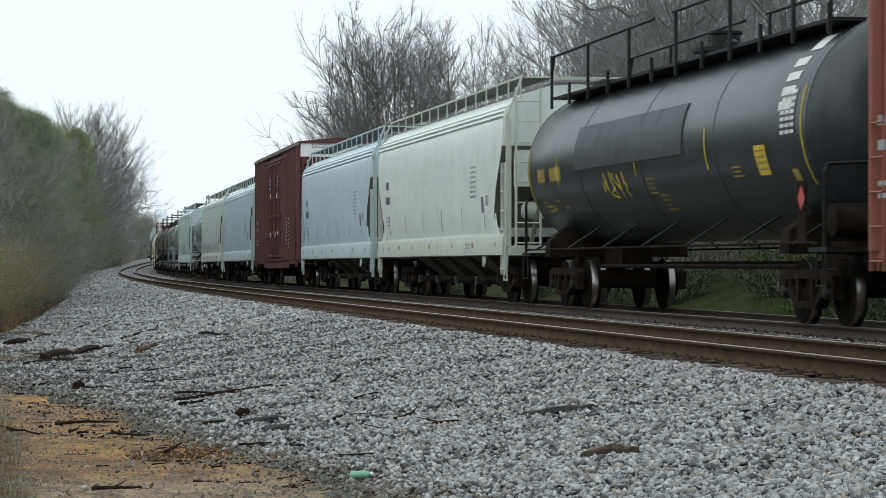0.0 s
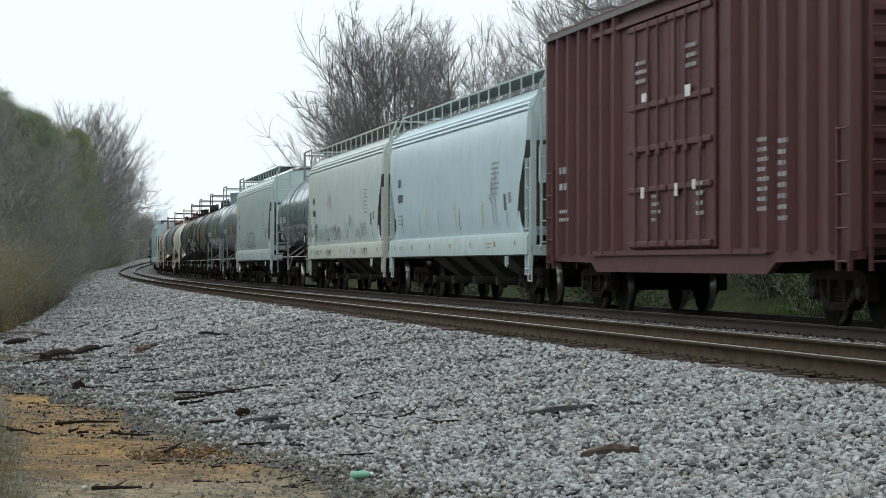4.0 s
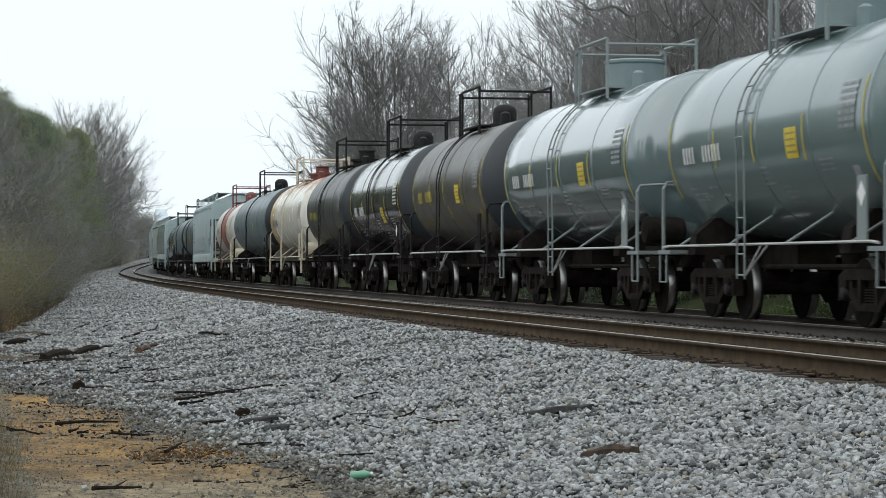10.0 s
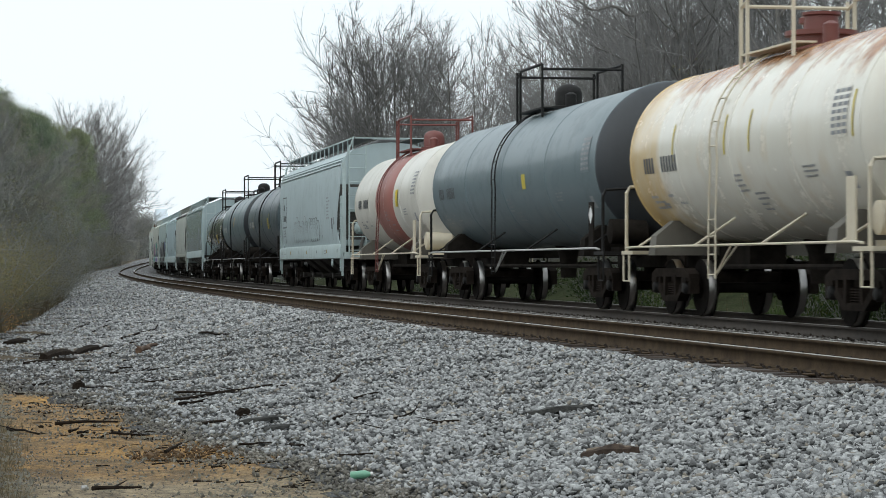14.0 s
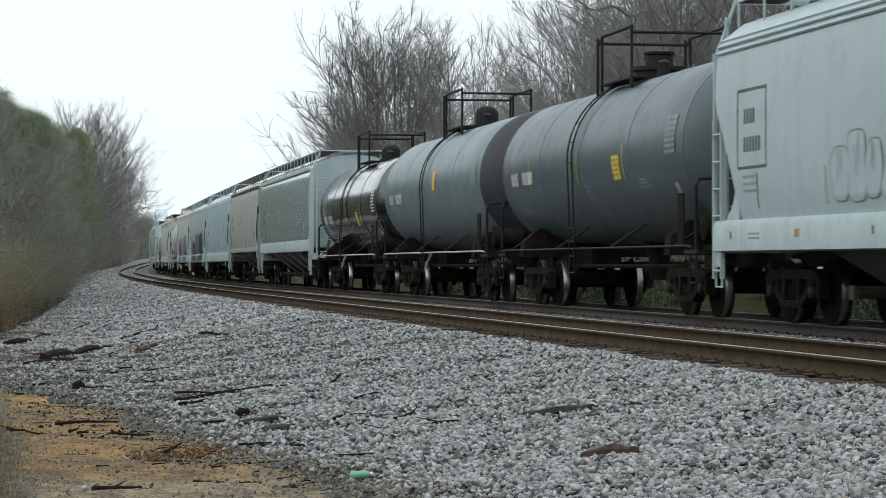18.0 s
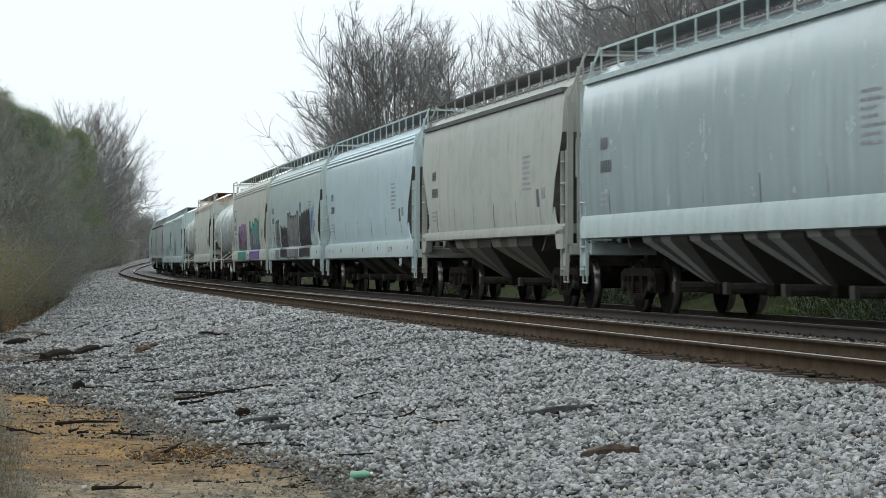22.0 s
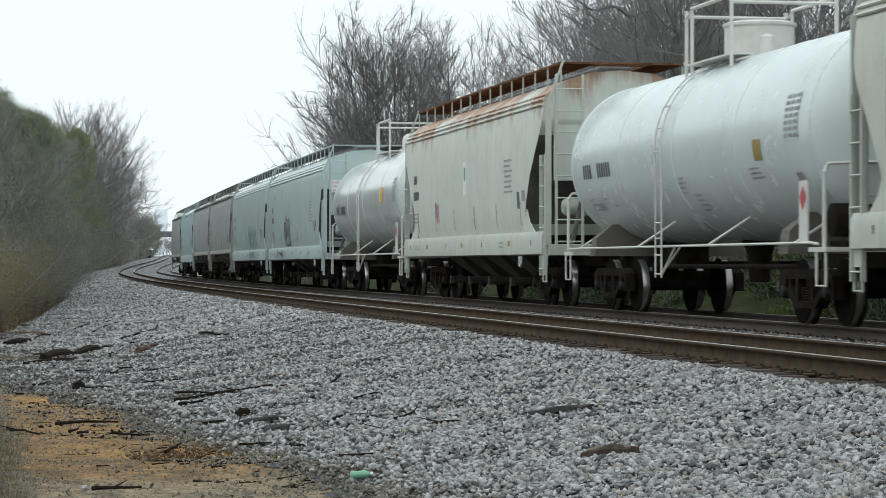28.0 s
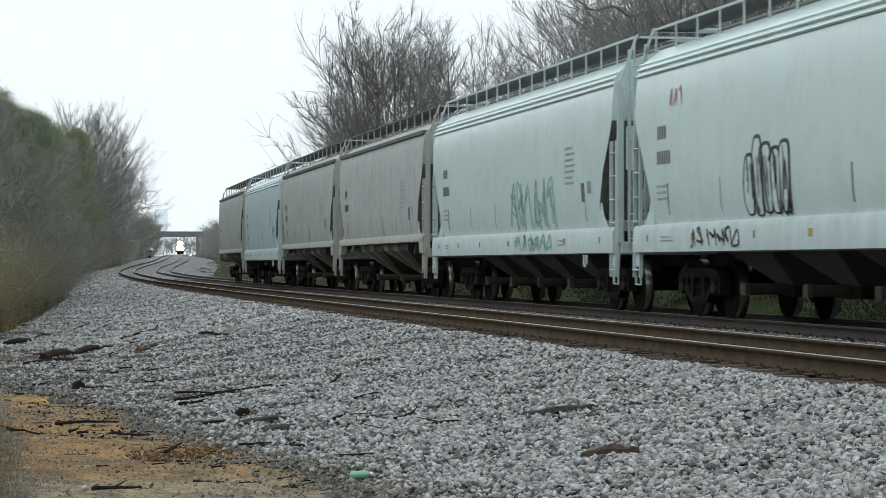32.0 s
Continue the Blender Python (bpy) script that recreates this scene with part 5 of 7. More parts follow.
GREY_STEEL = paint("grey_railing_paint", (0.20, 0.23, 0.23), 0.5, 0.3, 0.2)
RED_STEEL = paint("red_valve_paint", (0.15, 0.04, 0.032), 0.5, 0.3, 0.2)
PALE_BAR = paint("pale_worn_handrail", (0.42, 0.42, 0.41), 0.5, 0.3, 0.2)
CAP_BLUE = paint("blue_grey_housing_paint", (0.17, 0.23, 0.24), 0.5, 0.2, 0.2)


# coupling points along the train, metres behind the track point beside the camera at the start
JOINTS = [12.5, 30.5, 50.35, 69.1, 87.95, 107.0, 126.0, 144.85, 157.2, 175.9, 187.6, 200.4, 212.2, 223.9, 235.5, 249.0, 268.2, 282.4, 302.2, 318.5, 334.8, 350.0, 369.6, 386.5, 405.6, 424.8, 443.9, 460.0, 477.8, 493.9, 513.5, 532.6, 549.9, 567.3, 584.5, 601.6]


def joint_len(i):
    return JOINTS[i + 1] - JOINTS[i]


def couple(i, car, pivot):
    TRAIN.append((car, JOINTS[i], JOINTS[i + 1], pivot))
    return car


def hop(i, body, sill, label, **kw):
    car, hb, tc = hopper(joint_len(i), body, sill, label, seed=i, **kw)
    couple(i, car, tc)
    return car, hb


def tank(i, R, zc, shell, fit, label, **kw):
    L = joint_len(i)
    car, surf, ht = tank_car(L, R, zc, shell, fit, label, **kw)
    couple(i, car, L / 2 - 2.5)
    return car, surf, ht


HS = lambda z: side_y(z) + 0.004
SILL_S = lambda z: 1.605

car, hb, tc = boxcar(joint_len(0), ORANGE_BOX, "faded orange-red boxcar with ribbed sides", 4.9, False, False, 1.2)
couple(0, car, tc)
car, surf, ht = tank(1, 1.50, 2.72, T_BLACK, BLACK_STEEL, "sooty black long tank car with a full-length top walkway", long_walk=True, ladder=False, mark=MARK_AMBER, placard=SIGN_RED, dome="manway", side_bar=TRUCK_STEEL, ht=8.55, tag_at=(6.5, 2.3), table=MARK_WHITE)
part("jacket_panel", Shape().loft([[(x, -(math.sqrt(1.5 ** 2 - (z - 2.72) ** 2) + 0.02), z) for z in np.linspace(2.55, 3.35, 7)] + [(x, -(math.sqrt(1.5 ** 2 - (z - 2.72) ** 2) - 0.02), z) for z in np.linspace(3.35, 2.55, 7)] for x in (-4.6, 2.6)]), HEAD_BLACK, car, "dark rectangular repaint panel")
for k in range(4):
    tank_patch(car, surf, "white_placard", ht - 0.9, 3.0 + 0.2 * k, 0.55, 0.12, MARK_WHITE)
tank_patch(car, surf, "white_placard", ht - 0.7, 3.85, 0.5, 0.2, SIGN_WHITE)
scrawl(car, surf, -1.9, 2.2, 1.6, 0.45, 4, 0.03, MARK_YELLOW, 3, "yellow sprayed scrawl")
hop(2, WHITE_D, SILL_C, "chalky white covered hopper car with dark end openings")
hop(3, WHITE_B, SILL_A, "pale blue-grey covered hopper car")
car, hb, tc = boxcar(joint_len(4), BROWN_BOX, "oxide-brown high boxcar with ribbed sides and double plug doors", height=5.17)
couple(4, car, tc)
words_on_end(car, "EXCESS HEIGHT CAR", hb + 0.026, -0.12, 4.99, 0.20, MARK_DARK)
car, hb = hop(5, WHITE_B, SILL_A, "pale blue-grey hopper car with ribbed roof edge")
scrawl(car, HS, hb - 3.6, 2.2, 0.7, 1.1, 2, 0.05, MARK_GREY, 33, "large faint grey tag")
for x in (-3.0, 0.9, 4.2):
    flat_patch(car, "reflector_strip", x, 1.95, 0.06, 0.5, MARK_YELLOW)
car, hb = hop(6, WHITE_A, SILL_C, "off-white covered hopper car with small black tags")
for j, (x, z, w, h, m) in enumerate(((-6.5, 1.95, 0.9, 0.6, MARK_DARK), (-5.6, 1.8, 0.6, 0.4, SPRAY_GREEN), (-4.7, 1.85, 0.8, 0.5, SPRAY_GREEN), (-3.5, 1.78, 0.8, 0.4, MARK_DARK), (-1.9, 1.85, 1.5, 0.5, SPRAY_BLACK), (-0.7, 1.8, 0.6, 0.4, SPRAY_BLACK), (2.2, 2.1, 0.9, 0.45, SPRAY_GREEN), (3.6, 1.75, 0.9, 0.35, MARK_DARK), (4.9, 1.85, 1.3, 0.4, MARK_DARK))):
    scrawl(car, HS, x, z, w, h, 4, 0.022, m, 40 + j, "thin sprayed tag")
for j, x in enumerate((-6.0, -3.6, -2.9, 3.0, 5.5)):
    scrawl(car, SILL_S, x, 1.22, 0.8, 0.2, 4, 0.018, SPRAY_BLACK, 240 + j, "small black tag on the sill")
scrawl(car, HS, -3.0, 2.85, 0.9, 0.6, 4, 0.035, MARK_ROSE, 47, "faint rose tag")
car, surf, ht = tank(7, 1.47, 2.68, T_SLATE, BLACK_STEEL, "dark slate-grey tank car with dirty lower half", dome="drum", placard=SIGN_WHITE, yellow=False, side_bar=PALE_BAR, rail_mat=GREY_STEEL)
scrawl(car, surf, 0.2, 2.0, 1.4, 0.5, 3, 0.05, MARK_GREY, 5, "grey sprayed tag")
car, hb = hop(8, WHITE_C, SILL_A, "pale grey hopper car with an orange emblem")
flat_patch(car, "shield_sign", -hb + 2.0, 3.2, 0.5, 0.5, SIGN_ORANGE, "orange square emblem")
block_letters(car, HS, -2.9, 1.1, 1.56, 2.25, 5, WHITE_C, MARK_DARK, 9, "thin grey outlined letters", 0.028, 0.35, 0.35)
scrawl(car, lambda z: HS(z) + 0.014, -0.9, 1.9, 3.9, 0.75, 6, 0.022, MARK_DARK, 10, "thin grey tag lines")
tank(9, 1.48, 2.68, T_GREY, GREY_STEEL, "blue-grey tank car with yellow markings", rail_mat=GREY_STEEL, dome="box", dome_mat=CAP_BLUE, placard=SIGN_WHITE, side_bar=PALE_BAR)
tank(10, 1.48, 2.68, T_GREY_G, GREY_STEEL, "glossy blue-grey tank car with a broad round valve housing", rail_mat=GREY_STEEL, dome="box", dome_mat=CAP_BLUE, placard=SIGN_WHITE, side_bar=PALE_BAR)
tank(11, 1.46, 2.66, T_BROWN, BLACK_STEEL, "brownish grey tank car with black head and yellow letters", mark=MARK_AMBER, head=HEAD_BLACK, side_bar=PALE_BAR)
tank(12, 1.46, 2.66, T_GLOSS, BLACK_STEEL, "glossy black tank car with white letters and yellow strips", mark=MARK_WHITE, head=HEAD_BLACK, side_bar=PALE_BAR, placard=SIGN_WHITE, table=MARK_WHITE, drop=0.36, tag_at=(1.5, 2.2), ht=4.78)
tank(13, 1.45, 2.64, T_DARK, BLACK_STEEL, "dark olive-grey tank car with yellow letters", mark=MARK_AMBER, head=HEAD_BLACK, yellow=False, dome="manway", ht=4.72)
car, surf, ht = tank(14, 1.44, 2.62, T_CREAM, CREAM_STEEL, "cream-white tank car with rust spreading over its top", rail_mat=CREAM_STEEL, steel=RED_STEEL, dome="manway", dome_mat=RED_STEEL, mark=MARK_DARK, yellow=False, rail_h=0.8, ht=5.6)
for x in (-ht + 2.6, -0.2, 1.0, ht - 0.25):
    tank_patch(car, surf, "reflector_strip", x, 2.75, 0.07, 0.6, MARK_YELLOW)
car, surf, ht = tank(15, 1.46, 2.66, T_SLATE_M, BLACK_STEEL, "long slate-grey tank car with a black head", mark=MARK_DARK, head=HEAD_BLACK, yellow=False, placard=SIGN_WHITE, side_bar=PALE_BAR)
tank_patch(car, surf, "yellow_label", 2.2, 2.5, 0.34, 0.3, MARK_YELLOW, "yellow warning label")
car, surf, ht = tank(16, 1.42, 2.60, T_REDW, CREAM_STEEL, "pale cream tank car with a faded red band", rail_mat=RED_STEEL, steel=RED_STEEL, dome="drum", dome_mat=RED_STEEL, mark=MARK_DARK, yellow=False, low=CREAM_STEEL, side_bar=CREAM_STEEL, drop=0.1)
part("red_band", Shape().turned([(-1.5, 1.42), (-1.49, 1.428), (1.69, 1.428), (1.7, 1.42)], "x", 56, (0, 0, 2.60)), RED_BAND, car, "broad faded red band", 60)
tank_patch(car, tank_at(1.43, 2.6), "yellow_label", 2.4, 2.6, 0.4, 0.45, SIGN_YELLOW, "yellow warning label")
car, hb = hop(17, GREY_D, SILL_A, "dull grey hopper car with a framed panel and tags")
block_letters(car, HS, -4.0, 0.2, 1.6, 2.5, 7, GREY_D, MARK_GREY, 17, "faint grey outlined letters", 0.03, 0.12, 0.4)
block_letters(car, HS, 0.6, 3.6, 1.6, 2.45, 5, GREY_D, MARK_DARK, 18, "thin dark outlined letters", 0.028, 0.2, 0.4)
for a, b, w, h in ((-hb + 2.0, 3.3, 1.3, 0.04), (-hb + 2.0, 2.2, 1.3, 0.04), (-hb + 1.35, 2.75, 0.04, 1.1), (-hb + 2.65, 2.75, 0.04, 1.1)):
    flat_patch(car, "panel_frame", a, b, w, h, MARK_DARK)
car, surf, ht = tank(18, 1.50, 2.72, T_CHAR, BLACK_STEEL, "charcoal-grey tank car with a worn dusty top", mark=MARK_WHITE, dome="manway", tag_at=(2.6, 2.5), end_strips=False)
car, surf, ht = tank(19, 1.50, 2.72, T_MID, BLACK_STEEL, "mid-grey tank car with white stencils and a black head", mark=MARK_WHITE, head=HEAD_BLACK, dome="drum", yellow=False, side_bar=PALE_BAR)
tank_patch(car, surf, "orange_label", 0.9, 2.85, 0.35, 0.45, SIGN_ORANGE, "orange label")
tank(20, 1.40, 2.62, T_GLOSS, BLACK_STEEL, "glossy black short tank car with white stencils", mark=MARK_WHITE, dome="drum", side_bar=PALE_BAR, ht=6.5, drop=0.42, tag_at=(2.2, 2.2), table=MARK_WHITE)
hop(21, GREY_H, SILL_A, "light grey curved-side hopper car with rippled panels", ribbed=False, bays=4, cut=0.4, posts=LIT_BAY_GREY)
hop(22, BEIGE, SILL_B, "weathered beige-grey three-bay hopper car", ribbed=False, bays=2, cut=1.0, high_sill=True, top_dark=True)
hop(23, WHITE_B, SILL_A, "pale blue covered hopper car with ribbed roof edge")
car, hb = hop(24, WHITE_C, SILL_A, "off-white covered hopper car with tall black and silver graffiti")
block_letters(car, SIDE_ALL, -6.15, -4.75, 1.08, 2.5, 2, SPRAY_SILVER, SPRAY_BLACK, 71, "silver graffiti letters with black edges", 0.07)
block_letters(car, SIDE_ALL, -4.2, -1.75, 1.08, 2.32, 6, SPRAY_BLACK, SPRAY_SILVER, 72, "black graffiti letters with pale edges", 0.035)
block_letters(car, SIDE_ALL, -1.75, 2.0, 1.08, 2.72, 6, SPRAY_SILVER, SPRAY_BLACK, 73, "silver graffiti letters with black edges", 0.07)
block_letters(car, SIDE_ALL, 2.35, 5.75, 1.08, 2.72, 5, SPRAY_BLACK, SPRAY_SILVER, 74, "black graffiti letters with pale edges", 0.04)
for j, (x, z, w, h) in enumerate(((6.3, 2.3, 0.9, 0.9), (6.6, 2.55, 0.9, 0.6), (2.6, 2.85, 0.6, 0.4))):
    scrawl(car, HS, x, z, w, h, 3, 0.05, SPRAY_BLUE, 173 + j, "blue sprayed tag")
car, hb = hop(25, TAN, SILL_C, "warm off-white covered hopper car with pink and teal graffiti")
block_letters(car, HS, -5.3, -1.0, 1.56, 2.35, 5, SPRAY_BLUE, SPRAY_BLUE, 80, "blue and ochre cloud behind the letters", 0.1, 0.25, 0.4)
block_letters(car, HS, -5.1, -1.2, 1.52, 2.68, 6, SPRAY_PINK, SPRAY_PURPLE, 81, "pink graffiti letters with purple edges", 0.06, 0.18, 0.25)
scrawl(car, lambda z: HS(z) + 0.014, -3.2, 1.78, 3.6, 0.45, 7, 0.09, SPRAY_RED, 83, "red fade in the letters")
scrawl(car, lambda z: HS(z) + 0.016, -3.2, 2.15, 3.7, 0.9, 7, 0.035, SPRAY_BLACK, 88, "thin dark letter lines")
scrawl(car, HS, -1.0, 2.2, 0.7, 1.0, 2, 0.12, SPRAY_OCHRE, 84, "ochre sprayed edge")
block_letters(car, SIDE_ALL, -5.5, -1.1, 1.06, 1.66, 9, SPRAY_TEAL, SPRAY_TEAL, 86, "teal paint over the sill", 0.04, 0.1)
block_letters(car, HS, 0.9, 5.6, 1.5, 2.75, 7, SPRAY_TEAL, SPRAY_BLACK, 82, "teal graffiti letters with dark edges", 0.07, -0.22, 0.35)
scrawl(car, lambda z: HS(z) + 0.014, 3.2, 1.9, 4.4, 0.8, 7, 0.07, SPRAY_PINK, 85, "pink strokes in the letters")
block_letters(car, SIDE_ALL, 0.8, 5.7, 1.06, 1.56, 10, SPRAY_PURPLE, SPRAY_PURPLE, 87, "purple paint over the sill", 0.04)
for a, b, w, h in ((-hb + 2.0, 3.3, 1.2, 0.04), (-hb + 2.0, 2.25, 1.2, 0.04), (-hb + 1.4, 2.78, 0.04, 1.05), (-hb + 2.6, 2.78, 0.04, 1.05)):
    flat_patch(car, "panel_frame", a, b, w, h, MARK_DARK)
car, surf, ht = tank(26, 1.47, 2.67, T_WHITE, WHITE_STEEL, "white tank car with grey stencils", rail_mat=WHITE_STEEL, steel=WHITE_STEEL, mark=MARK_DARK, dome="box", dome_mat=WHITE_STEEL, yellow=False, placard=SIGN_RED)
tank_patch(car, surf, "orange_label", ht - 2.3, 2.45, 0.36, 0.3, MARK_OCHRE, "faded orange label")
car, hb = hop(27, RUSTY_W, SILL_C, "off-white covered hopper car with rust running from the roof", roof=RUST_ROOF, cut=1.7, cut_top=3.6)
flat_patch(car, "leaf_sign", 0.2, 2.75, 0.32, 0.75, SIGN_WHITE, "white panel with a green emblem")
flat_patch(car, "leaf_emblem", 0.2, 2.85, 0.18, 0.3, SPRAY_TEAL, "", 0.009)
scrawl(car, HS, -3.4, 2.05, 0.5, 0.5, 2, 0.08, SPRAY_RED, 91, "dark red tag")
car, surf, ht = tank(28, 1.47, 2.67, T_SILVER, WHITE_STEEL, "tan-stained white tank car with an orange label", rail_mat=WHITE_STEEL, steel=WHITE_STEEL, mark=MARK_DARK, dome="drum", dome_mat=WHITE_STEEL, yellow=False, placard=SIGN_RED)
tank_patch(car, surf, "orange_label", ht - 3.0, 2.75, 0.5, 0.42, SIGN_ORANGE, "orange label")
car, hb = hop(29, WHITE_C, SILL_A, "pale grey covered hopper car with a black outlined tag")
block_letters(car, HS, -3.0, -1.0, 1.52, 2.6, 5, WHITE_C, SPRAY_BLACK, 95, "pale letters with heavy black outlines", 0.055, 0.05, 0.3)
scrawl(car, lambda z: HS(z) + 0.016, -1.95, 1.95, 1.9, 0.9, 4, 0.045, SPRAY_BLACK, 96, "black tag strokes")
scrawl(car, SILL_S, -4.5, 1.25, 2.6, 0.28, 7, 0.04, SPRAY_BLACK, 97, "black sprayed words on the sill")
scrawl(car, HS, -6.6, 3.45, 0.8, 0.3, 3, 0.035, SPRAY_RED, 98, "red sprayed tag")
part("warning_panel", Shape().bevel_box(hb + 0.05, hb + 0.07, -1.30, -0.88, 3.2, 3.58, 0.004), SIGN_WHITE, car, "white panel with red warning lines")
for k, line in enumerate(("CAUTION", "NO SIDE", "LADDER")):
    words_on_end(car, line, hb + 0.072, -1.09, 3.47 - 0.12 * k, 0.085, SIGN_RED)
car, hb = hop(30, WHITE_C, SILL_A, "pale grey covered hopper car with dull green graffiti")
scrawl(car, HS, 2.3, 2.0, 4.2, 1.0, 6, 0.06, SPRAY_GREEN, 99, "dull green sprayed tag")
scrawl(car, HS, 2.3, 1.9, 4.0, 0.7, 6, 0.05, SPRAY_GREEN, 101, "dull green sprayed tag")
scrawl(car, SILL_S, 2.5, 1.25, 3.4, 0.32, 6, 0.06, SPRAY_GREEN, 100, "green tag on the sill")
hop(31, BEIGE_D, SILL_B, "streaky dull grey hopper car", ribbed=False, bays=2, cut=1.0, high_sill=True, top_dark=True)
hop(32, BEIGE_D, SILL_B, "streaky weathered grey hopper car", ribbed=False, bays=2, cut=1.0, high_sill=True, top_dark=True)
hop(33, WHITE_B, SILL_A, "pale blue-grey hopper car with a ribbed roof edge", bays=3)
hop(34, BEIGE_D, SILL_B, "dull grey hopper car at the end of the train", ribbed=False, bays=2, cut=1.0, high_sill=True, top_dark=True)


# ---- woods on both sides of the line ----
def limbs_mesh(name, segs, material, sides=4):
    """Tapered tubes from segments (start, end, start radius, end radius)."""
    a = np.array([q[0] for q in segs])
    b = np.array([q[1] for q in segs])
    ra = np.array([q[2] for q in segs])[:, None]
    rb = np.array([q[3] for q in segs])[:, None]
    d = b - a
    d /= np.linalg.norm(d, axis=1, keepdims=True) + 1e-9
    ref = np.where(np.abs(d[:, 2:3]) < 0.8, np.array([[0, 0, 1.0]]), np.array([[1.0, 0, 0]]))
    u = np.cross(d, ref)
    u /= np.linalg.norm(u, axis=1, keepdims=True)
    w = np.cross(d, u)
    n = len(segs)
    v = np.empty((n, 2 * sides, 3))
    for k in range(sides):
        c, s = math.cos(2 * math.pi * k / sides), math.sin(2 * math.pi * k / sides)
        v[:, k] = a + (u * c + w * s) * ra
        v[:, sides + k] = b + (u * c + w * s) * rb
    base = (np.arange(n) * 2 * sides)[:, None]
    f = np.concatenate([base + np.array([[k, (k + 1) % sides, sides + (k + 1) % sides, sides + k]]) for k in range(sides)])
    return raw(name, v.reshape(-1, 3), f, material, True)


def wander(rnd, p, d, length, r0, r1, steps, bend, rise):
    """A crooked limb, as segments and points."""
    segs, pts = [], [p]
    for i in range(steps):
        d = d + rnd.normal(0, bend, 3) + np.array([0, 0, rise])
        d = d / np.linalg.norm(d)
        q = p + d * length / steps
        segs.append((p, q, r0 + (r1 - r0) * i / steps, r0 + (r1 - r0) * (i + 1) / steps))
        pts.append(q)
        p = q
    return segs, pts, d


def bare_tree(seed, h, lean=0.05, limbs=15, grade=2, low=0.22, rise=(0.35, 1.0), twig=None, wide=1.0):
    """A leafless broadleaf: trunk and limbs, and a crown of branches and twigs; grade sets how fine the twigs go."""
    rnd = np.random.default_rng(seed)
    wood, crown = [], []
    d = np.array([rnd.normal(0, lean), rnd.normal(0, lean), 1.0])
    seg, trunk, _ = wander(rnd, np.array([0, 0, -0.3]), d / np.linalg.norm(d), h * 0.88, h * 0.0105, h * 0.002, 9, 0.04, 0.06)
    wood += seg
    for j in range(limbs):
        t = low + (0.97 - low) * (j + rnd.uniform(0, 0.9)) / limbs
        i = min(int(t * 9), 8)
        p = trunk[i] + (trunk[i + 1] - trunk[i]) * (t * 9 - i)
        az = j * 2.4 + rnd.uniform(-0.5, 0.5)
        el = rnd.uniform(*rise)
        dd = np.array([math.cos(az) * math.cos(el), math.sin(az) * math.cos(el), math.sin(el)])
        ln = h * (0.44 - 0.25 * t) * wide * rnd.uniform(0.75, 1.2)
        seg, pts, _ = wander(rnd, p, dd, ln, h * 0.004 * (1.2 - t * 0.6), h * 0.0011, 5, 0.10, 0.07)
        wood += seg
        for m in range((7, 8, 9)[grade]):
            i2 = min(int(rnd.integers(1, 6)), 5)
            d2 = pts[i2] - pts[i2 - 1]
            d2 = d2 / np.linalg.norm(d2) + rnd.normal(0, 0.45, 3) + np.array([0, 0, 0.3])
            seg2, pts2, e2 = wander(rnd, pts[i2], d2 / np.linalg.norm(d2), ln * rnd.uniform(0.3, 0.6), h * 0.0014, h * 0.0006, 4, 0.11, 0.07)
            crown += seg2
            for m3 in range((5, 7, 8)[grade]):
                i3 = rnd.integers(1, 5)
                d3 = e2 + rnd.normal(0, 0.5, 3) + np.array([0, 0, 0.2])
                seg3, pts3, e3 = wander(rnd, pts2[i3], d3 / np.linalg.norm(d3), ln * rnd.uniform(0.12, 0.28), h * 0.0007, h * 0.0004, 2, 0.12, 0.05)
                crown += seg3
                if grade == 2:
                    for _ in range(2):
                        d4 = e3 + rnd.normal(0, 0.5, 3)
                        d4 /= np.linalg.norm(d4)
                        pp = pts3[rnd.integers(1, 3)]
                        crown.append((pp, pp + d4 * ln * rnd.uniform(0.06, 0.14), h * 0.00038, h * 0.00022))
    return limbs_mesh("trunk", wood, BARK, 6), limbs_mesh("crown", crown, twig or TWIG, 3)


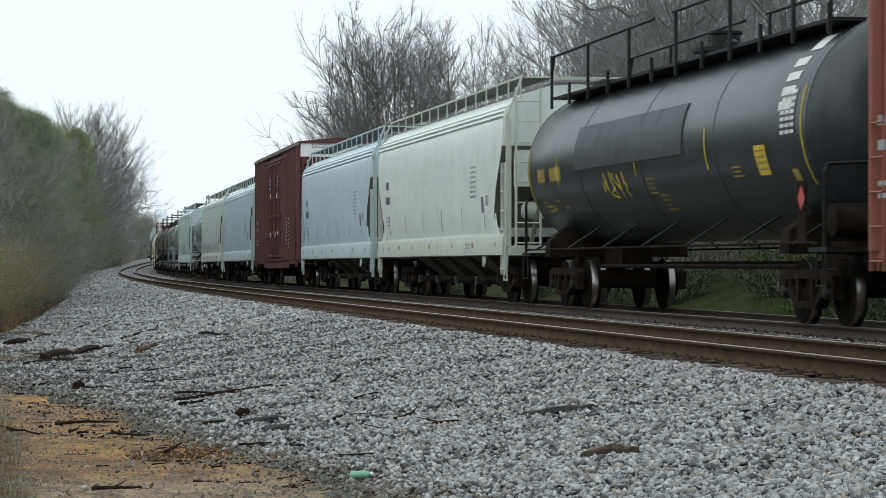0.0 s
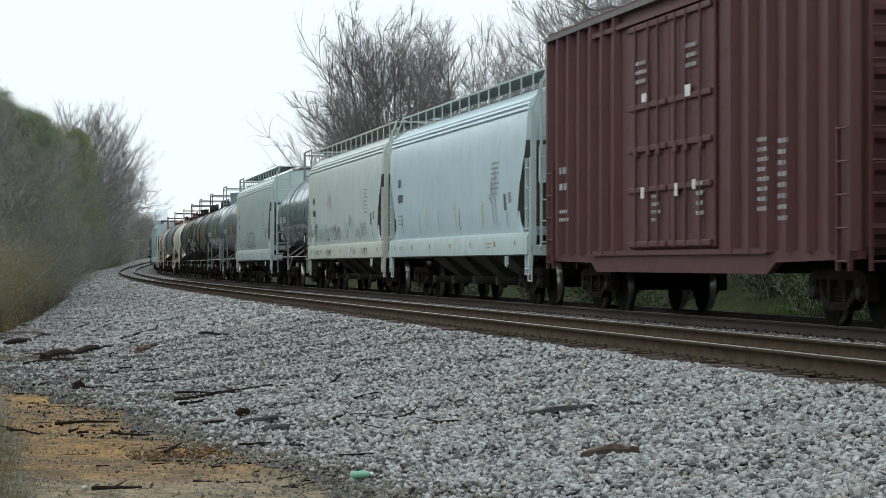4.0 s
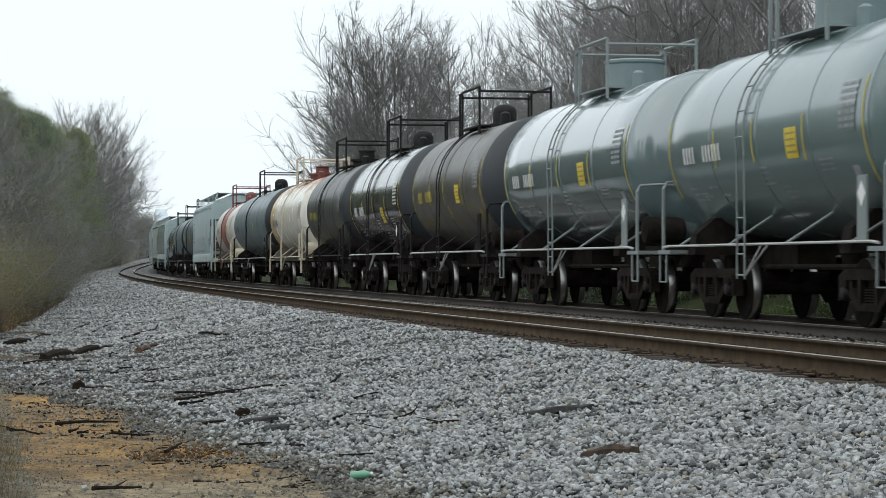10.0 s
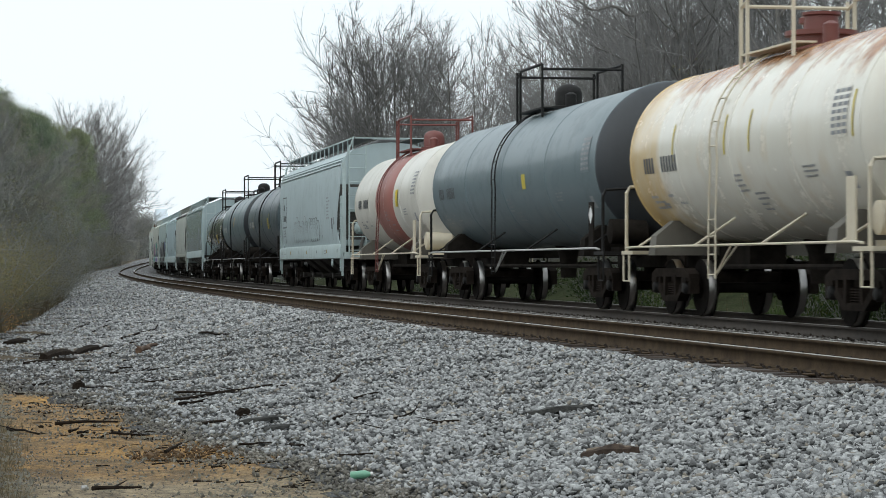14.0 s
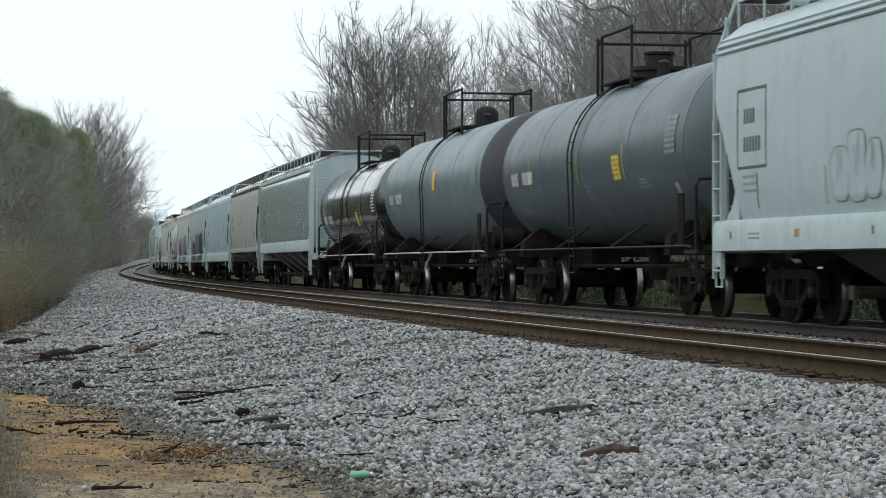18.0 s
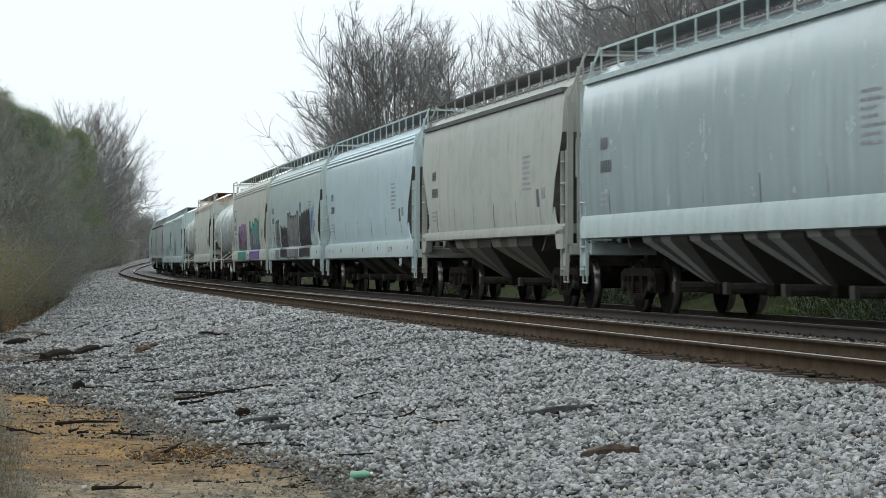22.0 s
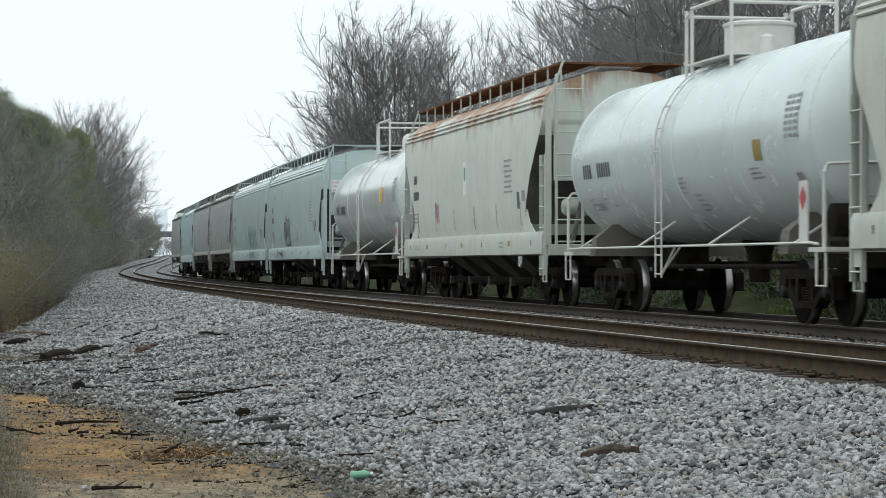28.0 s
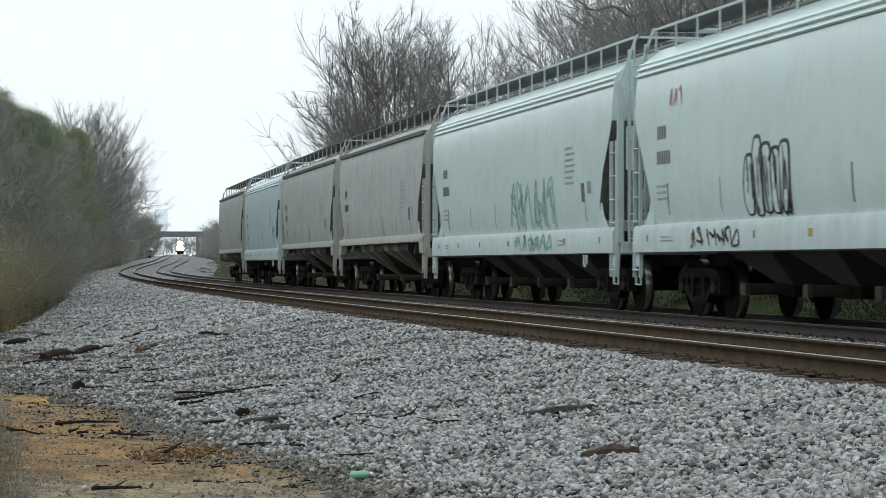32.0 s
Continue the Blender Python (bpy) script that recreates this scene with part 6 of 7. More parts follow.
def clump_tree(seed, h, stems=4, limbs=9, wide=0.34, fine=2, twig=None, low=0.25, climb=(0.3, 1.05), upward=0.25):
    """A leafless tree of several stems whose limbs fill one rounded, lacy crown."""
    rnd = np.random.default_rng(seed)
    wood, crown = [], []
    mid, rad = np.array([0, 0, h * 0.57]), np.array([h * wide, h * wide, h * 0.44])
    for k in range(stems):
        az0 = 6.283 * k / stems + rnd.uniform(-0.4, 0.4)
        out = rnd.uniform(0.06, 0.30)
        d = np.array([math.cos(az0) * out, math.sin(az0) * out, 1.0])
        seg, trunk, _ = wander(rnd, np.array([math.cos(az0) * 0.2, math.sin(az0) * 0.2, -0.3]), d / np.linalg.norm(d), h * rnd.uniform(0.7, 0.9), h * 0.009, h * 0.0016, 9, 0.05, 0.05)
        wood += seg
        for j in range(limbs):
            t = low + (0.97 - low) * (j + rnd.uniform(0, 0.9)) / limbs
            i = min(int(t * 9), 8)
            p = trunk[i] + (trunk[i + 1] - trunk[i]) * (t * 9 - i)
            az = az0 + rnd.normal(0, 1.1)
            el = rnd.uniform(*climb)
            dd = np.array([math.cos(az) * math.cos(el), math.sin(az) * math.cos(el), math.sin(el)])
            a, q = dd / rad, (p - mid) / rad
            disc = (a @ q) ** 2 - (a @ a) * (q @ q - 1)
            reach = (-(a @ q) + math.sqrt(disc)) / (a @ a) if disc > 0 else 0.0
            ln = min(max(reach, h * 0.07), h * 0.42) * rnd.uniform(0.72, 0.98)
            seg, pts, _ = wander(rnd, p, dd, ln, h * 0.0034 * (1.2 - t * 0.6), h * 0.001, 5, 0.13, 0.05)
            wood += seg
            for m in range(8):
                i2 = int(rnd.integers(1, 6))
                d2 = pts[i2] - pts[i2 - 1]
                d2 = d2 / np.linalg.norm(d2) + rnd.normal(0, 0.4, 3) + np.array([0, 0, upward])
                l2 = max(ln * rnd.uniform(0.25, 0.5), h * 0.05)
                seg2, pts2, e2 = wander(rnd, pts[i2], d2 / np.linalg.norm(d2), l2, h * 0.0014, h * 0.0008, 3, 0.10, 0.06)
                crown += seg2
                for m3 in range(6):
                    d3 = e2 + rnd.normal(0, 0.42, 3) + np.array([0, 0, 0.15])
                    seg3, pts3, e3 = wander(rnd, pts2[rnd.integers(1, 4)], d3 / np.linalg.norm(d3), l2 * rnd.uniform(0.3, 0.6), h * 0.0008, h * 0.0005, 2, 0.1, 0.04)
                    crown += seg3
                    for _ in range(fine):
                        d4 = e3 + rnd.normal(0, 0.5, 3)
                        pp = pts3[rnd.integers(1, 3)]
                        crown.append((pp, pp + d4 / np.linalg.norm(d4) * l2 * rnd.uniform(0.15, 0.35), h * 0.00042, h * 0.00026))
    return limbs_mesh("trunk", wood, BARK, 5), limbs_mesh("crown", crown, twig or TWIG, 3)


def leaf_cards(name, centres, size, rnd, material):
    """Many small two-sided leaves, each a bent diamond."""
    n = len(centres)
    a = rnd.normal(size=(n, 3))
    a /= np.linalg.norm(a, axis=1, keepdims=True)
    b = np.cross(a, rnd.normal(size=(n, 3)))
    b /= np.linalg.norm(b, axis=1, keepdims=True)
    sz = (size * rnd.uniform(0.6, 1.4, n))[:, None]
    v = np.stack([centres - a * sz, centres - b * sz * 0.45, centres + a * sz, centres + b * sz * 0.45], 1)
    f = np.arange(n * 4).reshape(n, 4)
    return raw(name, v.reshape(-1, 3), f, material)


# needle and dry-leaf colours are paled by the woods' haze
PINE_LEAF = leafy("dark_pine_needles", [(0.0, (0.12, 0.15, 0.10)), (0.5, (0.165, 0.20, 0.13)), (1.0, (0.22, 0.25, 0.165))])
BUD_LEAF = leafy("dull_olive_spring_leaves", [(0.0, (0.10, 0.105, 0.058)), (0.6, (0.145, 0.145, 0.08)), (1.0, (0.19, 0.175, 0.10))])
DRY_LEAF = leafy("dry_grey_brown_leaves", [(0.0, (0.215, 0.220, 0.200)), (0.6, (0.265, 0.266, 0.240)), (1.0, (0.34, 0.325, 0.28))])
GRASS = leafy("fresh_green_grass", [(0.0, (0.045, 0.075, 0.022)), (0.6, (0.08, 0.125, 0.036)), (1.0, (0.135, 0.15, 0.065))])
STRAW = leafy("dead_straw_grass", [(0.0, (0.10, 0.08, 0.05)), (0.6, (0.17, 0.135, 0.085)), (1.0, (0.24, 0.19, 0.12))])


def pine(seed, h):
    rnd = np.random.default_rng(seed)
    wood, _, _ = wander(rnd, np.array([0, 0, -0.3]), np.array([0.0, 0.0, 1.0]), h, h * 0.016, h * 0.003, 8, 0.03, 0.05)
    tips = []
    for j in range(46):
        t = 0.28 + 0.70 * j / 46
        az = j * 2.4
        ln = h * (0.21 * (1 - t) + 0.045) * rnd.uniform(0.7, 1.25)
        p = wood[min(int(t * 8), 7)][0] + np.array([0, 0, (t * 8 % 1) * h / 8])
        dd = np.array([math.cos(az), math.sin(az), rnd.uniform(0.0, 0.35)])
        seg, pts, _ = wander(rnd, p, dd / np.linalg.norm(dd), ln, h * 0.003, h * 0.001, 3, 0.1, 0.04)
        wood += seg
        for q in pts[1:]:
            for _ in range(3):
                c = q + rnd.normal(0, ln * 0.16, 3)
                tips.append(c + rnd.normal(0, h * 0.021, (130, 3)) * np.array([1, 1, 0.7]))
    return limbs_mesh("trunk", wood, BARK, 5), leaf_cards("crown", np.concatenate(tips), h * 0.0036, rnd, PINE_LEAF)


def shrub(seed, h, leaf, leaves, stems=38, size=0.018):
    """A thicket bush: crooked stems, twigs and a scatter of leaves."""
    rnd = np.random.default_rng(seed)
    segs, tips = [], []
    for j in range(stems):
        az, r = rnd.uniform(0, 6.28), rnd.uniform(0, h * 0.35)
        p = np.array([math.cos(az) * r, math.sin(az) * r, -0.15])
        d = np.array([math.cos(az) * 0.35, math.sin(az) * 0.35, 1.0]) + rnd.normal(0, 0.15, 3)
        sg, pts, e = wander(rnd, p, d / np.linalg.norm(d), h * rnd.uniform(0.6, 1.0), 0.012, 0.005, 5, 0.14, 0.0)
        segs += sg
        for m in range(9):
            q = pts[rnd.integers(1, 6)]
            d2 = e + rnd.normal(0, 0.7, 3)
            s2, p2, _ = wander(rnd, q, d2 / np.linalg.norm(d2), h * rnd.uniform(0.12, 0.32), 0.007, 0.003, 2, 0.2, 0.02)
            segs += s2
            tips += p2
    tips = np.array(tips)
    c = tips[rnd.integers(0, len(tips), leaves)] + rnd.normal(0, 0.10, (leaves, 3))
    return limbs_mesh("branchwork", segs, BRUSH, 3), leaf_cards("foliage", c, size, rnd, leaf)


def plant(name, meshes, label, category, group, s, lat, scale=1.0, turn=0.0):
    ob = thing(name, label, category, group)
    for me in meshes:
        part(me.name.split(".")[0], me, None, ob)
    place_plant(ob, s, lat, scale, turn)
    return ob


def plant_pose(s, lat, scale, turn):
    p = on_line(s, lat, float(np.interp(lat, PROFILE_LAT, PROFILE_UP)) - 0.05)
    return Matrix.LocRotScale(Vector(p), Euler((0, 0, turn)), (scale, scale, scale))


def place_plant(ob, s, lat, scale, turn):
    ob.matrix_basis = plant_pose(s, lat, scale, turn)


def again(ob, s, lat, scale, turn):
    """A copy of a plant at its own size and turn."""
    c = copy_thing(ob, Matrix.Identity(4))
    c.matrix_basis = plant_pose(s, lat, scale, turn)
    return c


rw = random.Random(21)
STRAW_LEAF = leafy("olive_and_straw_undergrowth", [(0.0, (0.17, 0.165, 0.10)), (0.5, (0.25, 0.235, 0.145)), (0.8, (0.33, 0.275, 0.155)), (1.0, (0.21, 0.225, 0.11))])
RUSSET_LEAF = leafy("russet_dead_leaves", [(0.0, (0.24, 0.15, 0.075)), (0.6, (0.36, 0.22, 0.11)), (1.0, (0.44, 0.30, 0.17))])
IVY = leafy("green_ivy_and_briar", [(0.0, (0.018, 0.034, 0.012)), (0.6, (0.038, 0.066, 0.020)), (1.0, (0.075, 0.09, 0.034))])
BARE = [bare_tree(31 + k, 15.0, 0.05, 17 + k, 2, 0.14 + 0.03 * k) for k in range(3)] + [bare_tree(34, 15.0, 0.06, 18, 1, 0.12)]
BROAD_M = bare_tree(91, 15.0, 0.04, 22, 2, 0.3, (0.1, 0.85), TWIG_PALE, 1.2)
CLUMP_M = [clump_tree(141, 15.0, 6, 9, 0.37, 2), clump_tree(142, 15.0, 5, 8, 0.33, 2, TWIG), clump_tree(143, 15.0, 1, 30, 0.32, 2, TWIG, 0.2, (0.0, 0.8), 0.08)]
MIDS_M = [bare_tree(51 + k, 15.0, 0.05, 16, 1, 0.16, (0.2, 0.95), TWIG_PALE) for k in range(2)]
THIN = [bare_tree(61 + k, 15.0, 0.06, 14, 0, 0.12) for k in range(2)]
PINES = [pine(71, 14.0), pine(72, 14.0)]
# bud colour paled so it carries the haze over left and far woods
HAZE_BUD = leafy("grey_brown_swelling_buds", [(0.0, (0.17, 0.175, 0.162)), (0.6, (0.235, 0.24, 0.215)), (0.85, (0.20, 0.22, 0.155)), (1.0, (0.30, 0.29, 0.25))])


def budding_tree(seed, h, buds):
    """A leafless tree veiled by fine twigs and small buds in a haze-paled colour."""
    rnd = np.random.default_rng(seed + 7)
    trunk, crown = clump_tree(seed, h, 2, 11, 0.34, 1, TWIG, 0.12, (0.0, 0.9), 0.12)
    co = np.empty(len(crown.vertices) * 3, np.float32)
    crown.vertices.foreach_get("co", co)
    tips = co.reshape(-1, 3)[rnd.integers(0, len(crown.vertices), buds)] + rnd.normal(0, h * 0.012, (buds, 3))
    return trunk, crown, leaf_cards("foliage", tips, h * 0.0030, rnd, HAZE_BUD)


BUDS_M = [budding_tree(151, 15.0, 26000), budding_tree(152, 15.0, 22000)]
BUSH = [shrub(81, 3.0, DRY_LEAF, 23000), shrub(82, 3.0, BUD_LEAF, 23000), shrub(83, 3.0, DRY_LEAF, 20000, 50), shrub(84, 1.6, IVY, 2600, 30, 0.045), shrub(85, 2.2, STRAW_LEAF, 26000, 42, 0.024), shrub(86, 1.2, RUSSET_LEAF, 6000, 24, 0.022)]
TREES = [plant("bare_tree", BARE[k], "leafless grey-brown broadleaf tree in the woods behind the tracks", "tree", "trees behind the train", 100 - 9 * k, 11.5 + 2 * (k % 2), 0.72 + 0.03 * k, k * 1.3) for k in range(4)]
THINS = [plant("bare_tree", THIN[k], "thin leafless tree at the back of the woods", "tree", "trees behind the train", 150 - 40 * k, 24, 1.0, k) for k in range(2)]
MIDS = [plant("bare_tree", MIDS_M[k], "tall leafless tree in the woods beside the line", "tree", "trees left of the line", 380 + 30 * k, -11.0 - k, 1.35, k) for k in range(2)]
PINE_T = [plant("pine_tree", PINES[k], "dark green pine standing in the bare woods", "tree", "pines beside the line", 205 + 42 * k, -15.5 - 2 * k, 1.0 + 0.2 * k, k) for k in range(2)]
BUSHES = [plant("briar_bush" if k == 3 else "thicket_bush", BUSH[k], ("dense brown leafless bush at the wood's edge", "olive budding bush at the wood's edge", "twiggy grey-brown bush at the wood's edge", "low green briar on the bank behind the track", "straw-brown tangle of dead stems at the wood's edge", "low shrub holding russet dead leaves at the wood's edge")[k], "bush", "bushes along the line", (70, 79, 88, 50, 56, 60.5)[k], (-12.5, -12.5, -12.5, 7.0, -13.4, -12.3)[k], 1.0, k) for k in range(6)]
CLUMPS = [plant("bare_tree", CLUMP_M[k], ("wide leafless tree of several stems with a rounded crown", "grey leafless tree of several upright stems", "single-stemmed leafless tree with a rounded lacy crown")[k], "tree", "trees behind the train" if k < 2 else "trees left of the line", (168, 160, 372)[k], (11.7, 16.5, -12.6)[k], (1.16, 1.05, 1.4)[k], k * 1.1) for k in range(3)]
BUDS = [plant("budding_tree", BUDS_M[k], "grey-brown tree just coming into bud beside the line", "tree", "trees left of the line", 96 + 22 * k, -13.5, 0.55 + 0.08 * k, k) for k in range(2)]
BROAD = plant("bare_tree", BROAD_M, "broad leafless tree with a lacy grey crown", "tree", "trees left of the line", 398, -12.0, 1.42, 0.4)

# right side, behind the train: a dense wood that ends in a clearing
s = 106.0
j = 0
while s > 24:
    again(TREES[j % 4] if j % 3 == 1 else CLUMPS[j % 2], s + rw.uniform(-2, 2), 10.5 + rw.uniform(-1.0, 3.5), 0.78 * rw.uniform(0.85, 1.12), rw.uniform(0, 6.28))
    s -= 9.5
    j += 1
for k, s, lat, sc in ((0, 164, 13.0, 1.1), (0, 167, 12.6, 1.08), (1, 170, 11.0, 0.86), (1, 171, 10.4, 0.72), (0, 172, 9.6, 0.5), (0, 163, 10.4, 0.62), (1, 152, 12.0, 0.6), (0, 141, 12.6, 0.5), (1, 129, 12.2, 0.56), (0, 117, 12.8, 0.66), (1, 104, 12.8, 0.84), (0, 92, 12.0, 0.8), (1, 80, 12.6, 0.8), (0, 68, 12.0, 0.72)):
    again(CLUMPS[k], s, lat, sc, s)
for s, lat, sc in ((163, 10.4, 2.0), (168, 10.2, 1.7), (171, 12.0, 1.9)):
    again(BUSHES[int(s) % 3], s, lat, sc, s)
for j in range(15):
    again(THINS[j % 2], 154 - 8.6 * j, 22 + rw.uniform(-3, 10), rw.uniform(0.62, 0.85), rw.uniform(0, 6.28))
for j in range(48):
    s = 166 - 2.95 * j
    again(BUSHES[(1, 0, 1, 2)[j % 4]], s, 10.0 + rw.uniform(-0.8, 5.5), rw.uniform(0.8, 1.5), rw.uniform(0, 6.28))
for j in range(27):
    again(BUSHES[j % 3], 168 - 5.0 * j, 12 + rw.uniform(0, 8), rw.uniform(1.4, 2.2), rw.uniform(0, 6.28))
for j in range(34):
    again(BUSHES[3], 24 * (110 / 24) ** (j / 33), 7.2 + rw.uniform(-0.8, 2.2), rw.uniform(0.6, 1.15), rw.uniform(0, 6.28))


def verge(s):
    """Where the woods begin left of the line."""
    return float(np.interp(s, [45, 60, 80, 110, 160, 460, 700, 1000], [-13.0, -12.0, -10.9, -9.8, -9.6, -10.2, -11.0, -11.0]))


# left side: brush at the edge, taller trees behind, rising with distance
s = 48.0
j = 0
while s < 430:
    big = float(np.interp(s, [50, 80, 120, 200, 430], [0.75, 1.05, 1.5, 1.7, 1.8]))
    lat = verge(s) - 0.5 - 0.25 * big - rw.uniform(0, 1.6)
    again(BUSHES[(4, 4, 1, 4)[j % 4] if s < 90 else (0, 1, 2, 1)[j % 4]], s, lat, rw.uniform(0.65, 1.05) * big * float(np.interp(s, [58, 70, 86], [1.55, 1.3, 1.0])), rw.uniform(0, 6.28))
    again(BUSHES[(2, 0, 2)[j % 3]], s + 1.0, lat - 1.8 - rw.uniform(0, 2), rw.uniform(0.9, 1.35) * big, rw.uniform(0, 6.28))
    s += np.interp(s, [50, 120, 260, 430], [1.9, 2.8, 6.0, 9.0])
    j += 1
for j in range(70):
    s = 60 * (560 / 60) ** (j / 69)
    h = float(np.interp(s, [60, 90, 120, 150, 200, 250, 300, 350, 400, 450, 560], [6.4, 8.0, 9.0, 10.0, 12.6, 14.8, 16.5, 16.5, 12.5, 10.0, 9.0])) * rw.uniform(0.78, 1.06)
    again(PINE_T[j % 2] if 120 < s < 330 and j % 3 == 1 else BUDS[j % 2] if s < 330 else CLUMPS[2], s, verge(s) - 1.6 - rw.uniform(0, 4.5), h / 15.0, rw.uniform(0, 6.28))
for s, lat, h in ((352, -13.6, 21.5), (360, -12.9, 22.3), (376, -12.7, 21.6), (391, -12.6, 19.6), (366, -12.4, 22.0), (385, -10.3, 20.5), (393, -9.8, 19.3), (405, -9.5, 17.0), (440, -12.4, 12.5), (480, -12.0, 11.0)):
    again(CLUMPS[2] if int(s) % 4 else BROAD, s, lat, h / 15.0, s)
for s, lat, h in ((112, -12.7, 9.6), (122, -12.2, 9.4), (133, -12.6, 10.6), (146, -12.0, 11.0), (205, -12.2, 13.6), (230, -12.5, 15.2), (255, -12.4, 16.0), (282, -12.3, 17.2), (312, -12.2, 18.0), (332, -12.0, 18.2)):
    again(PINE_T[int(s) % 2], s, lat, h / 14.0, s)
for j in range(27):
    s = 122 + 8.6 * j
    h = float(np.interp(s, [120, 150, 200, 250, 300, 345], [9.0, 10.8, 13.6, 16.2, 18.6, 18.0]))
    again(PINE_T[j % 2], s, -11.2 - rw.uniform(0, 3.0), h / 14.0 * rw.uniform(0.72, 1.1), rw.uniform(0, 6.28))
for j in range(34):
    s = 440 + 16 * j
    h = float(np.interp(s, [440, 560, 650, 750, 980], [11, 11, 12, 12.5, 13]))
    again(THINS[j % 2], s, verge(s) - 1.5 - rw.uniform(0, 5), h / 15 * rw.uniform(0.8, 1.05), rw.uniform(0, 6.28))
    again(BUSHES[0], s + 5, verge(s) - 0.8 - rw.uniform(0, 2), rw.uniform(1.4, 2.0), j)
for j in range(22):
    again(THINS[j % 2], 520 + 20 * j, 13 + rw.uniform(0, 12), rw.uniform(0.45, 0.7), rw.uniform(0, 6.28))
    if j % 2:
        again(BUSHES[2], 340 + 28 * j, 6 + rw.uniform(0, 4), rw.uniform(0.9, 1.5), j)

for j in range(40):
    s = 178 + 16 * j
    again(BUSHES[(0, 2)[j % 2]], s, 7.0 + 0.004 * (s - 178) + rw.uniform(0, 3.0), rw.uniform(0.8, 1.3) * (1 + s / 500), rw.uniform(0, 6.28))
    if j > 4:
        again(THINS[j % 2], s, 9.0 + rw.uniform(0, 5), rw.uniform(0.45, 0.62), rw.uniform(0, 6.28))

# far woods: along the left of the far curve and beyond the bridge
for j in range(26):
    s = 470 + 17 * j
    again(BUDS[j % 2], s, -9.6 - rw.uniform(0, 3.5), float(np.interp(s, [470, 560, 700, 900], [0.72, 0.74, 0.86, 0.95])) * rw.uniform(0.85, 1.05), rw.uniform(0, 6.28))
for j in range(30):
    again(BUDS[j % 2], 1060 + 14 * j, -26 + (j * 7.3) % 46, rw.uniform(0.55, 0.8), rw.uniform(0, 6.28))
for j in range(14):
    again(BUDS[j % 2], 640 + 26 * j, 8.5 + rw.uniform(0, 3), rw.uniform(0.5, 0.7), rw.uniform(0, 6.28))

# a tree that leans a limb out over the train
LIMB = plant("bare_tree", MIDS_M[0], "bare tree stretching a dark crooked limb outward", "tree", "trees behind the train", 80, 9.0, 0.82, 2.0)
cr = Shape()
cr.tube(smooth_path([(0.0, 0.0, 11.3), (-0.7, 0.1, 11.1), (-1.4, 0.0, 11.45), (-2.2, 0.2, 11.3), (-3.0, 0.1, 11.75), (-4.2, 0.3, 12.1)]), 0.075, 6, True, 0.035)
part("limb", cr, BARK, LIMB, "dark crooked limb").matrix_basis = pose(0, 0, 0, 0, 0, math.degrees(-2.0))

# unseen pines behind and beside the camera, past the brush, added to darken reflections
for j in range(22):
    again(PINE_T[j % 2], 82 + 2.6 * j, (-18.0 if j % 2 else -21.0) - rw.uniform(0, 2.0), rw.uniform(0.8, 0.95), rw.uniform(0, 6.28))
for j in range(24):
    again(PINE_T[j % 2], 36 - 5 * j, -20 - rw.uniform(0, 6), rw.uniform(0.7, 1.0), j)


def blades(name, n, s0, s1, lat_fn, h0, h1, width, material, label):
    """Single grass blades, each a thin bent triangle."""
    g = np.random.default_rng(n)
    s = s0 * (s1 / s0) ** g.uniform(0, 1, n)
    lat = lat_fn(g, n, s)
    p = on_line(s, lat, np.interp(lat, PROFILE_LAT, PROFILE_UP) - 0.03)
    a = g.uniform(0, 6.28, n)
    side = np.stack([np.cos(a), np.sin(a), np.zeros(n)], -1) * width
    lean = np.stack([g.normal(0, 0.3, n), g.normal(0, 0.3, n), np.ones(n)], -1) * g.uniform(h0, h1, n)[:, None]
    v = np.stack([p - side, p + side, p + lean], 1).reshape(-1, 3)
    ob = new(name, raw(name, v, np.arange(n * 3).reshape(n, 3), material))
    return tagged(ob, label, "grass", kind="stuff")


blades("bank_grass", 42000, 28, 62, lambda g, n, s: g.uniform(2.8, 10.5, n), 0.10, 0.45, 0.012, GRASS, "fresh green grass on the bank behind the track")
blades("bank_straw", 900, 26, 70, lambda g, n, s: g.uniform(3.0, 11, n), 0.2, 0.7, 0.010, STRAW, "dead straw among the grass on the bank")
blades("verge_straw", 40000, 40, 160, lambda g, n, s: np.interp(s, [45, 60, 80, 110, 160], [-12.8, -11.8, -10.7, -9.6, -9.4]) - np.abs(g.normal(0, 1.3, n)), 0.12, 0.8, 0.011, STRAW, "dead straw-brown grass along the wood's edge")

blades("path_weeds", 1500, 15.5, 27, lambda g, n, s: -12.42 + s * 0.0126 + np.abs(g.normal(0, 0.13, n)), 0.03, 0.11, 0.005, STRAW, "low dead weeds and straw beside the trodden clay")


# ---- far end of the line ----
CONCRETE = plain("weathered_bridge_concrete", (0.14, 0.15, 0.16), 0.9, 0, 0.15, 0.6)
# the skyline haze is put into the tower's wall colour
HAZE_WALL = plain("pale_distant_tower_wall", (0.62, 0.68, 0.72), 0.9, 0, 0.05, 0.2)
LOCO_PAINT = paint("orange_locomotive_paint", (0.42, 0.24, 0.18), 0.5, 0.2, 0.2)
LAMP = lit("headlight_glass", (1.0, 0.98, 0.95), 8.0)
CAB_WHITE = plain("white_cabinet_roof_paint", (0.8, 0.8, 0.8), 0.5, 0, 0.05, 3)

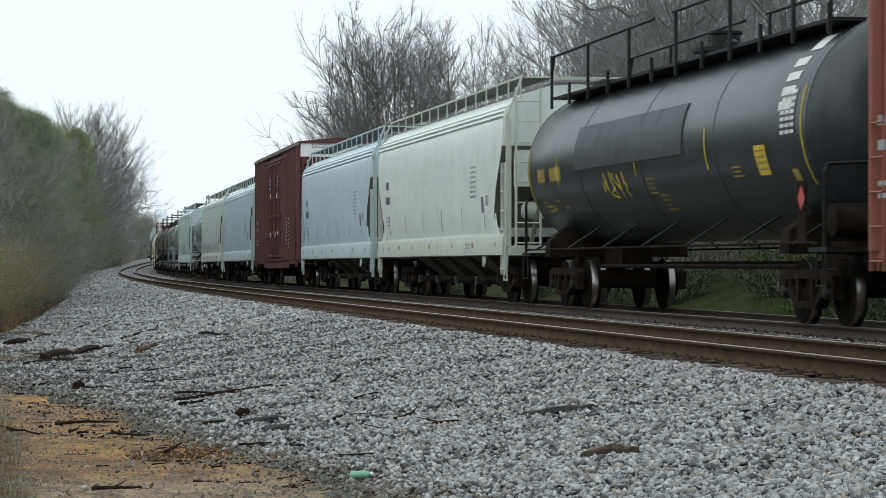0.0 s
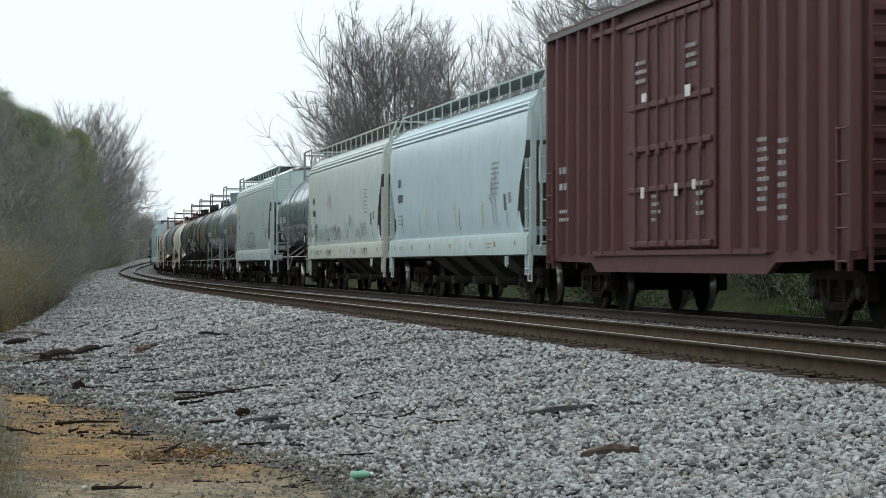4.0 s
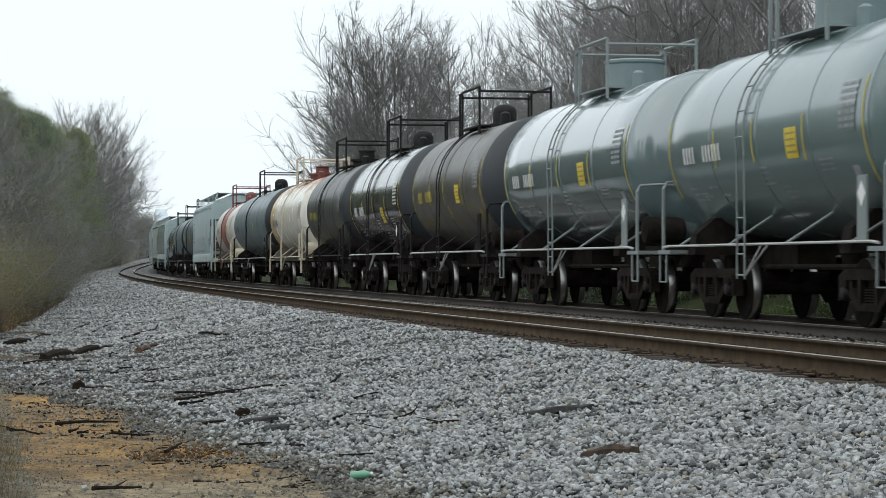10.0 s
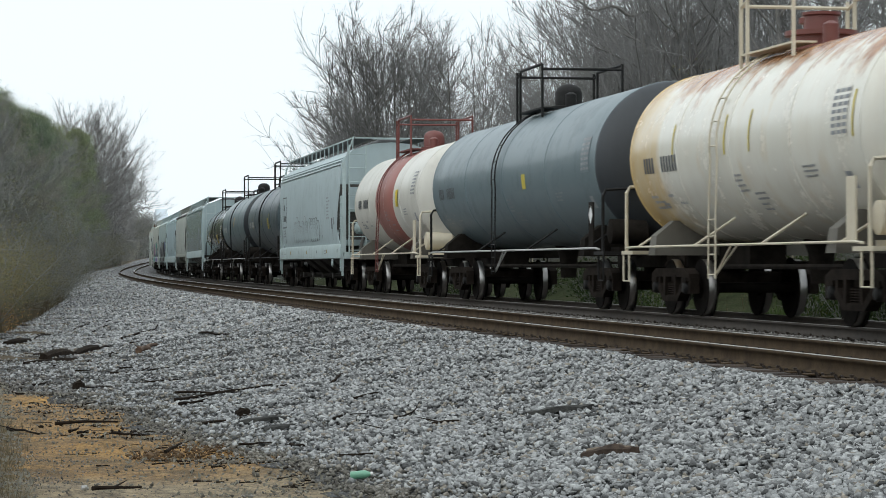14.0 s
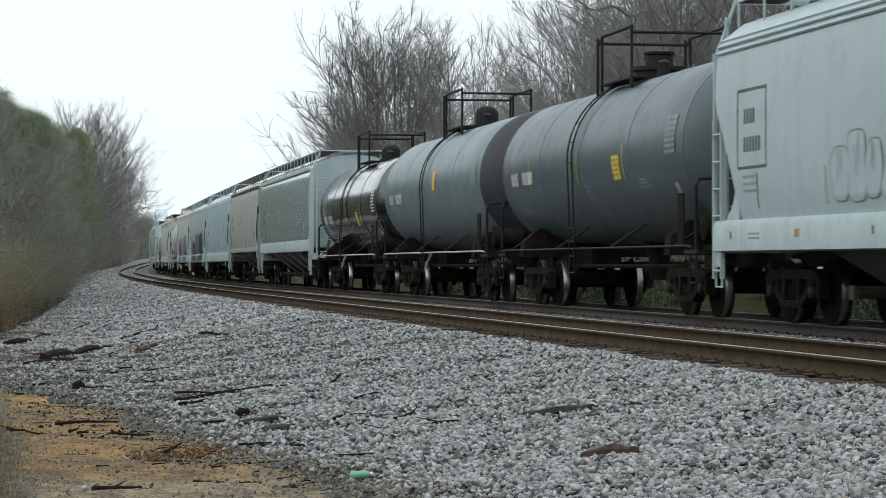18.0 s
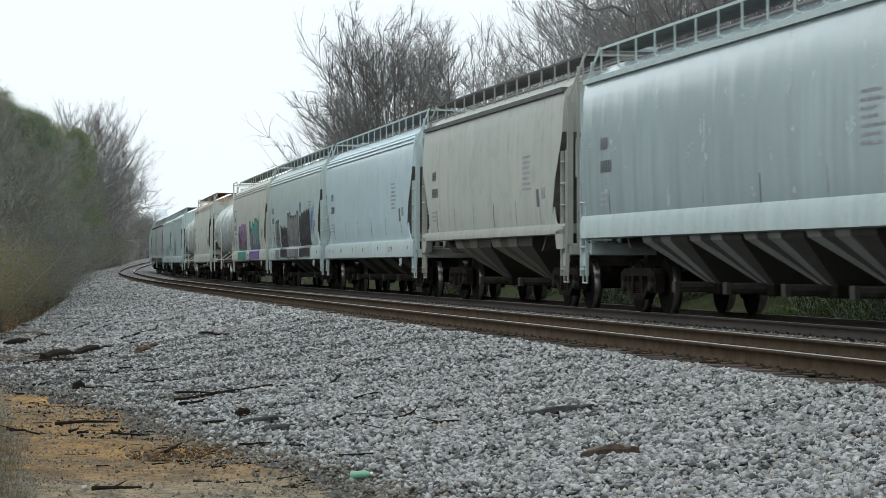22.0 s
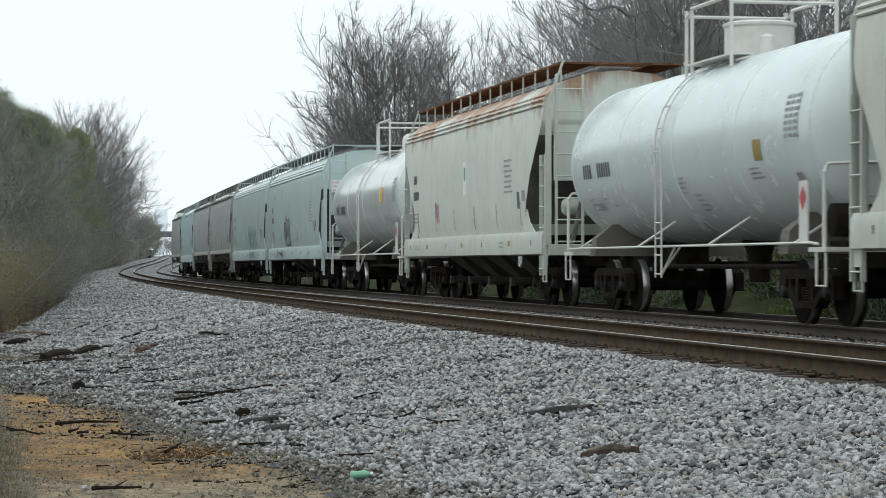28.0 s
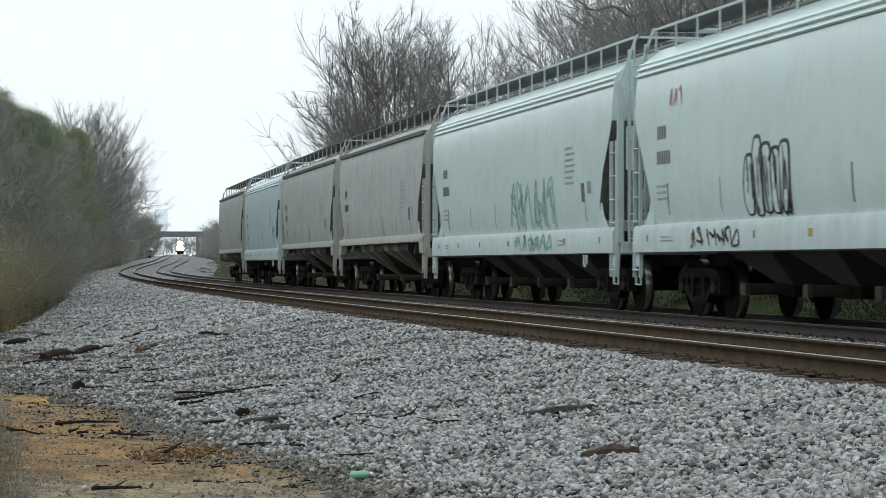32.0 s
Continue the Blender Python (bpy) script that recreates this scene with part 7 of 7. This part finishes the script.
s_b = 1010.0
p = Vector(on_line(s_b, -2.0))
turn = math.degrees(math.atan2(float(on_line(s_b + 4)[1] - on_line(s_b)[1]), float(on_line(s_b + 4)[0] - on_line(s_b)[0]))) - 90
bridge = thing("road_bridge", "grey concrete road bridge crossing over the tracks", "bridge", m=pose(p.x, p.y, p.z, 0, 0, turn))
part("deck", Shape().bevel_box(-28, 28, -5, 5, 6.9, 8.2, 0.1), CONCRETE, bridge)
part("parapet", Shape().box(-28, 28, -5.1, -4.7, 8.2, 9.1), CONCRETE, bridge)
part("parapet", Shape().box(-28, 28, 4.7, 5.1, 8.2, 9.1), CONCRETE, bridge)
for x in (-12.0, 8.5):
    part("pier", Shape().bevel_box(x - 0.7, x + 0.7, -4, 4, -3, 6.9, 0.1), CONCRETE, bridge)
for k in (-1, 1):
    part("abutment", Shape().loft([[(k * 14, -7, 6.9), (k * 14, 7, 6.9), (k * 30, 8, 8.5), (k * 30, -8, 8.5)], [(k * 12, -9, -3), (k * 12, 9, -3), (k * 34, 12, -3), (k * 34, -12, -3)]]), BANK_FLOOR, bridge)

tower = thing("office_tower", "office tower with the skyline haze put into its pale colour", "building", m=pose(226, 3000, 0, 0, 0, -4))
part("wall", Shape().box(-8, 8, -8, 8, 0, 62), HAZE_WALL, tower)
part("roof", Shape().box(-7, 7, -7, 7, 62, 66), HAZE_WALL, tower)

s_l = 960.0
a = Vector(on_line(s_l, -0.6))
loco = thing("locomotive", "distant orange locomotive with bright headlights", "locomotive", m=pose(a.x, a.y, a.z, 0, 0, turn))
part("nose", Shape().bevel_box(-1.0, 1.0, -9.5, -8.0, 1.3, 3.2, 0.15), LOCO_PAINT, loco)
part("cab", Shape().bevel_box(-1.55, 1.55, -8.0, -5.5, 1.3, 4.6, 0.12), LOCO_PAINT, loco)
part("hood", Shape().bevel_box(-1.0, 1.0, -5.5, 9.5, 1.3, 4.4, 0.12), LOCO_PAINT, loco)
part("frame", Shape().box(-1.5, 1.5, -10, 10, 0.9, 1.3), BLACK_STEEL, loco)
part("truck", Shape().box(-1.2, 1.2, -8.5, -4.5, 0.0, 0.9), BLACK_STEEL, loco)
part("truck", Shape().box(-1.2, 1.2, 4.5, 8.5, 0.0, 0.9), BLACK_STEEL, loco)
# glowing discs far wider than the lamps, sized to the glare around them
for x, z, r in ((-0.25, 4.05, 0.9), (0.25, 4.05, 0.9), (-0.75, 2.15, 0.8), (0.75, 2.15, 0.8)):
    part("headlight", Shape().turned([(-9.62 if z < 3 else -8.12, r), (-9.56 if z < 3 else -8.06, r)], "y", 16, (x, 0, z)), LAMP, loco, "headlight disc widened to show its glare")

c = Vector(on_line(700, -9.7))
cab = thing("relay_cabinet", "low grey trackside cabinet with a white roof", "cabinet", m=pose(c.x, c.y, c.z + 0.0, 0, 0, 0))
part("body", Shape().bevel_box(-0.8, 0.8, -0.6, 0.6, -1.0, 1.5, 0.03), SHADE_STEEL, cab)
part("roof", Shape().loft([[(-1.5, -0.9, 1.5), (1.5, -0.9, 1.5), (1.5, 0.9, 1.5), (-1.5, 0.9, 1.5)], [(-0.5, -0.6, 2.1), (0.5, -0.6, 2.1), (0.5, 0.6, 2.1), (-0.5, 0.6, 2.1)]]), CAB_WHITE, cab)


# ---- loose things lying on the slope ----
OLD_BARK = plain("dark_wet_bark", (0.024, 0.018, 0.0135), 0.95, 0, 0.5, 12, 0.012, 40, 0.3, 0.08)
BROWN_WOOD = plain("red_brown_rotten_wood", (0.11, 0.065, 0.04), 0.9, 0, 0.4, 12, 0.004, 60)
PALE_WOOD = plain("split_weathered_wood", (0.065, 0.047, 0.036), 0.9, 0, 0.5, 14, 0.01, 50, 0, 0.15)
GREY_WOOD = plain("grey_splintered_plank", (0.055, 0.055, 0.052), 0.9, 0, 0.5, 14, 0.01, 50, 0, 0.15)
RAW_WOOD = plain("raw_split_wood", (0.20, 0.155, 0.115), 0.85, 0, 0.35, 20, 0.003, 80)
BOTTLE = plain("green_plastic", (0.16, 0.37, 0.25), 0.3, 0, 0.1, 10)
DARK_CLOD = plain("dark_turned_soil", (0.115, 0.068, 0.03), 0.95, 0, 0.4, 10, 0.01, 40)
PALE_STONE = plain("pale_limestone", (0.42, 0.41, 0.39), 0.85, 0, 0.15, 10, 0.004, 50)


def ground_z(x, y):
    lat = x - float(np.interp(y, LINE_Y, LINE_X))
    return float(height(y, lat))


def stick(x0, y0, x1, y1, r, material, label, name="fallen_branch", seed=0):
    """A crooked, flattened piece of branch lying on the stones."""
    rnd = random.Random(seed)
    ob = thing(name, label, "branch" if name == "fallen_branch" else "wood", "wood scraps on the slope")
    n = 7
    bend = rnd.uniform(-0.12, 0.12)
    pts, length = [], math.hypot(x1 - x0, y1 - y0)
    for i in range(n):
        t = i / (n - 1)
        x = x0 + (x1 - x0) * t + bend * math.sin(math.pi * t) * length * 0.4 + rnd.uniform(-1.2, 1.2) * r
        y = y0 + (y1 - y0) * t + rnd.uniform(-1.5, 1.5) * r
        pts.append((x, y, ground_z(x, y) + 0.03 + r * 0.5 + rnd.uniform(0, 0.4) * r))
    o = Vector(pts[0])
    ob.location = o
    sh = Shape()
    sh.tube([Vector(p) - o for p in pts], r * 1.05, 7, True, r * 0.5)
    k = rnd.randint(2, 4)
    a = Vector(pts[k]) - o
    sh.tube([a, a + Vector((rnd.uniform(-0.2, 0.2), rnd.uniform(-0.35, 0.35), 0.03))], r * 0.5, 5, True, r * 0.2)
    part("wood", sh, material, ob)
    return ob


STICKS = [(3.2, 53.44, 4.26, 57.8, .05), (4.51, 50.1, 4.98, 48.4, .045),
          (2.54, 31.55, 3.26, 30.55, .03), (2.48, 30.74, 3.73, 31.25, .035), (2.4, 28.77, 2.69, 29.03, .04), (2.31, 35.36, 2.96, 35.73, .025)]
MORE = [(2.34, 25.63, 2.6, 25.56, .035), (0.91, 26.3, 1.56, 26.53, .035), (0.39, 26.06, 0.67, 24.5, .03), (0.91, 18.65, 1.25, 18.66, .03),
        (4.28, 29.85, 4.77, 31.37, .03), (2.86, 22.5, 2.96, 22.37, .03), (3.01, 20.49, 3.26, 20.35, .02), (2.74, 38.58, 3.06, 38.78, .02), (2.47, 44.6, 2.77, 46.28, .03)]
LAST = [(4.03, 23.75, 4.36, 24.4, .02), (1.49, 34.4, 1.93, 34.19, .02), (2.41, 22.75, 2.72, 22.81, .02), (1.42, 55.17, 2.25, 61.35, .04), (2.61, 63.61, 3.33, 69.8, .04), (3.27, 68.5, 3.72, 66.88, .05)]
for i, (a, b, c, d, r) in enumerate(STICKS + MORE + LAST):
    stick(a, b, c, d, r * 0.55, OLD_BARK, "dark broken branch lying on the ballast slope", seed=i)
stick(3.01, 45.26, 3.52, 47.36, 0.06, BROWN_WOOD, "red-brown rotten branch on the stones", seed=80)
rs = random.Random(77)
for i in range(46):
    y = 22 * (75 / 22) ** rs.random()
    x = float(np.interp(y, LINE_Y, LINE_X)) - rs.uniform(8.2, 11.6)
    ln = rs.uniform(0.15, 0.6)
    stick(x, y, x + ln * 0.5, y + ln * rs.uniform(-0.2, 2.2), rs.uniform(0.010, 0.018), OLD_BARK, "thin dark twig on the ballast slope", seed=100 + i)


def scrap(x0, y0, x1, y1, w, h, material, label, seed):
    """A split plank or log with ragged ends."""
    rnd = random.Random(seed)
    ob = thing("wood_scrap", label, "wood", "wood scraps on the slope")
    d = Vector((x1 - x0, y1 - y0, 0))
    ln = d.length
    d.normalize()
    secs = []
    for i in range(7):
        t = i / 6
        f = 0.55 + 0.45 * math.sin(math.pi * min(max(t, 0.08), 0.92)) * rnd.uniform(0.85, 1.1)
        secs.append([(t * ln, a * w * f + rnd.uniform(-0.01, 0.01), b * h * f + rnd.uniform(-0.008, 0.008)) for a, b in ((-0.5, 0), (-0.42, 0.7), (-0.1, 1.0), (0.3, 0.9), (0.5, 0.3), (0.4, -0.1))])
    part("wood", Shape().loft(secs), material, ob, "", 25)
    z0, z1 = ground_z(x0, y0), ground_z(x1, y1)
    ob.matrix_basis = Matrix.Translation((x0, y0, z0 + 0.02)) @ pose(0, 0, 0, 0, -math.degrees(math.atan2(z1 - z0, ln)), math.degrees(math.atan2(d.y, d.x)))
    return ob


for i, (x0, y0, x1, y1, w, h) in enumerate(((0.95, 42.9, 1.9, 44.7, 0.09, 0.05), (1.32, 44.8, 1.84, 46.3, 0.24, 0.15), (1.72, 45.9, 1.98, 46.8, 0.12, 0.07), (1.95, 46.9, 2.45, 49.1, 0.22, 0.13), (1.2, 46.2, 1.5, 46.7, 0.08, 0.05), (2.5, 49.0, 2.95, 51.2, 0.10, 0.05), (0.75, 52.5, 1.3, 54.0, 0.16, 0.12))):
    scrap(x0, y0, x1, y1, w, h, OLD_BARK, "dark ragged slab of bark on the foot of the slope", 11 + i)
scrap(4.46, 17.97, 4.68, 17.36, 0.13, 0.095, PALE_WOOD, "split pale wood log lying on the grey ballast", 1)
log = thing("split_wood_strip", "pale raw strip split from the log", "wood", "wood scraps on the slope")
part("wood", Shape().tube([(4.47, 17.93, ground_z(4.47, 17.93) + 0.085), (4.56, 17.68, ground_z(4.56, 17.68) + 0.09), (4.66, 17.42, ground_z(4.66, 17.42) + 0.08)], 0.018, 5, True, 0.008), RAW_WOOD, log)
scrap(4.88, 21.7, 5.32, 21.15, 0.16, 0.06, GREY_WOOD, "grey splintered plank on the ballast", 2)
scrap(2.70, 25.35, 3.20, 25.2, 0.14, 0.05, GREY_WOOD, "grey splintered plank on the ballast", 3)
scrap(2.82, 24.3, 3.14, 24.45, 0.12, 0.05, GREY_WOOD, "grey splintered plank on the ballast", 4)
scrap(1.40, 34.3, 1.56, 34.28, 0.14, 0.12, OLD_BARK, "short black block of tie wood", 5)
scrap(2.86, 27.2, 3.02, 27.24, 0.10, 0.09, OLD_BARK, "short black block of tie wood", 6)

bottle = thing("plastic_bottle", "crushed green plastic bottle on the stones", "bottle", m=Matrix.Translation((2.89, 19.1, ground_z(2.89, 19.1) + 0.05)) @ pose(0, 0, 0, 0, -6, -20))
part("body", Shape().turned([(0, 0.02), (0.005, 0.032), (0.05, 0.030), (0.08, 0.034), (0.12, 0.031), (0.145, 0.02), (0.16, 0.013)], "x", 14), BOTTLE, bottle)
part("cap", Shape().turned([(0.16, 0.015), (0.178, 0.015)], "x", 12), SIGN_WHITE, bottle)


def lump(x, y, sx, sy, sz, material, label, name, category, seed):
    rnd = np.random.default_rng(seed)
    bm = bmesh.new()
    bmesh.ops.create_icosphere(bm, subdivisions=3, radius=1.0)
    for v in bm.verts:
        n = noise.fractal(v.co * 1.6 + Vector((seed, 0, 0)), 1.0, 2.0, 4)
        v.co = v.co * (1 + 0.35 * n)
        v.co = Vector((v.co.x * sx, v.co.y * sy, v.co.z * sz))
    me = bpy.data.meshes.new(name)
    bm.to_mesh(me)
    bm.free()
    me.materials.append(material)
    me.shade_smooth()
    ob = thing(name, label, category, data=me)
    ob.location = (x, y, ground_z(x, y) + sz * 0.35)
    return ob


lump(1.60, 22.6, 0.05, 0.10, 0.028, DARK_CLOD, "dark clod of turned brown soil", "soil_clod", "soil", 3)
g = np.random.default_rng(31)
t = g.uniform(0, 1, 420)
stone_field("soil_crumbs", 22.5 + 0.35 * t + g.normal(0, 0.22, 420), 1.55 + 0.75 * t + g.normal(0, 0.10, 420) - 12.40, g.uniform(0.010, 0.040, 420), DARK_CLOD, "crumbled ridge of dark turned soil", 0.2)
for i, (x, y, r) in enumerate(((0.86, 18.9, 0.028), (2.68, 19.76, 0.022))):
    lump(x, y, r, r * 1.2, r * 0.7, PALE_STONE, "pale rounded stone on the clay", "pale_stone", "stone", 20 + i)

g = np.random.default_rng(90)
n = 9000
s = 14 * (64 / 14) ** g.uniform(0, 1, n)
lat = np.where(g.uniform(0, 1, n) < 0.6, -11.9 - np.abs(g.normal(0, 0.6, n)), toe_of(s) + g.normal(0, 0.7, n))
c = on_line(s, lat, height(s, lat) + 0.012)
litter = new("leaf_litter", leaf_cards("leaf_litter", c, 0.022, g, DRY_LEAF))
tagged(litter, "brown leaf litter and bark bits strewn over the clay", "leaves", kind="stuff")
g = np.random.default_rng(93)
n = 1500
s = 24 * (75 / 24) ** g.uniform(0, 1, n)
lat = toe_of(s) + g.normal(0.3, 0.8, n)
stone_field("bark_chips", s, lat, g.uniform(0.012, 0.042, n), OLD_BARK, "dark bark chips and rotten wood bits along the foot of the ballast", 0.1)
g = np.random.default_rng(97)
segs = []
for _ in range(520):
    y = 19 * (44 / 19) ** g.uniform(0, 1)
    x = float(np.interp(y, LINE_Y, LINE_X)) + float(toe_of(y)) - abs(g.normal(0, 0.9)) + 0.5
    a, ln, r = g.uniform(-0.5, 0.5) + (0 if g.uniform() < 0.7 else 1.2), g.uniform(0.03, 0.22), g.uniform(0.003, 0.009)
    p, q = np.array([x, y, 0.0]), np.array([x + ln * math.cos(a), y + ln * math.sin(a) * 2.0, 0.0])
    p[2], q[2] = ground_z(p[0], p[1]) - 0.015 + r, ground_z(q[0], q[1]) - 0.01 + r
    segs.append((p, q, r, r * 0.6))
tagged(new("twig_litter", limbs_mesh("twig_litter", segs, OLD_BARK, 4)), "short dark twigs and splinters strewn over the clay", "twigs", kind="stuff")
g = np.random.default_rng(95)
n = 3600
s, lat = 15 * (30 / 15) ** g.uniform(0, 1, n), g.normal(-12.2, 0.75, n)
stone_field("path_grit", s, lat, g.uniform(0.008, 0.024, n), CLAY_STONE, "fine grey-brown grit scattered on the trodden clay", 0.1)


# ---- cross ties, plates and spikes of the two tracks ----
TIE_STEP = 0.515
SPIKE_IRON = plain("dark_rusty_spike_iron", (0.05, 0.036, 0.028), 0.85, 0, 0.4, 20, 0, 30, 0.2)
tie_mesh = Shape().bevel_box(-1.30, 1.30, -0.115, 0.115, -0.385, -0.178, 0.012).mesh("tie", TIE_WOOD)
plate_mesh = Shape().bevel_box(-0.18, 0.18, -0.09, 0.09, -0.186, -0.168, 0.006).mesh("tie_plate", RUST_RAIL)
spike = Shape()
for x, y in ((-0.085, 0.05), (0.085, -0.05)):
    spike.box(x - 0.012, x + 0.012, y - 0.012, y + 0.012, -0.18, -0.145).box(x - 0.018, x + 0.018, y - 0.016, y + 0.016, -0.15, -0.138)
for y in (-0.17, 0.17):
    spike.prism([(-0.12, -0.205), (0.12, -0.205), (0.145, -0.148), (0.125, -0.148), (0.10, -0.19), (-0.10, -0.19), (-0.125, -0.148), (-0.145, -0.148)], y - 0.016, y + 0.016)
spike_mesh = spike.mesh("spikes", SPIKE_IRON)
rt = random.Random(5)


def track_pose(s, lat, jitter=0.0):
    h = float(np.interp(s, S_GRID, HEAD))
    return Matrix.Translation(Vector(on_line(s, lat))) @ pose(rt.uniform(-0.10, 0.10) * (jitter > 0), rt.uniform(-0.03, 0.03) * (jitter > 0), rt.uniform(-0.016, 0.006) * (jitter > 0), rt.uniform(-2.5, 2.5) * (jitter > 0), rt.uniform(-0.4, 0.4) * (jitter > 0), -math.degrees(h) + rt.uniform(-2, 2) * (jitter > 0))


near_track = thing("near_track", "worn wooden ties and iron plates under the empty track", "track", kind="structure", m=Matrix.Identity(4))
for j in range(150):
    s = 19.0 + j * TIE_STEP
    ob = part("tie", tie_mesh, None, near_track)
    ob.matrix_basis = track_pose(s, NEXT, 1)
    pl = part("tie_plate", plate_mesh, None, near_track)
    pl.matrix_basis = track_pose(s, NEXT - 0.755)
    sp = part("spikes", spike_mesh, None, near_track)
    sp.matrix_basis = track_pose(s, NEXT - 0.755)


def joined(name, me, spots, label):
    """Far repeats of one piece as a single mesh."""
    co = np.array([q.co[:] for q in me.vertices])
    loops = [list(q.vertices) for q in me.polygons]
    vs, fs = [], []
    for m in spots:
        mm = np.array(m)
        o = len(vs) * len(co)
        vs.append(co @ mm[:3, :3].T + mm[:3, 3])
        fs += [[i + o for i in q] for q in loops]
    out = bpy.data.meshes.new(name)
    out.from_pydata(np.concatenate(vs).tolist(), [], fs)
    out.materials.append(me.materials[0])
    return tagged(new(name, out), label, "ties", kind="stuff")


joined("far_ties", tie_mesh, [track_pose(19.0 + j * TIE_STEP, NEXT, 1) for j in range(150, 420)] + [track_pose(8 + j * TIE_STEP, 0.0, 1) for j in range(330)], "dark wooden ties along both tracks")
joined("rail_anchors", spike_mesh, [track_pose(15.0 + j * TIE_STEP, lat) for j in range(170) for lat in (NEXT + 0.755, -0.755)], "iron spikes and anchors at the rail foot")


def motions():
    """The train rolls along its track at a steady pace, its wheels turning."""
    times = [0.0, 2, 4, 6, 8, 10, 12, 14, 16, 18, 20, 22, 24, 26, 28, 30, 32.0]
    for car, front, rear, pivot in TRAIN:
        rows = []
        mid = (front + rear) / 2
        for t in times:
            s = mid - SPEED * t
            a, b = Vector(on_line(s - pivot)), Vector(on_line(s + pivot))
            x = (a - b).normalized()
            y = Vector((0, 0, 1)).cross(x).normalized()
            m = Matrix((x, y, x.cross(y))).transposed().to_4x4()
            m.translation = (a + b) / 2
            rows.append((t, m))
        walk(car, rows)
    spin = [(i / FPS, pose(0, 0, 0, 0, math.degrees(SPEED / 0.46 * i / FPS), 0)) for i in range(32 * FPS + 1)]
    first = WHEELSETS[0]
    walk(first, spin)
    for w in WHEELSETS[1:]:      # all wheels are of one size and turn together
        w.rotation_mode = "QUATERNION"
        w.animation_data_create()
        w.animation_data.action = first.animation_data.action
        w.animation_data.action_slot = first.animation_data.action_slot


motions()
